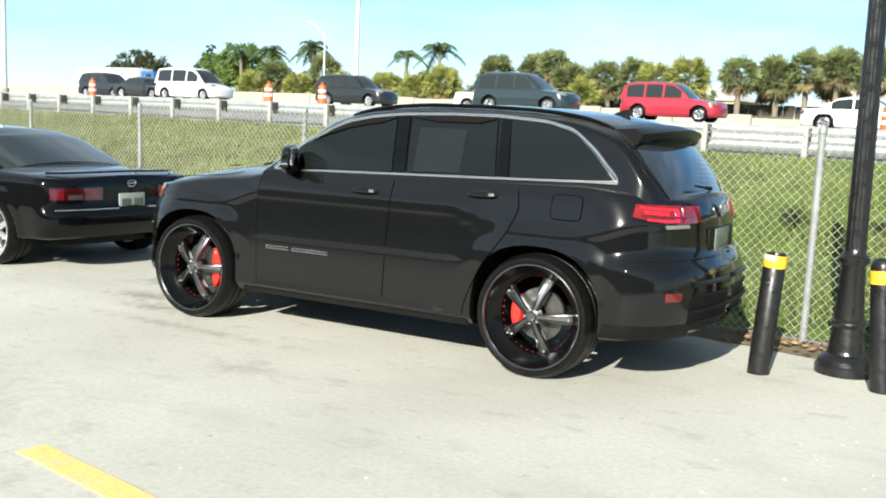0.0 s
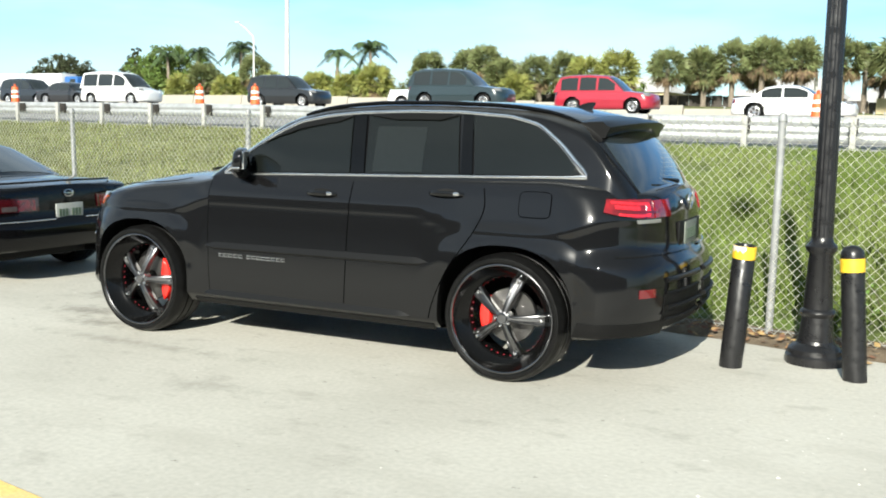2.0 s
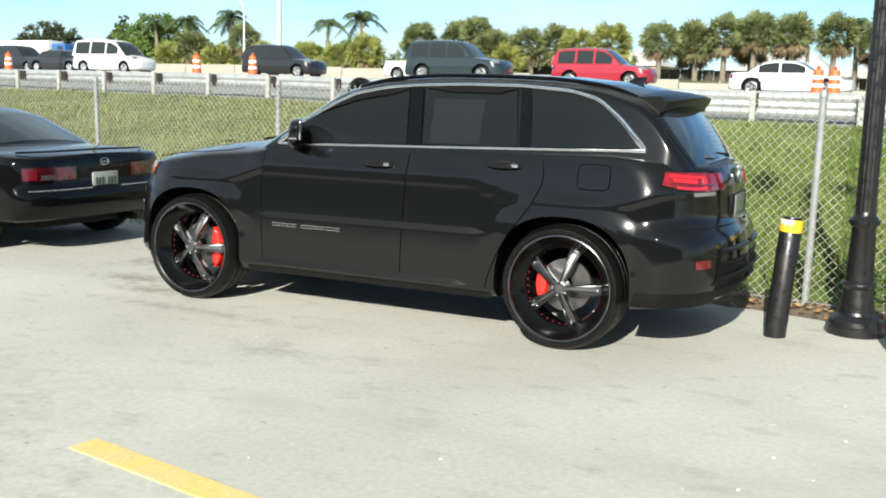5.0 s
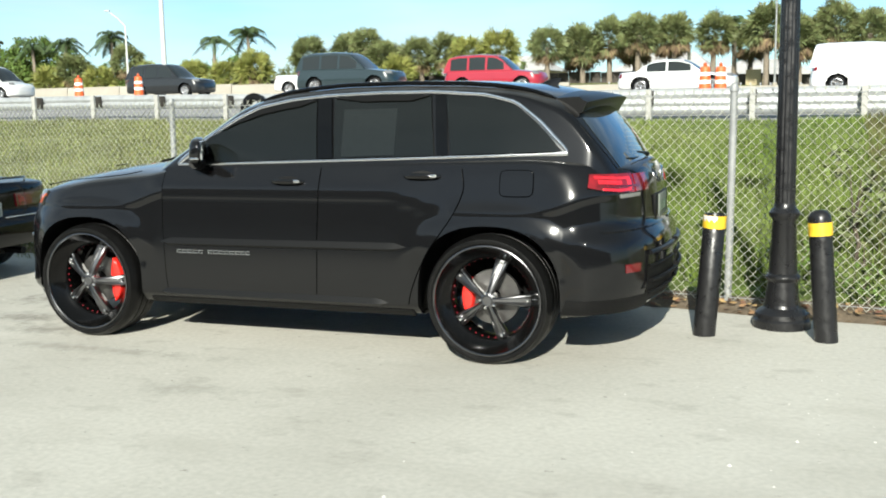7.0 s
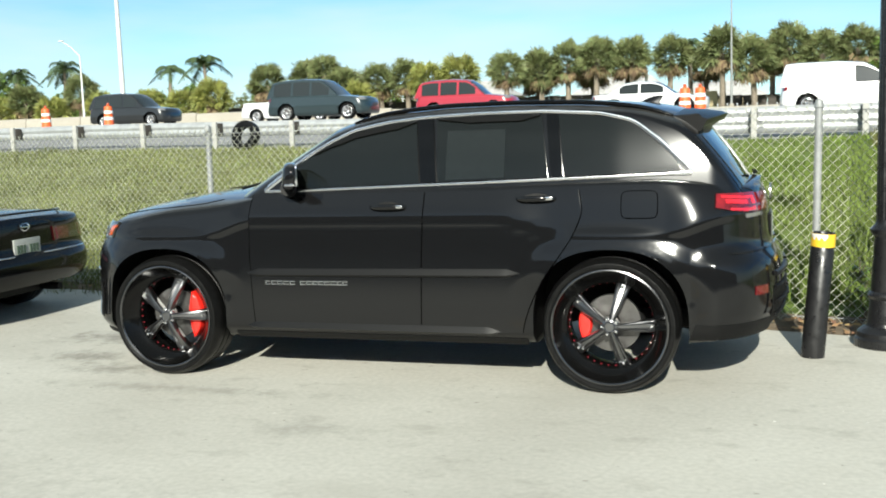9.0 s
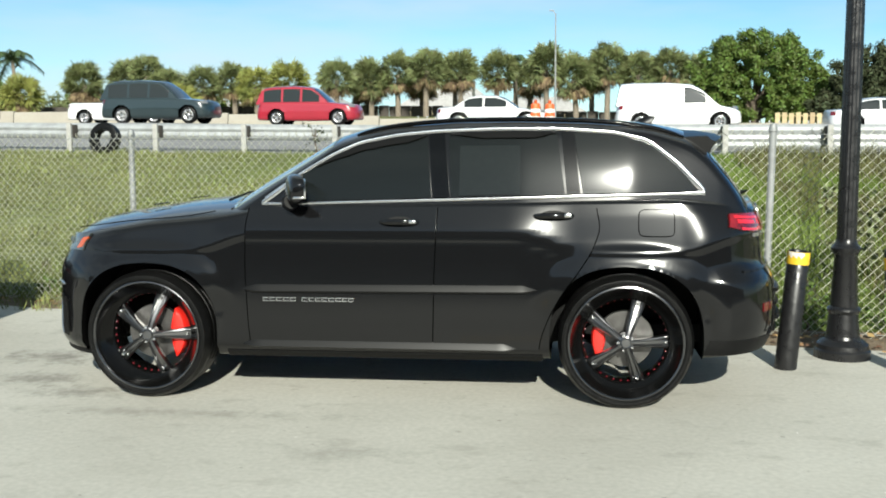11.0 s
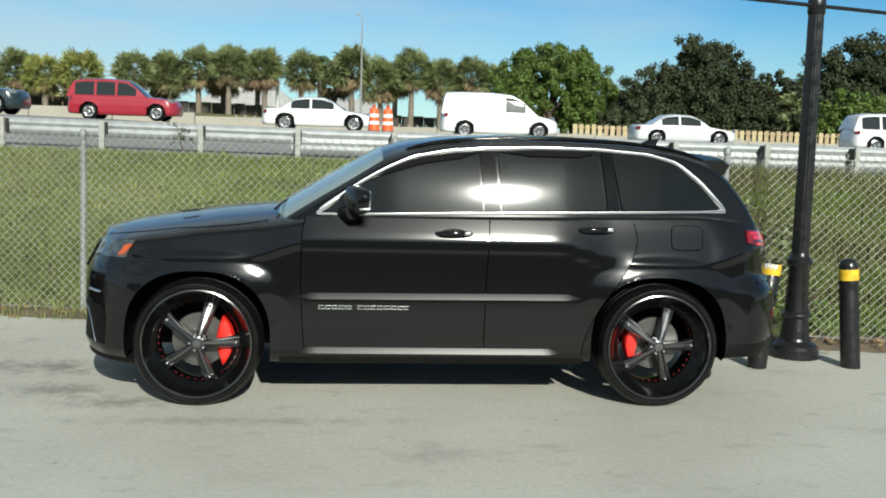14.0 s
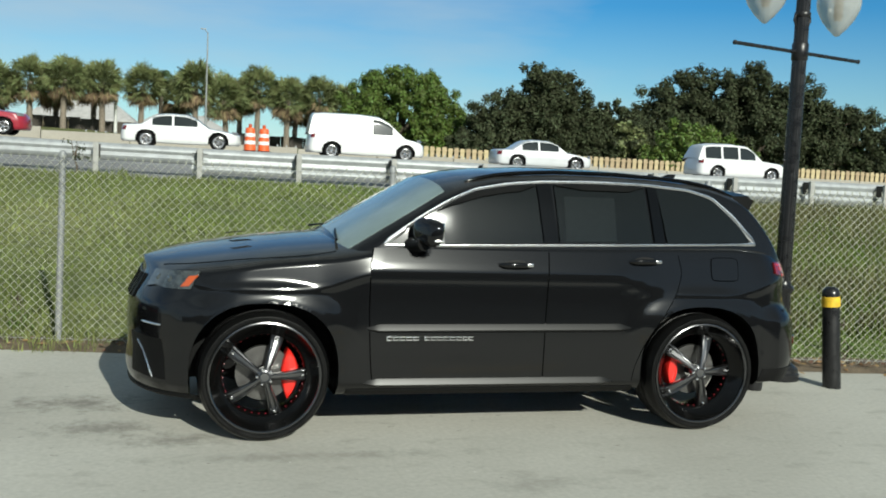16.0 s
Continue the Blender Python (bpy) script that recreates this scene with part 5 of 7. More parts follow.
    panel_out = Vector((1, 0, 1))
    bm = bmesh.new()
    panel(bm, lambda u, v: S.cab_roof(3.42 + 0.27 * u, radians(-58 + 116 * v)), np.linspace(0, 1, 16), np.linspace(0, 1, 20), 0.004)
    part("rear_window", bm, M_BACKLIGHT, cab, "tinted rear window", smooth=60)
    panel_out = Vector((0, -1, 0))
    # spoiler
    bm = bmesh.new()
    rows = []
    for k in range(25):
        t = -1 + 2 * k / 24
        y = S.mid + 0.62 * t
        xr, zz = 3.55 - 0.10 * t * t, 1.610 - 0.035 * t * t
        rows.append([(3.24, y, zz + 0.035 - 0.02 * t * t), (3.40, y, zz + 0.022), (xr - 0.03, y, zz + 0.002), (xr, y, zz - 0.012), (xr - 0.02, y, zz - 0.045), (3.42, y, zz - 0.075), (3.30, y, zz - 0.09)])
    sheet(bm, rows)
    bm.verts.ensure_lookup_table()
    n = 7
    bm.faces.new([bm.verts[i] for i in range(n)])
    bm.faces.new([bm.verts[24 * n + i] for i in range(n)][::-1])
    bmesh.ops.recalc_face_normals(bm, faces=bm.faces[:])
    part("rear_spoiler", bm, M_MOULD, car, "black roof spoiler", smooth=50)
    # roof rails
    for sg in (-1, 1):
        bm = bmesh.new()
        xs = np.linspace(1.28, 3.26, 30)
        pts = [S.cab_roof(x, sg * radians(58), 0.004 + 0.014 * min(1, 5 * (k / 29), 5 * (1 - k / 29))) for k, x in enumerate(xs)]
        tube(bm, pts, [0.008] + [0.014] * 28 + [0.008], 8)
        part("roof_rail", bm, M_PIANO, car, "low black roof rail", smooth=60)
    # antenna fin
    bm = bmesh.new()
    rows = []
    for k in range(9):
        t = k / 8
        hgt = 0.05 * math.sin(math.pi * min(t * 1.05, 1) * 0.5) ** 0.8
        x = 2.98 + 0.14 * t
        zb = S.ctop(x) - 0.006
        wd = 0.026 * (1 - 0.5 * t)
        rows.append([(x, S.mid - wd, zb), (x + 0.02, S.mid - wd * 0.5, zb + hgt * 0.6), (x + 0.03, S.mid, zb + hgt), (x + 0.02, S.mid + wd * 0.5, zb + hgt * 0.6), (x, S.mid + wd, zb)])
    sheet(bm, rows)
    bm.faces.new([v for v in bm.verts][-5:])
    bmesh.ops.recalc_face_normals(bm, faces=bm.faces[:])
    part("antenna_fin", bm, M_PAINT, car)
    # tailgate: plate, badge shape, wiper, ledge
    bm = bmesh.new()
    box(bm, (3.801, S.mid, 0.90), (0.02, 0.54, 0.17), 0.01)
    part("plate_recess", bm, M_TRIMBLK, car)
    bm = bmesh.new()
    box(bm, (3.814, S.mid, 0.90), (0.010, 0.31, 0.155), 0.004)
    pl = part("licence_plate", bm, M_PLATEDIM, car, "grey-green licence plate with dark marks")
    for k in range(6):
        bm = bmesh.new()
        box(bm, (3.820, S.mid - 0.105 + 0.042 * k, 0.90), (0.006, 0.026, 0.065))
        part("plate_bar", bm, M_INK, pl)
    bm = bmesh.new()
    tube(bm, [(3.715, S.mid, 1.225), (3.71, S.mid - 0.15, 1.240), (3.70, S.mid - 0.30, 1.252)], [0.016, 0.008, 0.006], 8)
    part("rear_wiper", bm, M_TRIMBLK, car)
    bm = bmesh.new()
    lathe(bm, [(0.0, 0.0), (0.055, 0.0), (0.055, 0.01), (0.045, 0.014), (0.04, 0.008), (0.0, 0.008)], 24, Matrix.Translation((3.80, S.mid + 0.0, 1.10)) @ pose(0, 0, 0, 0, 90, 0))
    part("tailgate_badge", bm, M_LETTER, car)
    # flank badge: bars in the rhythm of the letters
    widths = [0.042, 0.040, 0.044, 0.044, 0.042, None, 0.042, 0.042, 0.038, 0.042, 0.044, 0.042, 0.038, 0.038]
    x = 0.735
    for wd in widths:
        if wd is None:
            x += 0.030
            continue
        bm = bmesh.new()
        c = S.side(x + wd / 2, 0.630, 0.007)
        for dz in (-0.0095, 0.0095):
            box(bm, c + Vector((0, 0, dz)), (wd * 0.80, 0.006, 0.0048), 0.001)
        box(bm, c + Vector((-wd * 0.36, 0, 0)), (0.005, 0.006, 0.019), 0.001)
        part("badge_bar", bm, M_LETTER, car)
        x += wd
    # wheels
    ms = wheel_meshes(0.396, 0.335, 0.265, True)
    for hx in S.hubs:
        for right in (False, True):
            y = -0.005 if not right else 2 * S.mid + 0.005
            put_wheel(car, ms, hx, y, 0.396, right, 0.335, 5, 36, 0.0, "black five-spoke alloy wheel")
            # caliper
            bm = bmesh.new()
            sg, tall, ro, xi = (1, 0.152, 0.214, 0.108) if hx < 1 else (-1, 0.105, 0.196, 0.114)
            rows = []
            for k in range(15):
                t = -1 + 2 * k / 14
                z = tall * t
                xo = math.sqrt(ro * ro - z * z)
                xn = xi + 0.035 * t * t
                row = []
                for f, yy in ((0.0, 0.16), (0.0, 0.078), (0.12, 0.064), (0.5, 0.056), (0.88, 0.064), (1.0, 0.08), (1.0, 0.16)):
                    row.append((sg * (xn + (xo - xn) * f), yy, z))
                rows.append(row)
            sheet(bm, rows)
            bm.verts.ensure_lookup_table()
            bm.faces.new([bm.verts[i] for i in range(7)])
            bm.faces.new([bm.verts[14 * 7 + i] for i in range(7)][::-1])
            bmesh.ops.recalc_face_normals(bm, faces=bm.faces[:])
            if right:
                bmesh.ops.transform(bm, matrix=Matrix.Diagonal((1, -1, 1, 1)), verts=bm.verts[:])
                bmesh.ops.recalc_face_normals(bm, faces=bm.faces[:])
            part("brake_caliper", bm, M_RED, car, "red brake caliper", m=Matrix.Translation((hx, y, 0.396)))
            bm = bmesh.new()
            tube(bm, [(hx, y + (0.12 if not right else -0.12), 0.41), (hx, S.mid, 0.40)], 0.05, 10)
            part("axle", bm, M_TRIMBLK, car)


build_suv()


# ---- the black sedan parked ahead ----
SEDAN = CarShape(
    mid=1.21,
    front=([0.2, 0.3, 0.5, 0.7, 0.8, 0.9], [-7.25, -7.33, -7.36, -7.33, -7.25, -7.1]),
    rear=([0.2, 0.3, 0.42, 0.56, 0.60, 0.85, 0.93, 1.0], [-2.16, -2.06, -2.0, -2.0, -2.05, -2.07, -2.09, -2.2]),
    top=([-7.5, -7.2, -6.5, -5.5, -3.2, -2.4, -2.05], [0.75, 0.80, 0.88, 0.95, 0.985, 0.955, 0.915]),
    drop=([-7.5, -5.5, -3.0, -2.0], [0.10, 0.08, 0.07, 0.05]),
    bottom=([-7.5, -6.5, -2.9, -2.4, -2.0], [0.2, 0.19, 0.22, 0.30, 0.32]),
    width=([0.2, 0.3, 0.45, 0.6, 0.75, 0.85, 0.93, 1.0], [0.90, 0.945, 0.97, 0.975, 0.965, 0.95, 0.92, 0.86]),
    plan_front=(0.5, 2.6), plan_rear=(0.32, 3.2),
    cab_top=([-6.05, -5.9, -5.2, -4.9, -4.4, -3.9, -3.62, -3.25, -2.92, -2.78], [0.90, 0.97, 1.27, 1.33, 1.35, 1.325, 1.27, 1.12, 0.985, 0.92]),
    cab_drop=([-6.1, -5.2, -4.9, -3.8, -3.4, -2.8], [0.14, 0.12, 0.09, 0.09, 0.13, 0.14]),
    cab_width=([0.85, 0.96, 1.28, 1.36], [0.90, 0.86, 0.68, 0.62]),
    cab_plan=([-6.1, -5.5, -3.6, -2.8], [0.92, 1.0, 1.0, 0.93]),
    hubs=(-5.98, -2.95), hub_z=0.335, arch=0.375, flare=0.008)


def build_sedan():
    global panel_out
    car = thing("sedan", pose(-0.265, 0.245, 0.012, 0, 0.0, 0), "glossy black older sedan parked ahead of the larger car", "car")
    S = SEDAN
    part("body", S.lower(150, 26), M_SEDAN, car, smooth=50)
    cab = part("cabin", S.cabin(100, 0.90), M_SEDAN, car, smooth=50)
    for right in (False, True):
        for hx in S.hubs:
            part("wheel_liner", wheel_liner(S, hx, right), M_TRIMBLK, car, smooth=60)
    panel_out = Vector((1, 0, 1))
    bm = bmesh.new()
    panel(bm, lambda u, v: S.cab_roof(-3.66 + 0.70 * u, radians(-66 + 132 * v)), np.linspace(0, 1, 18), np.linspace(0, 1, 24), 0.004)
    part("rear_window", bm, M_BACKLIGHT, cab, "dark tinted rear window", smooth=60)
    panel_out = Vector((-1, 0, 1))
    bm = bmesh.new()
    panel(bm, lambda u, v: S.cab_roof(-5.85 + 0.70 * u, radians(-66 + 132 * v)), np.linspace(0, 1, 16), np.linspace(0, 1, 20), 0.004)
    part("windscreen", bm, M_WIND, cab, smooth=60)
    panel_out = Vector((0, -1, 0))
    for mirrored in (False, True):
        def M(bm):
            if mirrored:
                bmesh.ops.transform(bm, matrix=Matrix.Translation((0, 2 * S.mid, 0)) @ Matrix.Diagonal((1, -1, 1, 1)), verts=bm.verts[:])
                bmesh.ops.recalc_face_normals(bm, faces=bm.faces[:])
            return bm
        bm = bmesh.new()
        panel(bm, lambda u, v: S.end(True, radians(12 + 50 * u), 0.682 + 0.123 * v), np.linspace(0, 1, 18), np.linspace(0, 1, 5), 0.010)
        lamp = part("tail_lamp", M(bm), M_LENSSMOKE, car, "smoked dark red tail lamp", smooth=40)
        for p0, p1, mat, word in ((14, 12, M_LENSRED, "red lamp element"), (44, 16, M_LENSRED, "red lamp element"), (27, 13, M_LENSGREY, "grey reversing lamp")):
            bm = bmesh.new()
            high = 0.045 if mat is M_LENSGREY else 0.10
            panel(bm, lambda u, v: S.end(True, radians(p0 + p1 * u), 0.692 + high * v, 0.011), np.linspace(0, 1, 6), np.linspace(0, 1, 3), 0.003)
            part("lamp_element", M(bm), mat, lamp, word)
        for xa, xb in ((-5.3, -4.5), (-4.4, -3.75)):
            bm = bmesh.new()
            panel(bm, lambda u, v, xa=xa, xb=xb: S.cab(xa + (xb - xa) * u, 0.99 + (S.ctop(xa + (xb - xa) * u) - S.cdrop(xa + (xb - xa) * u) - 1.0) * v), np.linspace(0, 1, 12), np.linspace(0, 1, 8), 0.004)
            part("side_window", M(bm), M_GLASS, cab, smooth=50)
        bm = bmesh.new()
        tube(bm, [S.cab(x, S.ctop(x) - S.cdrop(x) - 0.005, 0.004) for x in np.linspace(-5.3, -3.5, 30)] + [S.cab(x, 0.99 + 0.0, 0.005) for x in (-3.35, -3.30)], 0.007, 6)
        part("window_trim", M(bm), M_BRIGHT, car)
        bm = bmesh.new()
        tube(bm, [S.side(x, 0.55, 0.003) for x in np.linspace(-5.5, -3.5, 20)], 0.008, 6, flat=0.5)
        part("side_moulding", M(bm), M_SEDAN, car)
        # sun glint along the bumper edge, made as a thin bright metal strip
        bm = bmesh.new()
        tube(bm, [S.end(True, radians(p), 0.595, 0.004) for p in np.linspace(4, 56, 26)], 0.0045, 6)
        part("bumper_strip", M(bm), M_BRIGHT, car, "thin bright strip standing in for a sun glint along the bumper")
    bm = bmesh.new()
    tube(bm, [(-2.10 - 0.25 * abs(t) ** 4, S.mid + 0.80 * t, 0.955 - 0.02 * t * t) for t in np.linspace(-1, 1, 30)], 0.010, 8)
    part("boot_lip", bm, M_SEDAN, car)
    bm = bmesh.new()
    box(bm, (-2.052, S.mid, 0.655), (0.016, 0.33, 0.165), 0.006)
    pl = part("licence_plate", bm, M_PLATE, car, "pale licence plate with dark marks")
    for k in range(7):
        if k == 3:
            continue
        bm = bmesh.new()
        box(bm, (-2.042, S.mid - 0.12 + 0.04 * k, 0.65), (0.006, 0.026, 0.07))
        part("plate_bar", bm, M_INK, pl)
    bm = bmesh.new()
    lathe(bm, [(0.050, 0.0), (0.050, 0.010), (0.042, 0.013), (0.038, 0.008), (0.038, 0.0)], 24, Matrix.Translation((-2.065, S.mid, 0.835)) @ pose(0, 0, 0, 0, 90, 0) @ Matrix.Diagonal((0.7, 1.2, 1, 1)))
    box(bm, (-2.058, S.mid, 0.835), (0.01, 0.10, 0.012), 0.002)
    part("boot_badge", bm, M_LETTER, car, "oval chrome boot badge")
    ms = wheel_meshes(0.335, 0.27, 0.24, False)
    ms["rim"][0].materials[0] = M_SILVERRIM
    ms["spoke"][0].materials[0] = M_SILVERRIM
    for hx in S.hubs:
        for right in (False, True):
            put_wheel(car, ms, hx, 0.275 if not right else 2 * S.mid - 0.275, 0.335, right, 0.27, 7, 0, 20.0, "silver multi-spoke wheel")
    bm = bmesh.new()
    box(bm, (-4.6, S.mid, 0.27), (4.6, 1.3, 0.12), 0.03)
    tube(bm, [(-3.0, S.mid + 0.45, 0.24), (-2.1, S.mid + 0.45, 0.25)], 0.035, 10)
    part("underbody", bm, M_TRIMBLK, car)


build_sedan()


# ---- bollards ----
def bollard(x, y, lean_x, lean_y, open_top, label):
    b = thing("bollard", pose(x, y, 0, lean_y, lean_x, 0), label, "bollard", "bollards by the lamp post")
    bm = bmesh.new()
    if open_top:
        lathe(bm, [(0.074, -0.06), (0.074, 0.0), (0.072, 0.815), (0.066, 0.822), (0.062, 0.818), (0.062, 0.75), (0.0, 0.75)], 28)
    else:
        lathe(bm, [(0.074, -0.06), (0.074, 0.0), (0.072, 0.79), (0.068, 0.818), (0.052, 0.842), (0.028, 0.854), (0.0, 0.857)], 28)
    part("pipe", bm, M_BOLLARD, b, smooth=50)
    z0 = 0.732 if open_top else 0.69
    bm = bmesh.new()
    lathe(bm, [(0.0725, z0), (0.0748, z0 + 0.001), (0.0746, z0 + 0.083), (0.072, z0 + 0.085)], 28)
    t = part("band", bm, M_TAPE, b, "yellow tape band")
    if open_top:
        bm = bmesh.new()
        rows = []
        for k in range(12):
            a = radians(200 + 8 * k)
            rows.append([(0.0755 * math.cos(a), 0.0755 * math.sin(a), z0 + 0.052 + 0.012 * math.sin(k * 1.9)), (0.0755 * math.cos(a), 0.0755 * math.sin(a), z0 + 0.084)])
        sheet(bm, rows)
        part("torn_sticker", bm, M_TORN, t, "torn pale sticker")
    return b


bollard(4.077, 1.12, 4.2, 1.6, True, "black steel bollard with a yellow band and torn sticker, leaning")
bollard(4.845, 1.135, -4.6, -1.5, False, "black steel bollard with a domed cap and yellow band")


# ---- lamp post ----
def build_lamp():
    lamp = thing("lamp_post", pose(4.560, 1.525, 0, 0, 0, 0), "black cast-iron style lamp post with two pale globes", "street lamp")
    bm = bmesh.new()
    lathe(bm, [(0.0, 0.0), (0.195, 0.0), (0.195, 0.055), (0.182, 0.07), (0.178, 0.10), (0.150, 0.125), (0.125, 0.14), (0.118, 0.16)], 32)
    part("plinth", bm, M_BLACKPOST, lamp, smooth=30)
    bm = bmesh.new()
    lathe(bm, [(0.118, 0.15), (0.100, 0.32), (0.112, 0.335), (0.118, 0.35), (0.112, 0.365), (0.096, 0.375), (0.078, 0.74), (0.088, 0.755), (0.102, 0.775), (0.104, 0.795), (0.090, 0.81), (0.074, 0.83), (0.070, 0.86)], 28)
    part("base_column", bm, M_BLACKPOST, lamp, smooth=40)
    bm = bmesh.new()
    n = 40
    rings = []
    for z, r in ((0.85, 0.069), (1.6, 0.066), (2.4, 0.062), (3.4, 0.058)):
        rings.append([bm.verts.new(((r - (0.004 if k % 4 == 0 else 0)) * math.cos(2 * math.pi * k / n), (r - (0.004 if k % 4 == 0 else 0)) * math.sin(2 * math.pi * k / n), z)) for k in range(n)])
    for a, b in zip(rings, rings[1:]):
        for k in range(n):
            bm.faces.new((a[k], a[(k + 1) % n], b[(k + 1) % n], b[k]))
    part("shaft", bm, M_BLACKPOST, lamp, "fluted black shaft", smooth=30)
    bm = bmesh.new()
    lathe(bm, [(0.061, 3.10), (0.068, 3.11), (0.068, 3.14), (0.061, 3.15)], 24)
    part("collar", bm, M_BLACKPOST, lamp)
    bm = bmesh.new()
    lathe(bm, [(0.061, 2.74), (0.069, 2.75), (0.069, 2.88), (0.061, 2.89)], 24)
    part("collar", bm, M_BLACKPOST, lamp)
    bm = bmesh.new()
    tube(bm, [(-0.79, -0.26, 2.81), (0, 0, 2.81), (0.77, 0.26, 2.81)], 0.0155, 10)
    for sg in (-1, 1):
        bmesh.ops.create_uvsphere(bm, u_segments=10, v_segments=8, radius=0.020, matrix=Matrix.Translation((0.78 * sg, 0.26 * sg, 2.81)))
    part("banner_bar", bm, M_BLACKPOST, lamp, "thin black banner bar")
    for sg in (-1, 1):
        bm = bmesh.new()
        tube(bm, [(0.055 * sg, 0, 3.03), (0.075 * sg, 0, 3.08), (0.065 * sg, 0, 3.13)], 0.012, 8)
        part("hook", bm, M_BLACKPOST, lamp)
        bm = bmesh.new()
        path = [(0.04 * sg, 0, 3.36), (0.13 * sg, 0.04 * sg, 3.48), (0.30 * sg, 0.10 * sg, 3.57), (0.43 * sg, 0.14 * sg, 3.55), (0.46 * sg, 0.155 * sg, 3.485)]
        tube(bm, path, 0.014, 10)
        arm = part("arm", bm, M_BLACKPOST, lamp, "curved black arm")
        at = Matrix.Translation((0.46 * sg, 0.155 * sg, 0.10))
        bm = bmesh.new()
        lathe(bm, [(0.0, 2.895), (0.018, 2.90), (0.075, 2.955), (0.140, 3.04), (0.180, 3.13), (0.188, 3.19), (0.175, 3.25), (0.135, 3.32), (0.08, 3.37), (0.03, 3.39), (0.0, 3.393)], 28, at)
        g = part("globe", bm, M_GLOBE, lamp, "pale translucent acorn globe", smooth=60)
        bm = bmesh.new()
        lathe(bm, [(0.0, 3.03), (0.03, 3.035), (0.042, 3.08), (0.04, 3.20), (0.055, 3.24), (0.055, 3.335)], 14, at)
        part("lamp_socket", bm, M_CLEAR, lamp, "grey lamp socket inside the globe", smooth=50)


build_lamp()


# ---- loose old tyre on the shoulder ----
bm = bmesh.new()
lathe(bm, [(0.19, -0.09), (0.27, -0.11), (0.325, -0.085), (0.335, 0.0), (0.325, 0.085), (0.27, 0.11), (0.19, 0.09)], 40, closed=True)
old = part("old_tyre", bm, M_TYRE, m=Matrix.Translation(hw(-7.16, 13.50, ground_z(-7.16, 13.5) + 0.29)) @ pose(0, 0, 0, 78, 0, -10), smooth=50)
tagged(old, "old black tyre leaning on the guardrail", "tyre")


# ---- grass, litter ----
def scatter(count, spread, height, wide, seed, place, lean=0.5):
    """Thin upright blades as single triangles; place(rng arrays) gives x, y, z."""
    r = np.random.default_rng(seed)
    x, y, z, k = place(r, count)
    n = len(x)
    a = r.uniform(0, 2 * np.pi, n)
    h = height * r.uniform(0.4, 1.25, n) * k
    w = wide * r.uniform(0.6, 1.3, n)
    dx, dy = np.cos(a) * w, np.sin(a) * w
    b = r.uniform(0, 2 * np.pi, n)
    lx, ly = np.cos(b) * h * lean * r.uniform(0, 1, n), np.sin(b) * h * lean * r.uniform(0, 1, n)
    v = np.empty((n, 3, 3))
    v[:, 0] = np.stack([x - dx, y - dy, z - 0.01], 1)
    v[:, 1] = np.stack([x + dx, y + dy, z - 0.01], 1)
    v[:, 2] = np.stack([x + lx, y + ly, z + h], 1)
    return v.reshape(-1, 3), np.arange(n * 3).reshape(-1, 3)


def bank_place(s0, s1, d0, d1, clump):
    def place(r, n):
        s, d = r.uniform(s0, s1, n), r.uniform(d0, d1, n)
        c = np.array([0.75 * noise.noise((float(p) * clump, float(q) * clump, 2.0)) + 0.5 * noise.noise((float(p) * clump * 3.1, float(q) * clump * 3.1, 6.0)) for p, q in zip(s, d)])
        keep = c > -0.25
        s, d, c = s[keep], d[keep], c[keep]
        g = [hw(float(p), float(q)) for p, q in zip(s, d)]
        z = np.array([ground_z(float(p), float(q)) + 0.05 * noise.noise((float(p) * 0.6, float(q) * 0.6, 1)) for p, q in zip(s, d)])
        return np.array([p.x for p in g]), np.array([p.y for p in g]), z, 0.6 + 1.3 * np.clip(c, 0, 1)
    return place


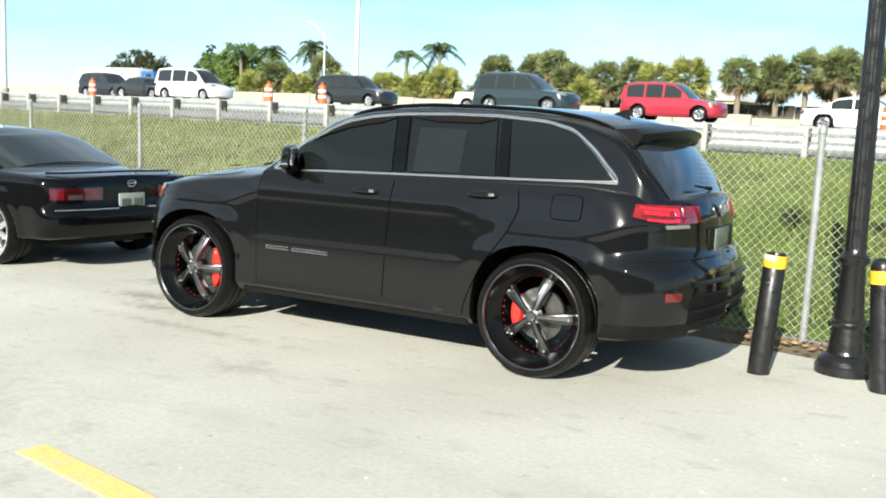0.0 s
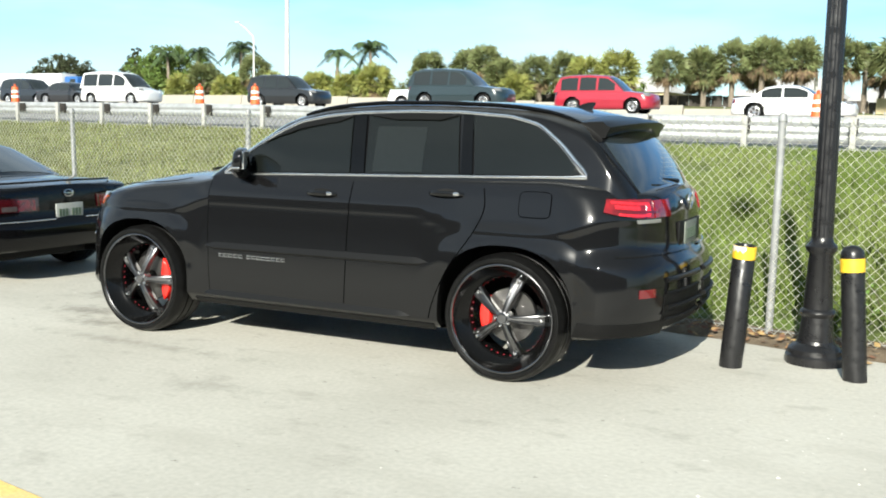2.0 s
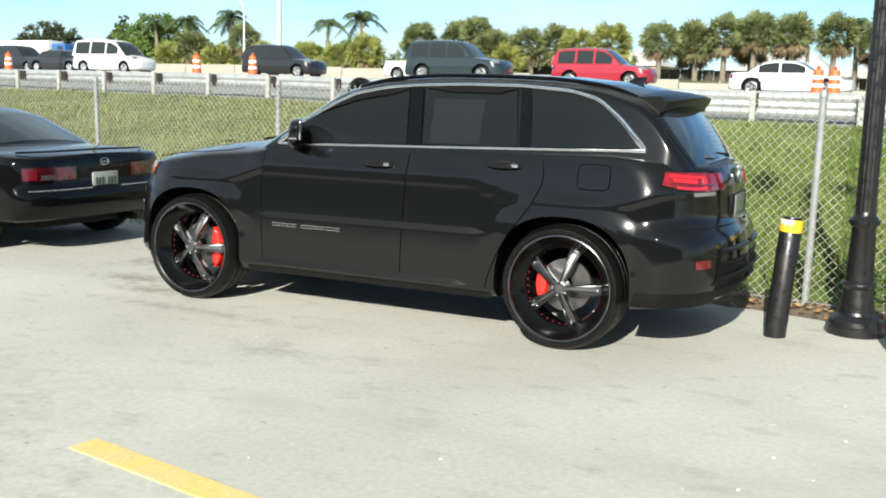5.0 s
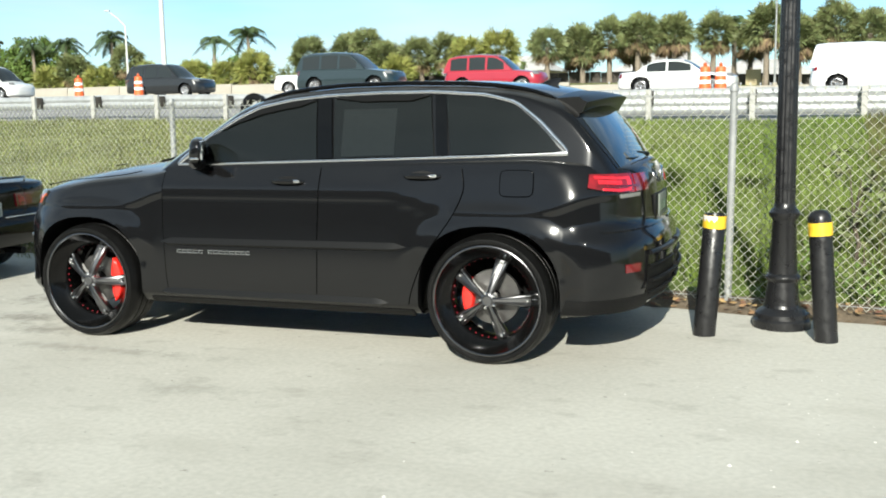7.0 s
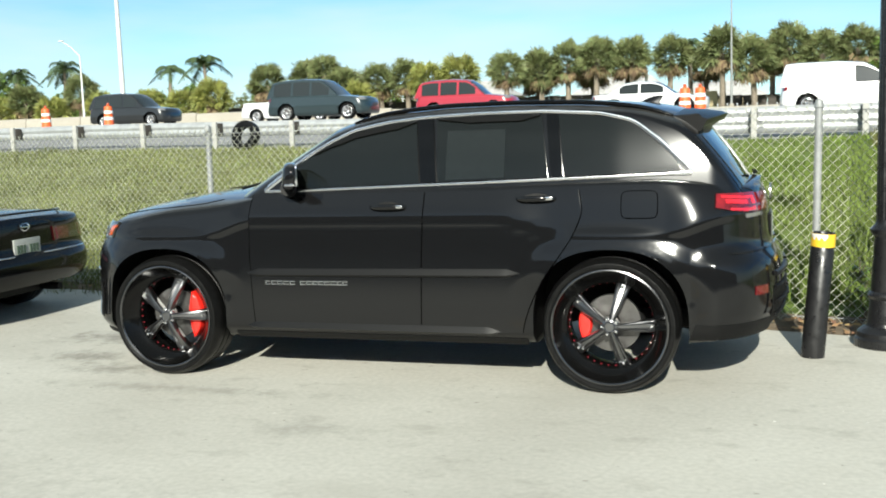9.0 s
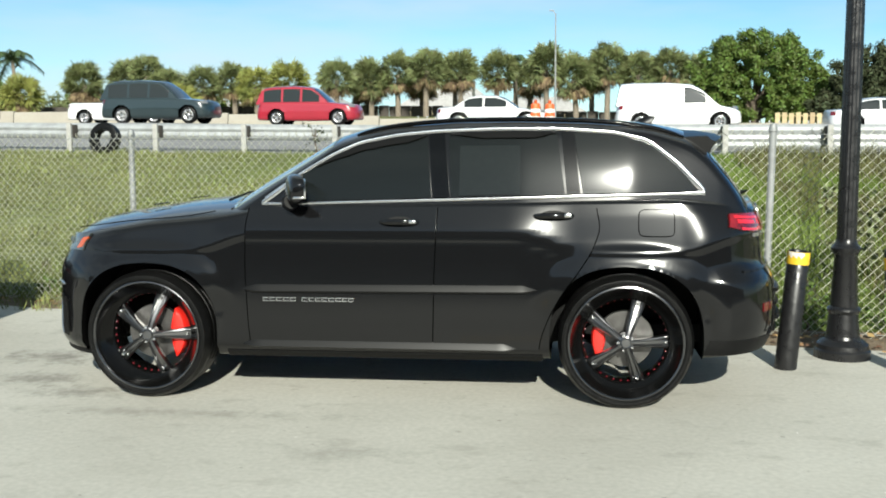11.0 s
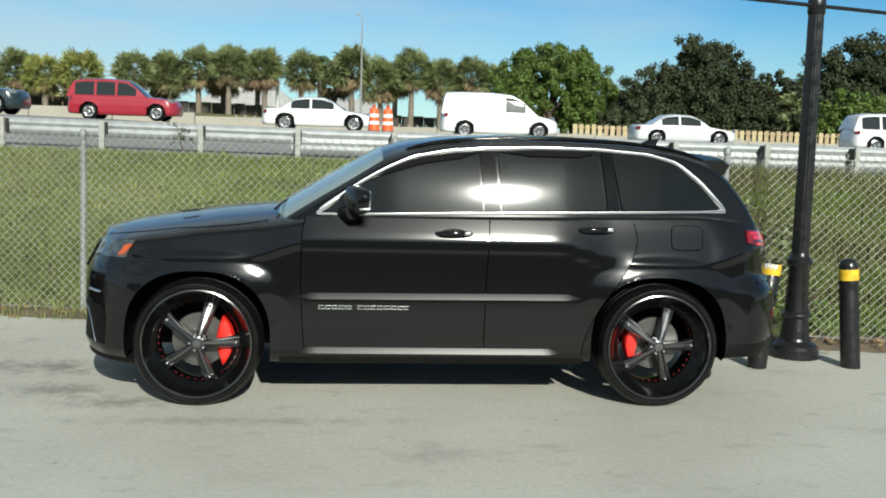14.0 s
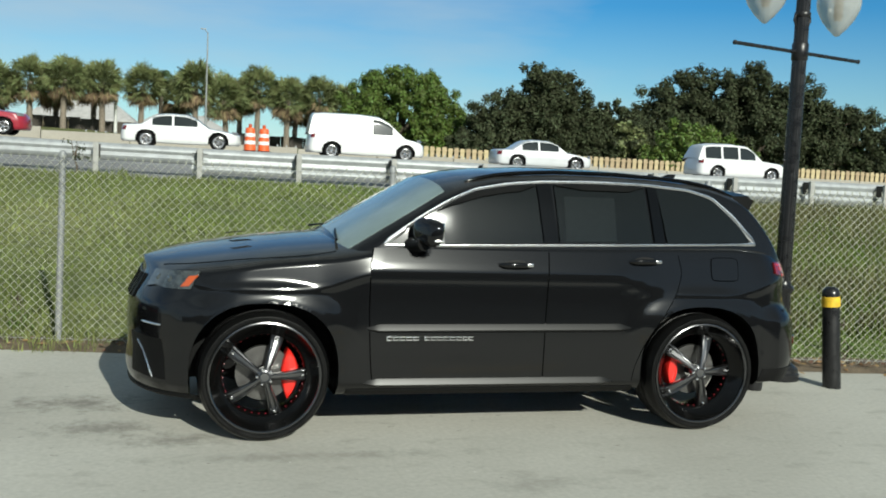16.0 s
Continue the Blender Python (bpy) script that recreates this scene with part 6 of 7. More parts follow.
def build_grass():
    v, f = scatter(130000, 0, 0.125, 0.012, 5, bank_place(-26, 14, 3.0, 13.7, 1.1), 0.9)
    v2, f2 = scatter(42000, 0, 0.27, 0.010, 6, bank_place(2.0, 13, 2.9, 10.0, 0.9), 0.7)
    v3, f3 = scatter(16000, 0, 0.19, 0.008, 7, bank_place(-16, 3, 2.7, 4.6, 1.5), 0.7)
    vs = np.concatenate([v, v2, v3])
    fs = np.concatenate([f, f2 + len(v), f3 + len(v) + len(v2)])
    ob = new("bank_grass", pydata("bank_grass", vs, fs, M_BLADE))
    tagged(ob, "rough green and straw-coloured grass on the bank", "grass", kind="stuff")
    v, f = scatter(60000, 0, 0.36, 0.010, 8, bank_place(5.2, 18, 3.1, 12.8, 0.7), 0.8)
    ob = new("tall_weeds", pydata("tall_weeds", v, f, M_BRUSH))
    tagged(ob, "tall olive and brown weeds on the bank past the lamp post", "weeds", kind="stuff")
    r = random.Random(9)
    verts, faces = [], []
    for i in range(1500):
        s, d = r.uniform(-9, 8), r.gauss(-0.12, 0.13)
        if s < 2.5 and r.random() < 0.55:
            continue
        p = fp(s, min(d, 0.35), 0)
        z = 0.012 + (0.03 if d > -0.25 else 0.0)
        a, t, L = r.uniform(0, 6.28), r.uniform(-0.6, 0.6), r.uniform(0.02, 0.045)
        ax, ay = Vector((math.cos(a), math.sin(a), t * 0.4)) * L, Vector((-math.sin(a), math.cos(a), r.uniform(-0.5, 0.5))) * L * 0.5
        b = len(verts)
        c = Vector((p.x, p.y, z + abs(t) * L * 0.4 + 0.006))
        verts += [c - ax, c - ay, c + ax, c + ay]
        faces.append((b, b + 1, b + 2, b + 3))
    ob = new("leaf_litter", pydata("leaf_litter", verts, faces, M_LITTER))
    tagged(ob, "dry brown leaves gathered along the fence foot", "leaves", kind="stuff")
    verts, faces = [], []
    for i in range(120):
        if r.random() < 0.7:
            x, y = r.gauss(5.3, 0.8), r.gauss(-0.6, 0.9)
        else:
            x, y = r.uniform(-4, 7), r.uniform(-4.5, 1.6)
        L = r.choice((0.005, 0.006, 0.007, 0.012))
        b = len(verts)
        n = 5
        for k in range(n):
            a = 2 * math.pi * k / n + r.uniform(-0.3, 0.3)
            verts.append((x + math.cos(a) * L, y + math.sin(a) * L, 0.001))
        verts.append((x, y, L * 0.7))
        faces += [(b + k, b + (k + 1) % n, b + n) for k in range(n)]
    ob = new("grit", pydata("grit", verts, faces, M_TORN))
    tagged(ob, "pale gravel bits scattered on the concrete", "gravel", kind="stuff")


build_grass()


# ---- trees ----
def fan_palm_crown(rng, radius, leaves, yellow):
    """Round crown of a fan palm: stalked leaves, each a fan of narrow pointed blades; dead ones hang below. Materials 0 leaf, 1 dead."""
    verts, faces, mats = [], [], []
    for i in range(leaves):
        u = (i + rng.random()) / leaves
        el = math.asin(min(max(-0.80 + 1.78 * u, -1), 1))
        az = rng.uniform(0, 2 * math.pi)
        dead = el < radians(-20) and rng.random() < (0.35 if yellow else 0.7)
        way = Vector((math.cos(az) * math.cos(el), math.sin(az) * math.cos(el), math.sin(el)))
        if dead:
            way = (way + Vector((0, 0, -0.5))).normalized()
        flat = way.cross(Vector((0, 0, 1)))
        if flat.length < 0.05:
            flat = Vector((1, 0, 0))
        flat.normalize()
        up = flat.cross(way).normalized()
        roll = rng.uniform(-1.1, 1.1)
        side = flat * math.cos(roll) + up * math.sin(roll)
        nrm = side.cross(way).normalized()
        L = radius * rng.uniform(0.42, 0.62)
        hub = way * L
        blade = radius * rng.uniform(0.32, 0.44)
        b = len(verts)
        verts += [Vector((0, 0, 0)) - side * 0.012, Vector((0, 0, 0)) + side * 0.012, hub]
        faces.append((b, b + 1, b + 2))
        mats.append(1 if dead else 0)
        nb = 13
        for k in range(nb):
            a = radians(-115 + 230 * (k + 0.5) / nb) + rng.uniform(-0.07, 0.07)
            d = (way * math.cos(a) + side * math.sin(a) + nrm * rng.uniform(-0.12, 0.12)).normalized()
            ln = blade * (0.72 + 0.28 * math.cos(a)) * rng.uniform(0.85, 1.12)
            tip = hub + d * ln + Vector((0, 0, -1)) * ln * rng.uniform(0.05, 0.28) * (1.6 if dead else 1)
            midp = hub + d * ln * 0.55
            wv = d.cross(nrm).normalized() * blade * 0.060
            b = len(verts)
            verts += [hub, midp - wv, tip, midp + wv]
            faces.append((b, b + 1, b + 2, b + 3))
            mats.append(1 if dead else 0)
    return [Vector((v.x, v.y, v.z * (1.12 if v.z > 0 else 0.90))) for v in verts], faces, mats


def feather_palm_crown(rng, radius, fronds):
    """Crown of a feather palm: arching fronds with hanging leaflets."""
    verts, faces = [], []
    for i in range(fronds):
        az = 2 * math.pi * i / fronds + rng.uniform(-0.25, 0.25)
        el = radians(rng.uniform(5, 75))
        out = Vector((math.cos(az), math.sin(az), 0))
        pts = []
        for k in range(9):
            t = k / 8
            pts.append(out * radius * (t * math.cos(el) + 0.18 * t * t) + Vector((0, 0, radius * (t * math.sin(el) - (0.55 + 0.5 * math.cos(el)) * t * t))))
        side = out.cross(Vector((0, 0, 1)))
        for a, c in zip(pts, pts[1:]):
            b = len(verts)
            verts += [a - side * 0.035, a + side * 0.035, c + side * 0.025, c - side * 0.025]
            faces.append((b, b + 1, b + 2, b + 3))
            for sg in (-1, 1):
                for j in range(3):
                    o = a.lerp(c, j / 3)
                    ln = radius * 0.34 * rng.uniform(0.8, 1.1) * (1 - 0.5 * (o.length / radius) ** 3 * 0.8)
                    tip = o + side * sg * ln * 0.75 + (c - a).normalized() * ln * 0.4 + Vector((0, 0, -ln * rng.uniform(0.35, 0.7)))
                    w = (c - a) * 0.17
                    b = len(verts)
                    verts += [o - w, tip, o + w]
                    faces.append((b, b + 1, b + 2))
    return verts, faces


def palm_trunk(rng, h, r0, r1, bend):
    bm = bmesh.new()
    pts, rs = [], []
    n = 12
    for k in range(n + 1):
        t = k / n
        pts.append((bend[0] * t * t, bend[1] * t * t, -0.2 + (h + 0.2) * t))
        rs.append((r0 + (r1 - r0) * t) * (1.06 if k % 2 else 0.96))
    tube(bm, pts, rs, 9)
    return bm, Vector(pts[-1])


def fan_palm(s, d, top, yellow=False, seed=0, crown=1.0, label=None):
    rng = random.Random(seed)
    z = ground_z(s, d)
    rad = 2.42 * crown
    h = top - z - rad * 0.80
    t = thing("fan_palm", Matrix.Translation(hw(s, d, z)) @ pose(0, 0, 0, 0, 0, rng.uniform(0, 360)),
              label or ("yellow-green fan palm with a rounded shaggy crown" if yellow else "green fan palm with a shaggy crown and brown dead fronds"), "palm tree", "fan palms beyond the highway")
    bm, tip = palm_trunk(rng, max(h, 0.4), 0.28, 0.22, (rng.uniform(-0.25, 0.25), rng.uniform(-0.25, 0.25)))
    part("trunk", bm, M_TRUNK, t, smooth=60)
    v, f, m = fan_palm_crown(rng, rad, 175, yellow)
    part("crown", pydata("crown", [p + tip for p in v], f, [M_FRONDY if yellow else M_FROND, M_DEAD], 0, m), None, t)


def feather_palm(s, d, top, seed, size=1.0):
    rng = random.Random(seed)
    z = ground_z(s, d)
    rad = 2.85 * size
    t = thing("coconut_palm", Matrix.Translation(hw(s, d, z)) @ pose(0, 0, 0, 0, 0, rng.uniform(0, 360)), "tall coconut palm with drooping feathery fronds", "palm tree", "coconut palms beyond the highway")
    bm, tip = palm_trunk(rng, top - z - 0.35 * rad, 0.26, 0.16, (rng.uniform(-0.9, 0.9), rng.uniform(-0.9, 0.9)))
    part("trunk", bm, M_TRUNK, t, smooth=60)
    v, f = feather_palm_crown(rng, rad, 15)
    part("crown", pydata("crown", [p + tip for p in v], f, M_COCO), None, t)


def broad_tree(name, s, d, clumps, mat, label, seed, leaf=0.16, per=420, trunk_r=0.3, group="", size=1.0):
    """clumps: (along, across, height, radius) from the foot; leaves fill each clump's shell, limbs reach into them."""
    rng = np.random.default_rng(seed)
    z = ground_z(s, d)
    t = thing(name, Matrix.Translation(hw(s, d, z)) @ pose(0, 0, 0, 0, 0, -HDEG) @ Matrix.Diagonal((size, size, size, 1)), label, "tree" if name != "shrub" else "bush", group)
    bm = bmesh.new()
    top = max(c[2] for c in clumps)
    low = min(c[2] for c in clumps)
    tube(bm, [(0, 0, -0.2), (0.05, 0, low * 0.5), (0, 0.05, low), (0.05, 0, top * 0.8)], [trunk_r * 1.2, trunk_r, trunk_r * 0.8, trunk_r * 0.25], 9)
    for cx, cy, cz, cr in clumps:
        b0 = Vector((0, 0, max(0.3, min(cz * 0.55, low))))
        e = Vector((cx, cy, cz))
        mid = b0.lerp(e, 0.5) + Vector((0, 0, 0.15))
        tube(bm, [b0, mid, e], [trunk_r * 0.5, trunk_r * 0.3, trunk_r * 0.1], 6)
    part("trunk", bm, M_BARK, t, smooth=60)
    vs = []
    for cx, cy, cz, cr in clumps:
        n = int(per * cr * cr)
        sub = rng.normal(size=(max(10, int(26 * cr)), 3))
        sub /= np.linalg.norm(sub, axis=1)[:, None]
        sub *= cr * rng.uniform(0.35, 1.08, (len(sub), 1))
        sub[:, 2] *= 0.8
        k = rng.integers(0, len(sub), n)
        off = rng.normal(size=(n, 3))
        off /= np.linalg.norm(off, axis=1)[:, None]
        c = np.array([cx, cy, cz]) + sub[k] + off * (cr * 0.27 * rng.uniform(0.2, 1.0, (n, 1)))
        nr = off + rng.normal(size=(n, 3)) * 0.6 + np.array([0, 0, 0.5])
        nr /= np.linalg.norm(nr, axis=1)[:, None]
        a = np.cross(nr, rng.normal(size=(n, 3)))
        a /= np.linalg.norm(a, axis=1)[:, None]
        b = np.cross(nr, a)
        L = leaf * rng.uniform(0.6, 1.3, (n, 1))
        q = np.stack([c - a * L, c - b * L * 0.55, c + a * L, c + b * L * 0.55], 1)
        vs.append(q.reshape(-1, 3))
    v = np.concatenate(vs)
    part("crown", pydata("crown", v, np.arange(len(v)).reshape(-1, 4), mat), None, t)


def build_trees():
    # fan palms: along, top
    rng = random.Random(21)
    sab = [(-77.8, 8.3), (-71.6, 9.1), (-47.1, 8.9), (-43.3, 9.2), (-41.1, 9.6), (-38.1, 8.1), (-34.8, 8.4), (-32.2, 8.8), (-21.4, 8.7), (-18.6, 9.0), (-15.9, 9.5), (-12.7, 9.5), (-9.6, 9.4), (-6.4, 9.5),
           (-1.5, 9.75), (1.2, 8.8), (4.0, 9.75), (6.7, 9.0), (9.8, 9.2)]
    for i, (s, top) in enumerate(sab):
        fan_palm(s, 88 + rng.uniform(-1.4, 2.0), top, False, 100 + i, rng.uniform(0.95, 1.12))
    for i, (s, d, top) in enumerate([(-14.3, 94, 9.1), (-11.0, 94.5, 9.4), (-3.5, 94, 9.1), (2.6, 94, 9.0), (-19.9, 94, 8.7), (8.0, 94.5, 8.8), (12.6, 94, 9.1), (-50.1, 94, 7.2), (-40.0, 94, 8.1)]):
        fan_palm(s, d, top, False, 160 + i, rng.uniform(0.95, 1.1))
    for i, (s, top, c) in enumerate([(-28.8, 8.1, 0.95), (-25.7, 8.6, 1.1), (-52.8, 7.7, 1.05), (-36.6, 6.7, 1.0), (-56.4, 6.8, 1.0), (-63.0, 6.4, 1.0), (-66.7, 6.95, 0.95), (-60.4, 6.95, 0.9), (-73.6, 6.8, 1.0), (-80.6, 6.9, 1.0)]):
        fan_palm(s, 86, top, True, 200 + i, c)
    for i, (s, d, top, k) in enumerate([(-62.0, 92, 10.2, 0.85), (-57.1, 92, 10.9, 1.15), (-76.3, 92, 11.25, 1.05), (-83.7, 92, 10.7, 0.95), (-88.1, 92, 10.7, 0.95), (-4.7, 92, 9.5, 0.75)]):
        feather_palm(s, d, top, 300 + i, k)
    dome = [(3.0 * math.cos(radians(q)) * 0.95, 0.0, 1.15 + 2.65 * math.sin(radians(q)), 1.3) for q in (0, 26, 52, 78, 104, 130, 154, 180)]
    dome += [(1.6 * math.cos(radians(q)), -0.8, 1.3 + 1.7 * math.sin(radians(q)), 1.35) for q in (5, 60, 120, 175)] + [(3.5, -0.2, 0.7, 0.8), (-3.3, -0.2, 0.6, 0.8), (-1.2, -1.0, 0.6, 1.0), (1.3, -1.0, 0.6, 1.0)]
    broad_tree("broadleaf_tree", 15.9, 80, dome, M_LEAFB, "rounded bright green broadleaf tree", 41, 0.075, 4300, 0.3, size=1.62)
    broad_tree("dark_tree", 27.4, 75, [(-3.6, 0, 2.4, 1.6), (-2.2, 0, 3.5, 1.5), (-0.4, 0, 5.1, 1.3), (0.9, 0, 4.6, 1.6), (2.0, 0, 3.3, 1.7), (3.4, 0, 2.6, 1.5), (-0.3, -0.5, 3.2, 1.8), (1.2, -0.4, 1.8, 1.8), (-3.0, -0.3, 1.2, 1.5), (4.2, 0, 3.6, 0.9), (-1.2, -0.6, 1.0, 1.6), (3.2, -0.5, 1.0, 1.6), (5.0, -0.3, 1.2, 1.4), (-4.8, -0.3, 1.0, 1.2), (0.2, 0.4, 3.0, 2.0), (-2.4, 0.4, 2.0, 1.8), (2.6, 0.4, 2.0, 1.8), (6.2, 0, 2.2, 1.3), (7.4, 0, 1.4, 1.3), (7.0, -0.3, 0.8, 1.2)], M_LEAFD, "tall dark green oak-like tree with an uneven crown", 42, 0.095, 2800, 0.35, size=1.39)
    broad_tree("dark_tree", 49.2, 80, [(-5.5, 0, 3.6, 1.7), (-3.8, 0, 4.6, 1.7), (-1.6, 0, 4.9, 1.6), (0.6, 0, 5.2, 1.7), (2.8, 0, 4.6, 1.8), (4.8, 0, 3.6, 1.7), (6.2, 0, 2.2, 1.4), (-2.8, -0.6, 2.6, 2.0), (1.0, -0.6, 2.8, 2.2), (4.4, -0.5, 1.8, 1.9), (-5.5, -0.5, 1.8, 1.6), (-7.2, 0, 2.6, 1.4), (-7.8, -0.3, 1.1, 1.3), (-4.0, -0.6, 0.9, 1.5), (-1.0, -0.6, 1.0, 1.6), (2.6, -0.6, 1.0, 1.6), (7.4, -0.2, 1.0, 1.2), (0.0, 0.5, 3.4, 2.3), (-3.4, 0.5, 2.8, 2.2), (3.6, 0.5, 2.8, 2.2), (7.0, 0, 3.5, 1.7), (8.8, 0, 2.5, 1.6), (8.4, -0.4, 1.0, 1.5), (-6.6, 0.2, 1.8, 1.6), (-8.6, 0, 1.6, 1.3)], M_LEAFD, "wide dark green tree with a dense spreading crown", 43, 0.10, 2300, 0.4, size=1.6)
    broad_tree("dark_tree", 69.8, 85, [(-1.4, 0, 1.5, 1.3), (0, 0, 2.2, 1.3), (1.3, 0, 1.2, 1.2)], M_LEAFD, "lower dark tree at the end of the row", 44, 0.12, 1800, 0.2, size=1.44)
    broad_tree("shrub", 38.1, 68, [(-2.5, 0, 1.0, 1.1), (-1.2, 0, 2.0, 1.2), (0.3, 0, 2.2, 1.2), (1.6, 0, 1.5, 1.2), (2.8, 0, 0.9, 1.0), (-1.6, -0.5, 0.9, 1.2), (0.2, -0.6, 1.1, 1.3), (1.6, -0.5, 0.7, 1.1), (-0.4, 0.3, 1.4, 1.3)], M_LEAFB, "bright green rounded shrub before the dark trees", 45, 0.09, 2600, 0.1, size=1.41)
    broad_tree("shrub", 34.7, 74, [(0, 0, 2.2, 1.0), (0.5, 0, 1.4, 1.0), (-0.5, 0, 1.2, 1.0)], M_FROND, "grey-green bushy palm between the trees", 46, 0.16, 700, 0.12, size=1.47)
    broad_tree("shrub", 20.9, 70, [(-0.8, 0, 0.7, 0.9), (0.6, 0, 1.1, 0.9), (1.8, 0, 0.6, 0.8)], M_LEAFD, "dark low shrub beside the boards", 47, 0.13, 900, 0.1, size=1.44)
    broad_tree("broadleaf_tree", -91.3, 95, [(-2.8, 0, 2.2, 1.5), (-1.0, 0, 3.0, 1.5), (1.0, 0, 3.1, 1.4), (2.8, 0, 2.4, 1.4), (4.4, 0, 1.8, 1.2), (0, -0.4, 1.4, 1.8)], M_LEAFM, "dense green broadleaf tree", 48, 0.10, 1500, 0.3, size=1.69)
    broad_tree("dark_tree", -102.1, 100, [(0, 0, 1.4, 1.5), (0, 0, 2.6, 1.2), (0.1, 0, 3.6, 0.8), (0, 0, 4.3, 0.45)], M_LEAFD, "dark conical evergreen tree", 49, 0.10, 1300, 0.2, size=1.65)
    broad_tree("dark_tree", -123.3, 105, [(-2.5, 0, 2.6, 1.6), (0, 0, 3.4, 1.6), (2.4, 0, 2.8, 1.6), (-5, 0, 1.6, 1.5)], M_LEAFD, "far dark spreading tree", 50, 0.12, 1000, 0.3, size=1.61)
    # thicket behind the palms, right along the far side
    for i, s in enumerate(np.arange(-88, -26, 5.3)):
        broad_tree("shrub", float(s), 96 + 1.1 * math.sin(i * 2.2), [(-1.0, 0, 0.7 + 0.3 * math.sin(i), 1.0), (0.5, 0, 1.1 + 0.35 * math.sin(i * 1.7), 1.1), (1.6, 0, 0.6, 0.9)], M_LEAFM if i % 3 else M_FROND, "leafy green thicket beneath the palms", 500 + i, 0.10, 900, 0.08, "thicket beneath the palms", 1.78)
    for i, s in enumerate(np.arange(13.4, 70, 4.2)):
        broad_tree("shrub", float(s), 84 + 0.8 * math.sin(i * 2.2), [(-1.0, 0, 0.8 + 0.25 * math.sin(i), 1.0), (0.4, 0, 1.2 + 0.35 * math.sin(i * 1.7), 1.1), (1.4, 0, 0.7, 1.0)], M_LEAFD if i % 4 else M_LEAFM, "dark undergrowth below the tall trees", 700 + i, 0.13, 900, 0.08, "undergrowth below the tall trees", 1.6)
    for i, s in enumerate(np.arange(62, 115, 7.6)):
        broad_tree("dark_tree", float(s) + 8, 100, [(-2, 0, 1.6, 1.6), (0, 0, 2.6 + 0.4 * math.sin(i * 3), 1.8), (2, 0, 1.8, 1.6)], M_LEAFD, "far dark green tree", 600 + i, 0.16, 420, 0.2, "far trees", 1.05)


build_trees()


# ---- houses and boundary boards beyond ----
def house(s, d, length, eave, ridge, deep, label):
    z = ground_z(s, d)
    h = thing("house", Matrix.Translation(hw(s, d, z)) @ pose(0, 0, 0, 0, 0, -HDEG), label, "house", "houses beyond the highway")
    bm = bmesh.new()
    box(bm, (0, 0, eave / 2), (length - 0.6, deep - 0.6, eave))
    part("wall", bm, M_STUCCO, h)
    bm = bmesh.new()
    L, D, r = length / 2, deep / 2, deep * 0.26
    v = [bm.verts.new(p) for p in ((-L, -D, eave), (L, -D, eave), (L, D, eave), (-L, D, eave), (-L + r, 0, ridge), (L - r, 0, ridge))]
    u = [bm.verts.new((p.co.x, p.co.y, eave - 0.09)) for p in v[:4]]
    for f in ((0, 1, 5, 4), (1, 2, 5), (2, 3, 4, 5), (3, 0, 4)):
        bm.faces.new([v[k] for k in f])
    for k in range(4):
        bm.faces.new((v[k], u[k], u[(k + 1) % 4], v[(k + 1) % 4]))
    bm.faces.new(u[::-1])
    bmesh.ops.recalc_face_normals(bm, faces=bm.faces[:])
    part("roof", bm, M_ROOF, h, "grey hipped roof", smooth=0)
    for k in range(max(2, int(length / 2.6))):
        x = -L + 1.1 + k * 2.6
        if x > L - 0.8:
            break
        bm = bmesh.new()
        box(bm, (x, -D + 0.29, eave * 0.55), (0.95, 0.05, eave * 0.55), 0.01)
        w = part("window", bm, M_BACKLIGHT, h)
        bm = bmesh.new()
        box(bm, (x, -D + 0.27, eave * 0.25), (1.05, 0.08, 0.05), 0.005)
        part("sill", bm, M_REFL, w)


house(-13.6, 110, 11.4, 1.25, 3.5, 10.6, "low house with a grey hipped roof behind palms")
house(-3.4, 111.5, 10.6, 1.25, 3.0, 10.6, "low house with a pale grey roof among palms")
house(-32.6, 110, 12.5, 1.8, 3.6, 10.8, "small house with a grey roof between fan palms")
house(-47.4, 111, 11.4, 1.6, 3.2, 10.6, "small far house with a pale roof")


def board_fence(s0, s1, d, h, mat, label, step, gap, name, low=0.05):
    fence = thing(name, Matrix.Translation(hw(s0, d, 0)) @ pose(0, 0, 0, 0, 0, -HDEG), label, "fence")
    bm = bmesh.new()
    box(bm, (0, 0, h / 2), (step - gap, 0.04, h), 0.006)
    me = finish(bm, "board", mat, 0)
    n = int((s1 - s0) / step)
    for k in range(n):
        s = s0 + k * step
        part("board", me, None, fence, m=pose(k * step, 0.0, ground_z(s, d) - low, 0, 0, 0) @ Matrix.Diagonal((1, 1, 1 + 0.03 * math.sin(k * 2.7), 1)))
    for zz in (0.25, 0.8):
        bm = bmesh.new()
        tube(bm, [((s1 - s0) * t, 0.06, ground_z(s0 + (s1 - s0) * t, d) - low + h * zz) for t in np.linspace(0, 1, 8)], 0.04, 4)
        part("rail", bm, mat, fence)


board_fence(15.3, 63.0, 66, 1.05, M_WOODF, "pale wooden board fence on the far side of the highway", 0.46, 0.14, "board_fence")
board_fence(-61.0, 14.0, 92, 1.35, M_DARKWALL, "dark timber boundary fence behind the palms", 1.08, 0.03, "boundary_fence", 0.30)
bm = bmesh.new()
box(bm, (0, 0, 0.69), (1.35, 0.5, 1.42), 0.05)
gp = part("gate_pier", bm, M_STUCCO, m=Matrix.Translation(hw(-2.9, 91.2, ground_z(-2.9, 91.2))))
tagged(gp, "beige masonry pier in the dark boundary fence", "pillar")


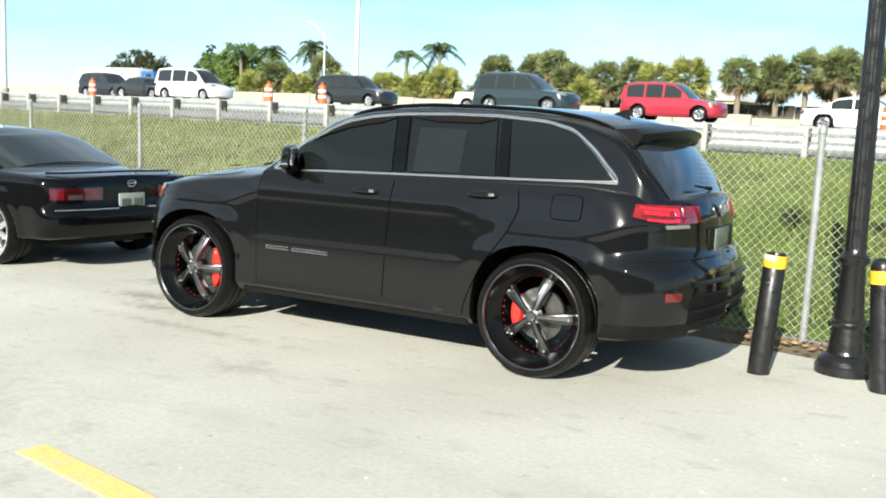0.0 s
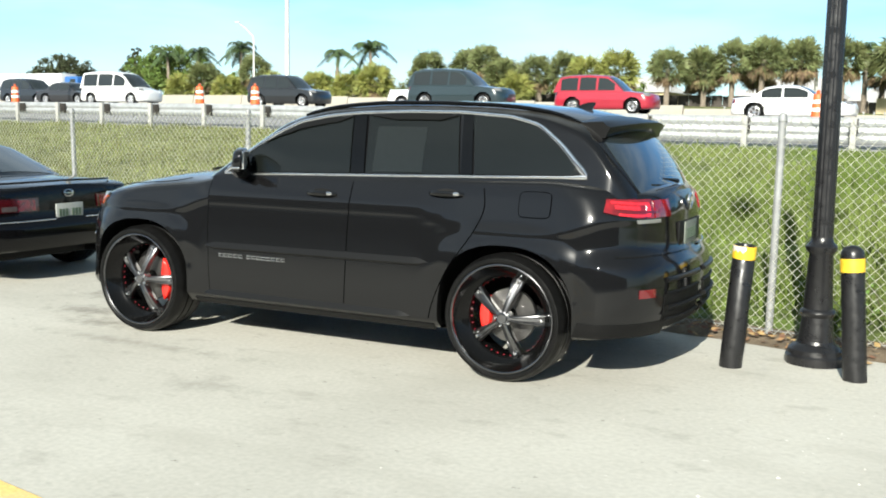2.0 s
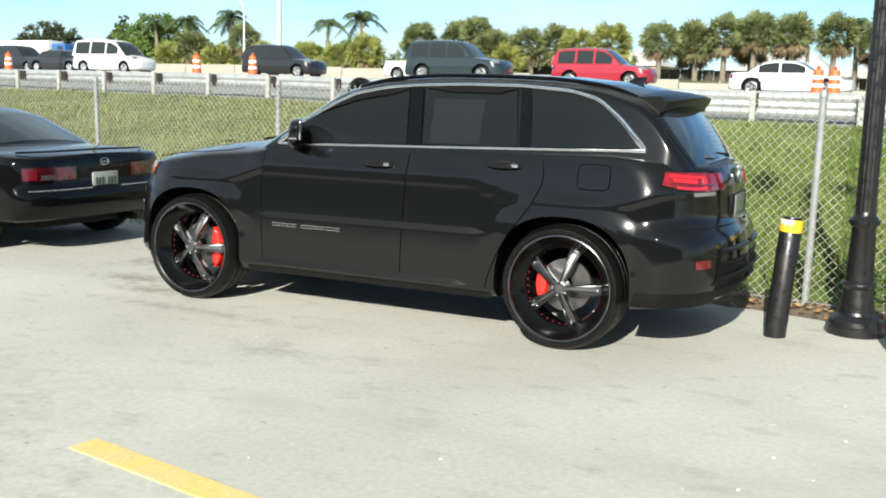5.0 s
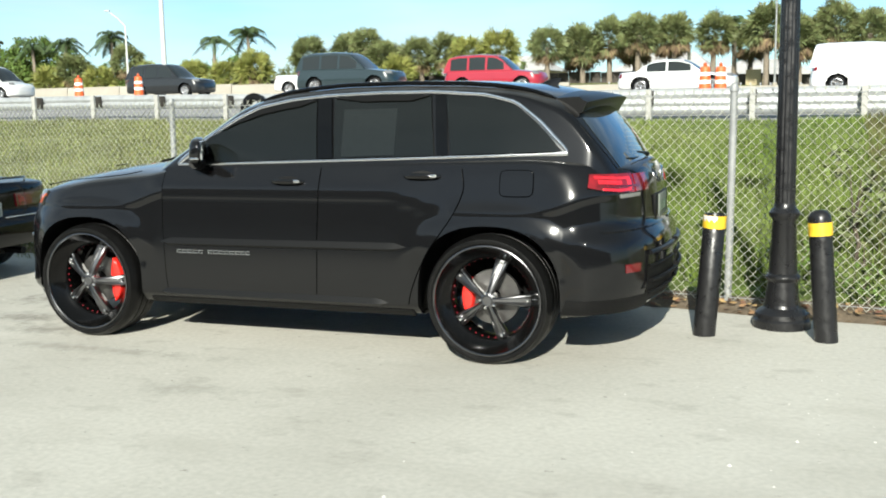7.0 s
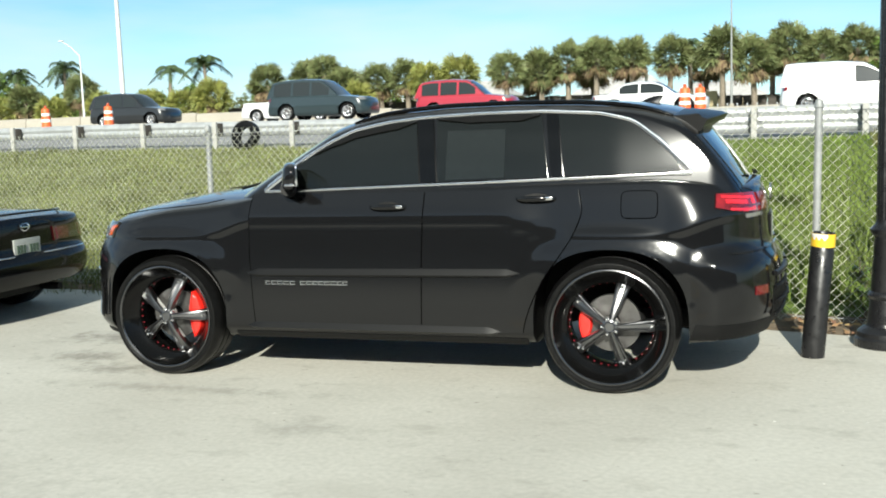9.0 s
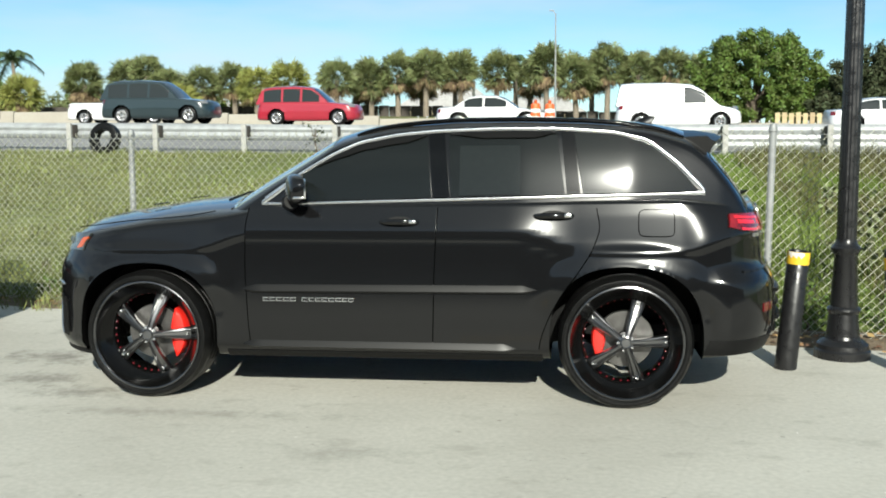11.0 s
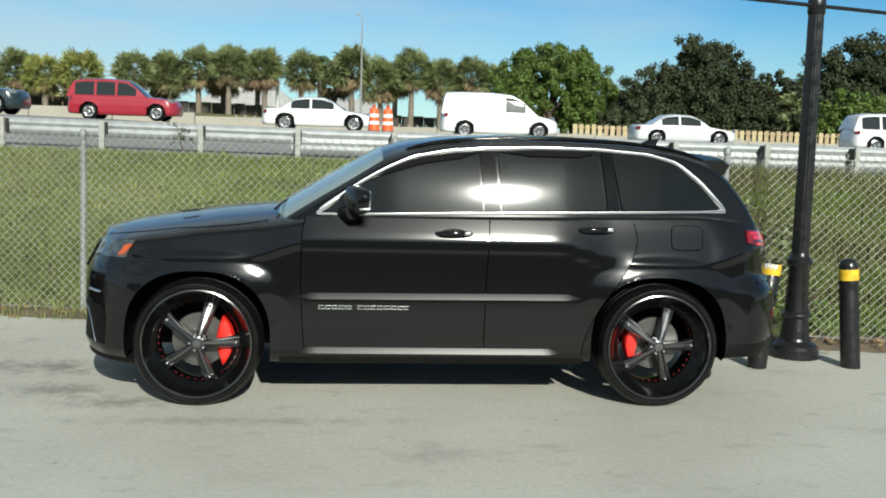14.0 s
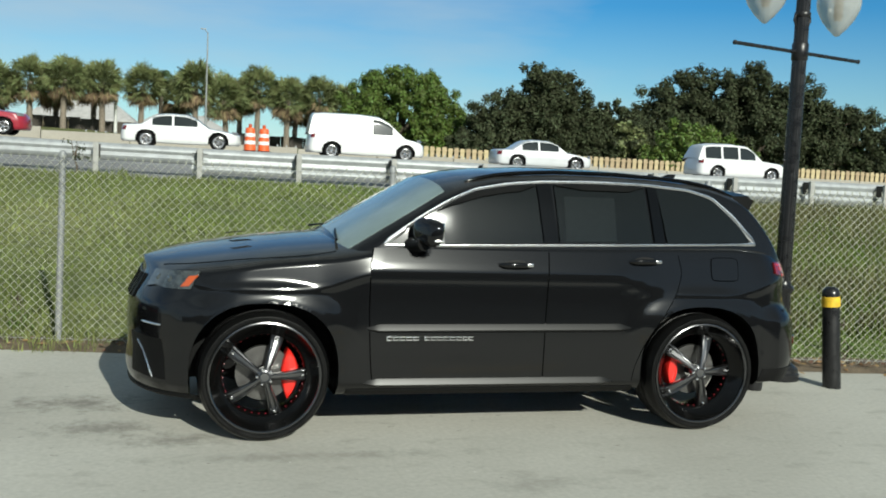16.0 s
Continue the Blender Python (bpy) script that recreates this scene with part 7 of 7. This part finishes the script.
# ---- poles ----
def street_pole(s, d, h, arm, label, k=1.0, mat=M_POLE):
    z = ground_z(s, d)
    p = thing("street_light", Matrix.Translation(hw(s, d, z)) @ pose(0, 0, 0, 0, 0, -HDEG), label, "street light")
    bm = bmesh.new()
    tube(bm, [(0, 0, -0.2), (0, 0, h * 0.5), (0, 0, h)], [0.13 * k, 0.10 * k, 0.06 * k], 12)
    part("pole", bm, mat, p, smooth=60)
    bm = bmesh.new()
    lathe(bm, [(0.0, 0.0), (0.22, 0.0), (0.22, 0.25), (0.15, 0.3), (0.14, 0.32)], 14)
    part("base", bm, M_BARRIER, p)
    if arm:
        bm = bmesh.new()
        tube(bm, [(0, 0, h - 0.05), (arm * 0.5, 0, h + abs(arm) * 0.42), (arm, 0, h + abs(arm) * 0.75)], [0.05 * k, 0.04 * k, 0.035 * k], 8)
        part("arm", bm, mat, p)
        bm = bmesh.new()
        box(bm, (arm * 1.08, 0, h + abs(arm) * 0.78), (0.55 * k, 0.2 * k, 0.1 * k), 0.01)
        part("lamp_head", bm, mat, p)


street_pole(-44.6, 60.0, 18.0, 0, "tall pale steel mast rising behind the barrier wall", 1.6)
street_pole(-60.3, 75, 6.6, -1.9, "far street light with a curved arm", 1.0)
street_pole(-0.6, 84.0, 9.5, -0.35, "grey street light above the fan palms", 0.8, M_FPOST)
bm = bmesh.new()
tube(bm, [(0, 0, -0.3), (0, 0, 1.8), (0, 0, 3.3)], [0.17, 0.16, 0.15], 12)
up = part("utility_post", bm, M_POLE, smooth=60, m=Matrix.Translation(hw(-8.7, 91.0, ground_z(-8.7, 91.0))))
tagged(up, "short pale post before the dark boundary fence", "post")
street_pole(-41.1, 26.0, 9.0, 0, "pale pole at the highway shoulder", 1.15)


# ---- traffic drums ----
def drum_parts():
    d = thing("traffic_drum", Matrix.Identity(4), "orange and white striped traffic drum by the highway", "traffic drum", "traffic drums")
    prof = [(0.29, 0.06), (0.275, 0.30), (0.255, 0.55), (0.235, 0.80), (0.22, 0.95)]
    bm = bmesh.new()
    lathe(bm, [(0.0, 0.06)] + prof + [(0.19, 0.98), (0.0, 0.98)], 20)
    body = part("barrel", bm, M_ORANGE, d, smooth=40)
    for z in (0.32, 0.62):
        bm = bmesh.new()
        r0, r1 = np.interp([z, z + 0.14], [p[1] for p in prof], [p[0] for p in prof])
        lathe(bm, [(r0 + 0.004, z), (r0 + 0.008, z + 0.005), (r1 + 0.008, z + 0.135), (r1 + 0.004, z + 0.14)], 20)
        part("band", bm, M_REFL, body, "white reflective band")
    bm = bmesh.new()
    lathe(bm, [(0.0, 0.0), (0.38, 0.0), (0.38, 0.04), (0.30, 0.08), (0.28, 0.08)], 20)
    part("foot", bm, M_TYRE, d)
    bm = bmesh.new()
    lathe(bm, [(0.0, 0.98), (0.08, 0.98), (0.09, 1.05), (0.07, 1.13), (0.0, 1.14)], 14)
    part("beacon", bm, M_AMBER, d)
    return d


drum = drum_parts()
drum_at = [(-23.3, 26.3), (-20.4, 26.3), (-34.6, 26.3), (0.92, 26.0), (1.36, 26.2), (-45.0, 26.3)]
for i, (s, d) in enumerate(drum_at):
    m = Matrix.Translation(hw(s, d, ground_z(s, d) + 0.012)) @ pose(0, 0, 0, 0, 0, 40 * i) @ Matrix.Diagonal((0.64, 0.64, 0.78, 1))
    if i == 0:
        drum.matrix_basis = m
    else:
        c = copy_thing(drum, m)
        c.matrix_basis = m


# ---- vehicles on the highway ----
def traffic_shape(kind):
    """Tables for a car 1.85 m wide, front towards -x, middle at x = 0."""
    if kind == "sedan":
        L, belt, roof, cab = 4.7, 0.88, 1.42, ([-1.25, -1.1, -0.55, -0.2, 0.5, 0.95, 1.55, 1.7], [0.80, 0.90, 1.28, 1.40, 1.42, 1.36, 0.98, 0.86])
        top = ([-2.5, -2.2, -1.2, 1.6, 2.3, 2.5], [0.62, 0.72, 0.90, 0.96, 0.92, 0.85])
    elif kind == "suv":
        L, belt, roof, cab = 4.7, 1.0, 1.75, ([-1.2, -1.0, -0.5, -0.2, 0.6, 1.6, 2.05, 2.25, 2.3], [0.95, 1.05, 1.5, 1.70, 1.76, 1.74, 1.66, 1.2, 1.0])
        top = ([-2.5, -2.2, -1.2, 1.6, 2.3, 2.5], [0.80, 0.92, 1.03, 1.08, 1.08, 1.0])
    elif kind == "van":
        L, belt, roof, cab = 5.0, 1.05, 1.9, ([-1.75, -1.5, -0.9, -0.5, 0.4, 1.8, 2.3, 2.42, 2.46], [0.95, 1.1, 1.65, 1.85, 1.92, 1.92, 1.88, 1.3, 1.0])
        top = ([-2.5, -2.3, -1.6, 1.6, 2.3, 2.5], [0.75, 0.88, 1.03, 1.1, 1.1, 1.05])
    else:
        L, belt, roof, cab = 5.4, 1.0, 1.75, ([-1.2, -1.05, -0.6, -0.3, 0.2, 0.62, 0.74, 0.78], [0.95, 1.05, 1.5, 1.70, 1.76, 1.70, 1.2, 1.0])
        top = ([-2.8, -2.5, -1.2, 1.6, 2.6, 2.9], [0.80, 0.95, 1.04, 1.06, 1.06, 1.02])
    hl = L / 2
    z1 = belt + 0.02
    return CarShape(
        mid=0.0,
        front=([0.2, 0.3, 0.5, 0.7, 0.9], [-hl + 0.1, -hl, -hl, -hl + 0.03, -hl + 0.15]),
        rear=([0.2, 0.3, 0.5, 0.8, 1.0], [hl - 0.1, hl, hl, hl - 0.05, hl - 0.1]),
        top=top, drop=([-3, 0, 3], [0.10, 0.06, 0.08]), bottom=([-3, 0, 3], [0.24, 0.2, 0.26]),
        width=([0.2, 0.35, 0.6, belt - 0.1, belt + 0.15], [0.84, 0.90, 0.92, 0.90, 0.84]),
        plan_front=(0.5, 2.6), plan_rear=(0.35, 3.0),
        cab_top=cab, cab_drop=([-2, 0, 2.4], [0.12, 0.08, 0.10]),
        cab_width=([belt - 0.1, belt, roof], [0.86, 0.84, 0.66]), cab_plan=([-2, 0, 2.4], [0.95, 1.0, 0.95]),
        hubs=(-hl + 0.9, hl - 1.0), hub_z=0.34, arch=0.39, flare=0.01), L, belt


WHEEL_SMALL = wheel_meshes(0.34, 0.22, 0.22, False)
WHEEL_SMALL["rim"][0].materials[0] = M_SILVERRIM
WHEEL_SMALL["spoke"][0].materials[0] = M_SILVERRIM


def traffic_car(kind, color, s, d, label, name):
    S, L, belt = traffic_shape(kind)
    paint = material("traffic_paint", color, 0.3, 0, 0.06, 2, coat=0.8)
    z = ground_z(s, d) + 0.012
    car = thing(name, Matrix.Translation(hw(s, d, z)) @ pose(0, 0, 0, 0, 0, 180 - HDEG), label, "car" if kind != "pickup" else "truck", "highway traffic")
    part("body", S.lower(90, 16), paint, car, smooth=50)
    cab = part("cabin", S.cabin(60, belt - 0.06), paint, car, smooth=50)
    x0, x1 = S.cx
    global panel_out
    for mirrored in (False, True):
        def M(bm):
            if mirrored:
                bmesh.ops.transform(bm, matrix=Matrix.Diagonal((1, -1, 1, 1)), verts=bm.verts[:])
                bmesh.ops.recalc_face_normals(bm, faces=bm.faces[:])
            return bm
        panel_out = Vector((0, -1, 0))
        cuts = {"sedan": ((-0.62, 0.28), (0.36, 1.12)), "suv": ((-0.60, 0.18), (0.28, 1.05), (1.15, 1.95)), "van": ((-1.05, -0.2), (-0.1, 1.0), (1.1, 2.2)), "pickup": ((-0.65, 0.0), (0.08, 0.6))}[kind]
        if name == "delivery_van":
            cuts = cuts[:1]
        for a, b in cuts:
            bm = bmesh.new()
            zl = belt + 0.03

            def fn(u, v, a=a, b=b):
                x = a + (b - a) * u
                hi = max(S.ctop(x) - S.cdrop(x) * 0.75, zl + 0.03)
                return S.cab(x, zl + (hi - zl) * v)
            panel(bm, fn, np.linspace(0, 1, 10), np.linspace(0, 1, 6), 0.006)
            part("side_window", M(bm), M_BACKLIGHT, cab, smooth=50)
        bm = bmesh.new()
        panel(bm, lambda u, v: S.end(False, radians(38 + 34 * u), belt - 0.22 + 0.12 * v), np.linspace(0, 1, 6), np.linspace(0, 1, 3), 0.008)
        part("head_lamp", M(bm), M_CLEAR, car)
        bm = bmesh.new()
        panel(bm, lambda u, v: S.end(True, radians(40 + 36 * u), belt - 0.20 + 0.16 * v), np.linspace(0, 1, 6), np.linspace(0, 1, 3), 0.008)
        part("tail_lamp", M(bm), M_LENS, car)
        for hx in S.hubs:
            part("wheel_liner", wheel_liner(S, hx, mirrored), M_TRIMBLK, car, smooth=60)
    panel_out = Vector((-1, 0, 1))
    bm = bmesh.new()
    xe = {"sedan": -0.3, "suv": -0.3, "van": -0.65, "pickup": -0.4}[kind]
    panel(bm, lambda u, v: S.cab_roof(x0 + 0.14 + (xe - x0 - 0.14) * u, radians(-60 + 120 * v)), np.linspace(0, 1, 8), np.linspace(0, 1, 12), 0.005)
    part("windscreen", bm, M_BACKLIGHT, cab, smooth=60)
    panel_out = Vector((0, -1, 0))
    for hx in S.hubs:
        for right in (False, True):
            put_wheel(car, WHEEL_SMALL, hx, -0.86 if not right else 0.86, 0.34, right, 0.22, 5)
    return car


traffic_car("van", (0.72, 0.72, 0.70), -37.9, 36.0, "white boxy utility wagon on the highway", "utility_wagon")
traffic_car("suv", (0.012, 0.013, 0.014), -27.6, 38.0, "black sport utility vehicle on the highway", "highway_suv")
traffic_car("pickup", (0.70, 0.70, 0.69), -19.6, 40.0, "white pickup truck on the highway", "pickup_truck")
traffic_car("suv", (0.016, 0.028, 0.032), -14.6, 33.0, "dark green sport utility vehicle on the highway", "highway_suv")
traffic_car("suv", (0.30, 0.015, 0.03), -9.8, 38.0, "dark red sport utility vehicle on the highway", "highway_suv")
traffic_car("sedan", (0.72, 0.72, 0.71), -1.4, 36.0, "white sedan in the far lane of the highway", "highway_sedan")
traffic_car("van", (0.76, 0.76, 0.75), 6.1, 36.0, "white delivery van on the highway", "delivery_van")
traffic_car("sedan", (0.60, 0.61, 0.62), 14.6, 38.0, "pale silver sedan on the highway", "highway_sedan")
traffic_car("suv", (0.70, 0.70, 0.70), 24.0, 37.0, "white sport utility vehicle on the highway", "highway_suv")
traffic_car("sedan", (0.70, 0.70, 0.70), 36.0, 37.0, "white sedan further along the highway", "highway_sedan")
traffic_car("suv", (0.012, 0.015, 0.02), -50.2, 40.0, "dark wagon on the highway", "highway_suv")
traffic_car("sedan", (0.02, 0.02, 0.022), -44.2, 38.0, "dark sedan on the highway", "highway_sedan")


def semi_truck(s, d):
    z = ground_z(s, d)
    t = thing("semi_truck", Matrix.Translation(hw(s, d, z)) @ pose(0, 0, 0, 0, 0, -HDEG), "white box trailer pulled by a blue lorry cab", "truck", "highway traffic")
    white, blue = material("trailer_white", (0.74, 0.74, 0.73), 0.5, 0, 0.08, 1.5), material("lorry_blue", (0.03, 0.12, 0.36), 0.35, 0, 0.1, 2, coat=0.6)
    bm = bmesh.new()
    box(bm, (0, 0, 2.05), (11.0, 2.3, 2.4), 0.05)
    tr = part("trailer", bm, white, t)
    for k in range(18):
        bm = bmesh.new()
        box(bm, (-5.2 + k * 0.61, -1.16, 2.05), (0.05, 0.04, 2.2), 0.008)
        part("rib", bm, white, tr)
    bm = bmesh.new()
    box(bm, (7.0, 0, 1.75), (2.2, 2.1, 2.3), 0.18)
    box(bm, (8.6, 0, 1.1), (1.4, 1.9, 1.0), 0.15)
    cabp = part("cab", bm, blue, t, "blue lorry cab")
    bm = bmesh.new()
    box(bm, (7.3, -1.05, 2.3), (0.9, 0.03, 0.6), 0.01)
    part("cab_window", bm, M_BACKLIGHT, cabp)
    bm = bmesh.new()
    lathe(bm, [(0.0, -0.14), (0.3, -0.14), (0.46, -0.12), (0.48, 0.0), (0.46, 0.12), (0.3, 0.14), (0.0, 0.14)], 20, pose(0, 0, 0, 90))
    me = finish(bm, "wheel", M_TYRE, 40)
    for x in (-4.6, -3.5, 4.6, 5.7, 8.5):
        for y in (-1.0, 1.0):
            part("wheel", me, None, t, m=Matrix.Translation((x, y, 0.5)))


semi_truck(-96.0, 78.0)


# ---- weeds along the chain-link fence and the guardrail ----
def by_fence(s, d):
    """Highway coordinates of a place given along the chain-link fence and behind it."""
    p, o = fp(s, d, 0), hw(0, 0, 0)
    return (p - o).dot((hw(1, 0, 0) - o).normalized()), (p - o).dot((hw(0, 1, 0) - o).normalized())


for i, (s, d, k) in enumerate([(2.32, 0.22, 0.8), (2.75, 0.30, 1.0), (4.03, 0.25, 1.3), (4.29, 0.35, 1.6), (4.67, 0.25, 1.2), (5.31, 0.3, 0.9), (-2.42, 0.3, 0.7), (-3.16, 0.25, 0.8)]):
    sa, da = by_fence(s, d)
    broad_tree("shrub", sa, da, [(-0.06 * k, 0, 0.10 * k, 0.09 * k), (0.05 * k, 0.02, 0.17 * k, 0.10 * k), (0.0, 0, 0.26 * k, 0.07 * k), (0.12 * k, 0, 0.08 * k, 0.08 * k)], M_LEAFM, "small green weed at the foot of the wire fence", 800 + i, 0.022, 9000, 0.012, "weeds along the wire fence")
sa, da = by_fence(4.45, 1.4)
broad_tree("shrub", sa, da, [(0, 0, 0.35, 0.22), (0.12, 0, 0.65, 0.22), (-0.08, 0, 0.9, 0.18), (0.25, 0.05, 0.4, 0.18), (0.3, 0, 0.85, 0.14)], M_FROND, "olive weedy bush behind the wire fence", 820, 0.035, 2600, 0.02)
broad_tree("shrub", -2.75, 13.5, [(0, 0, 0.3, 0.18), (0.1, 0, 0.5, 0.16), (-0.12, 0, 0.62, 0.12), (0.2, 0, 0.25, 0.12)], M_LEAFD, "dark straggly weed beside the guardrail", 821, 0.03, 1300, 0.018)
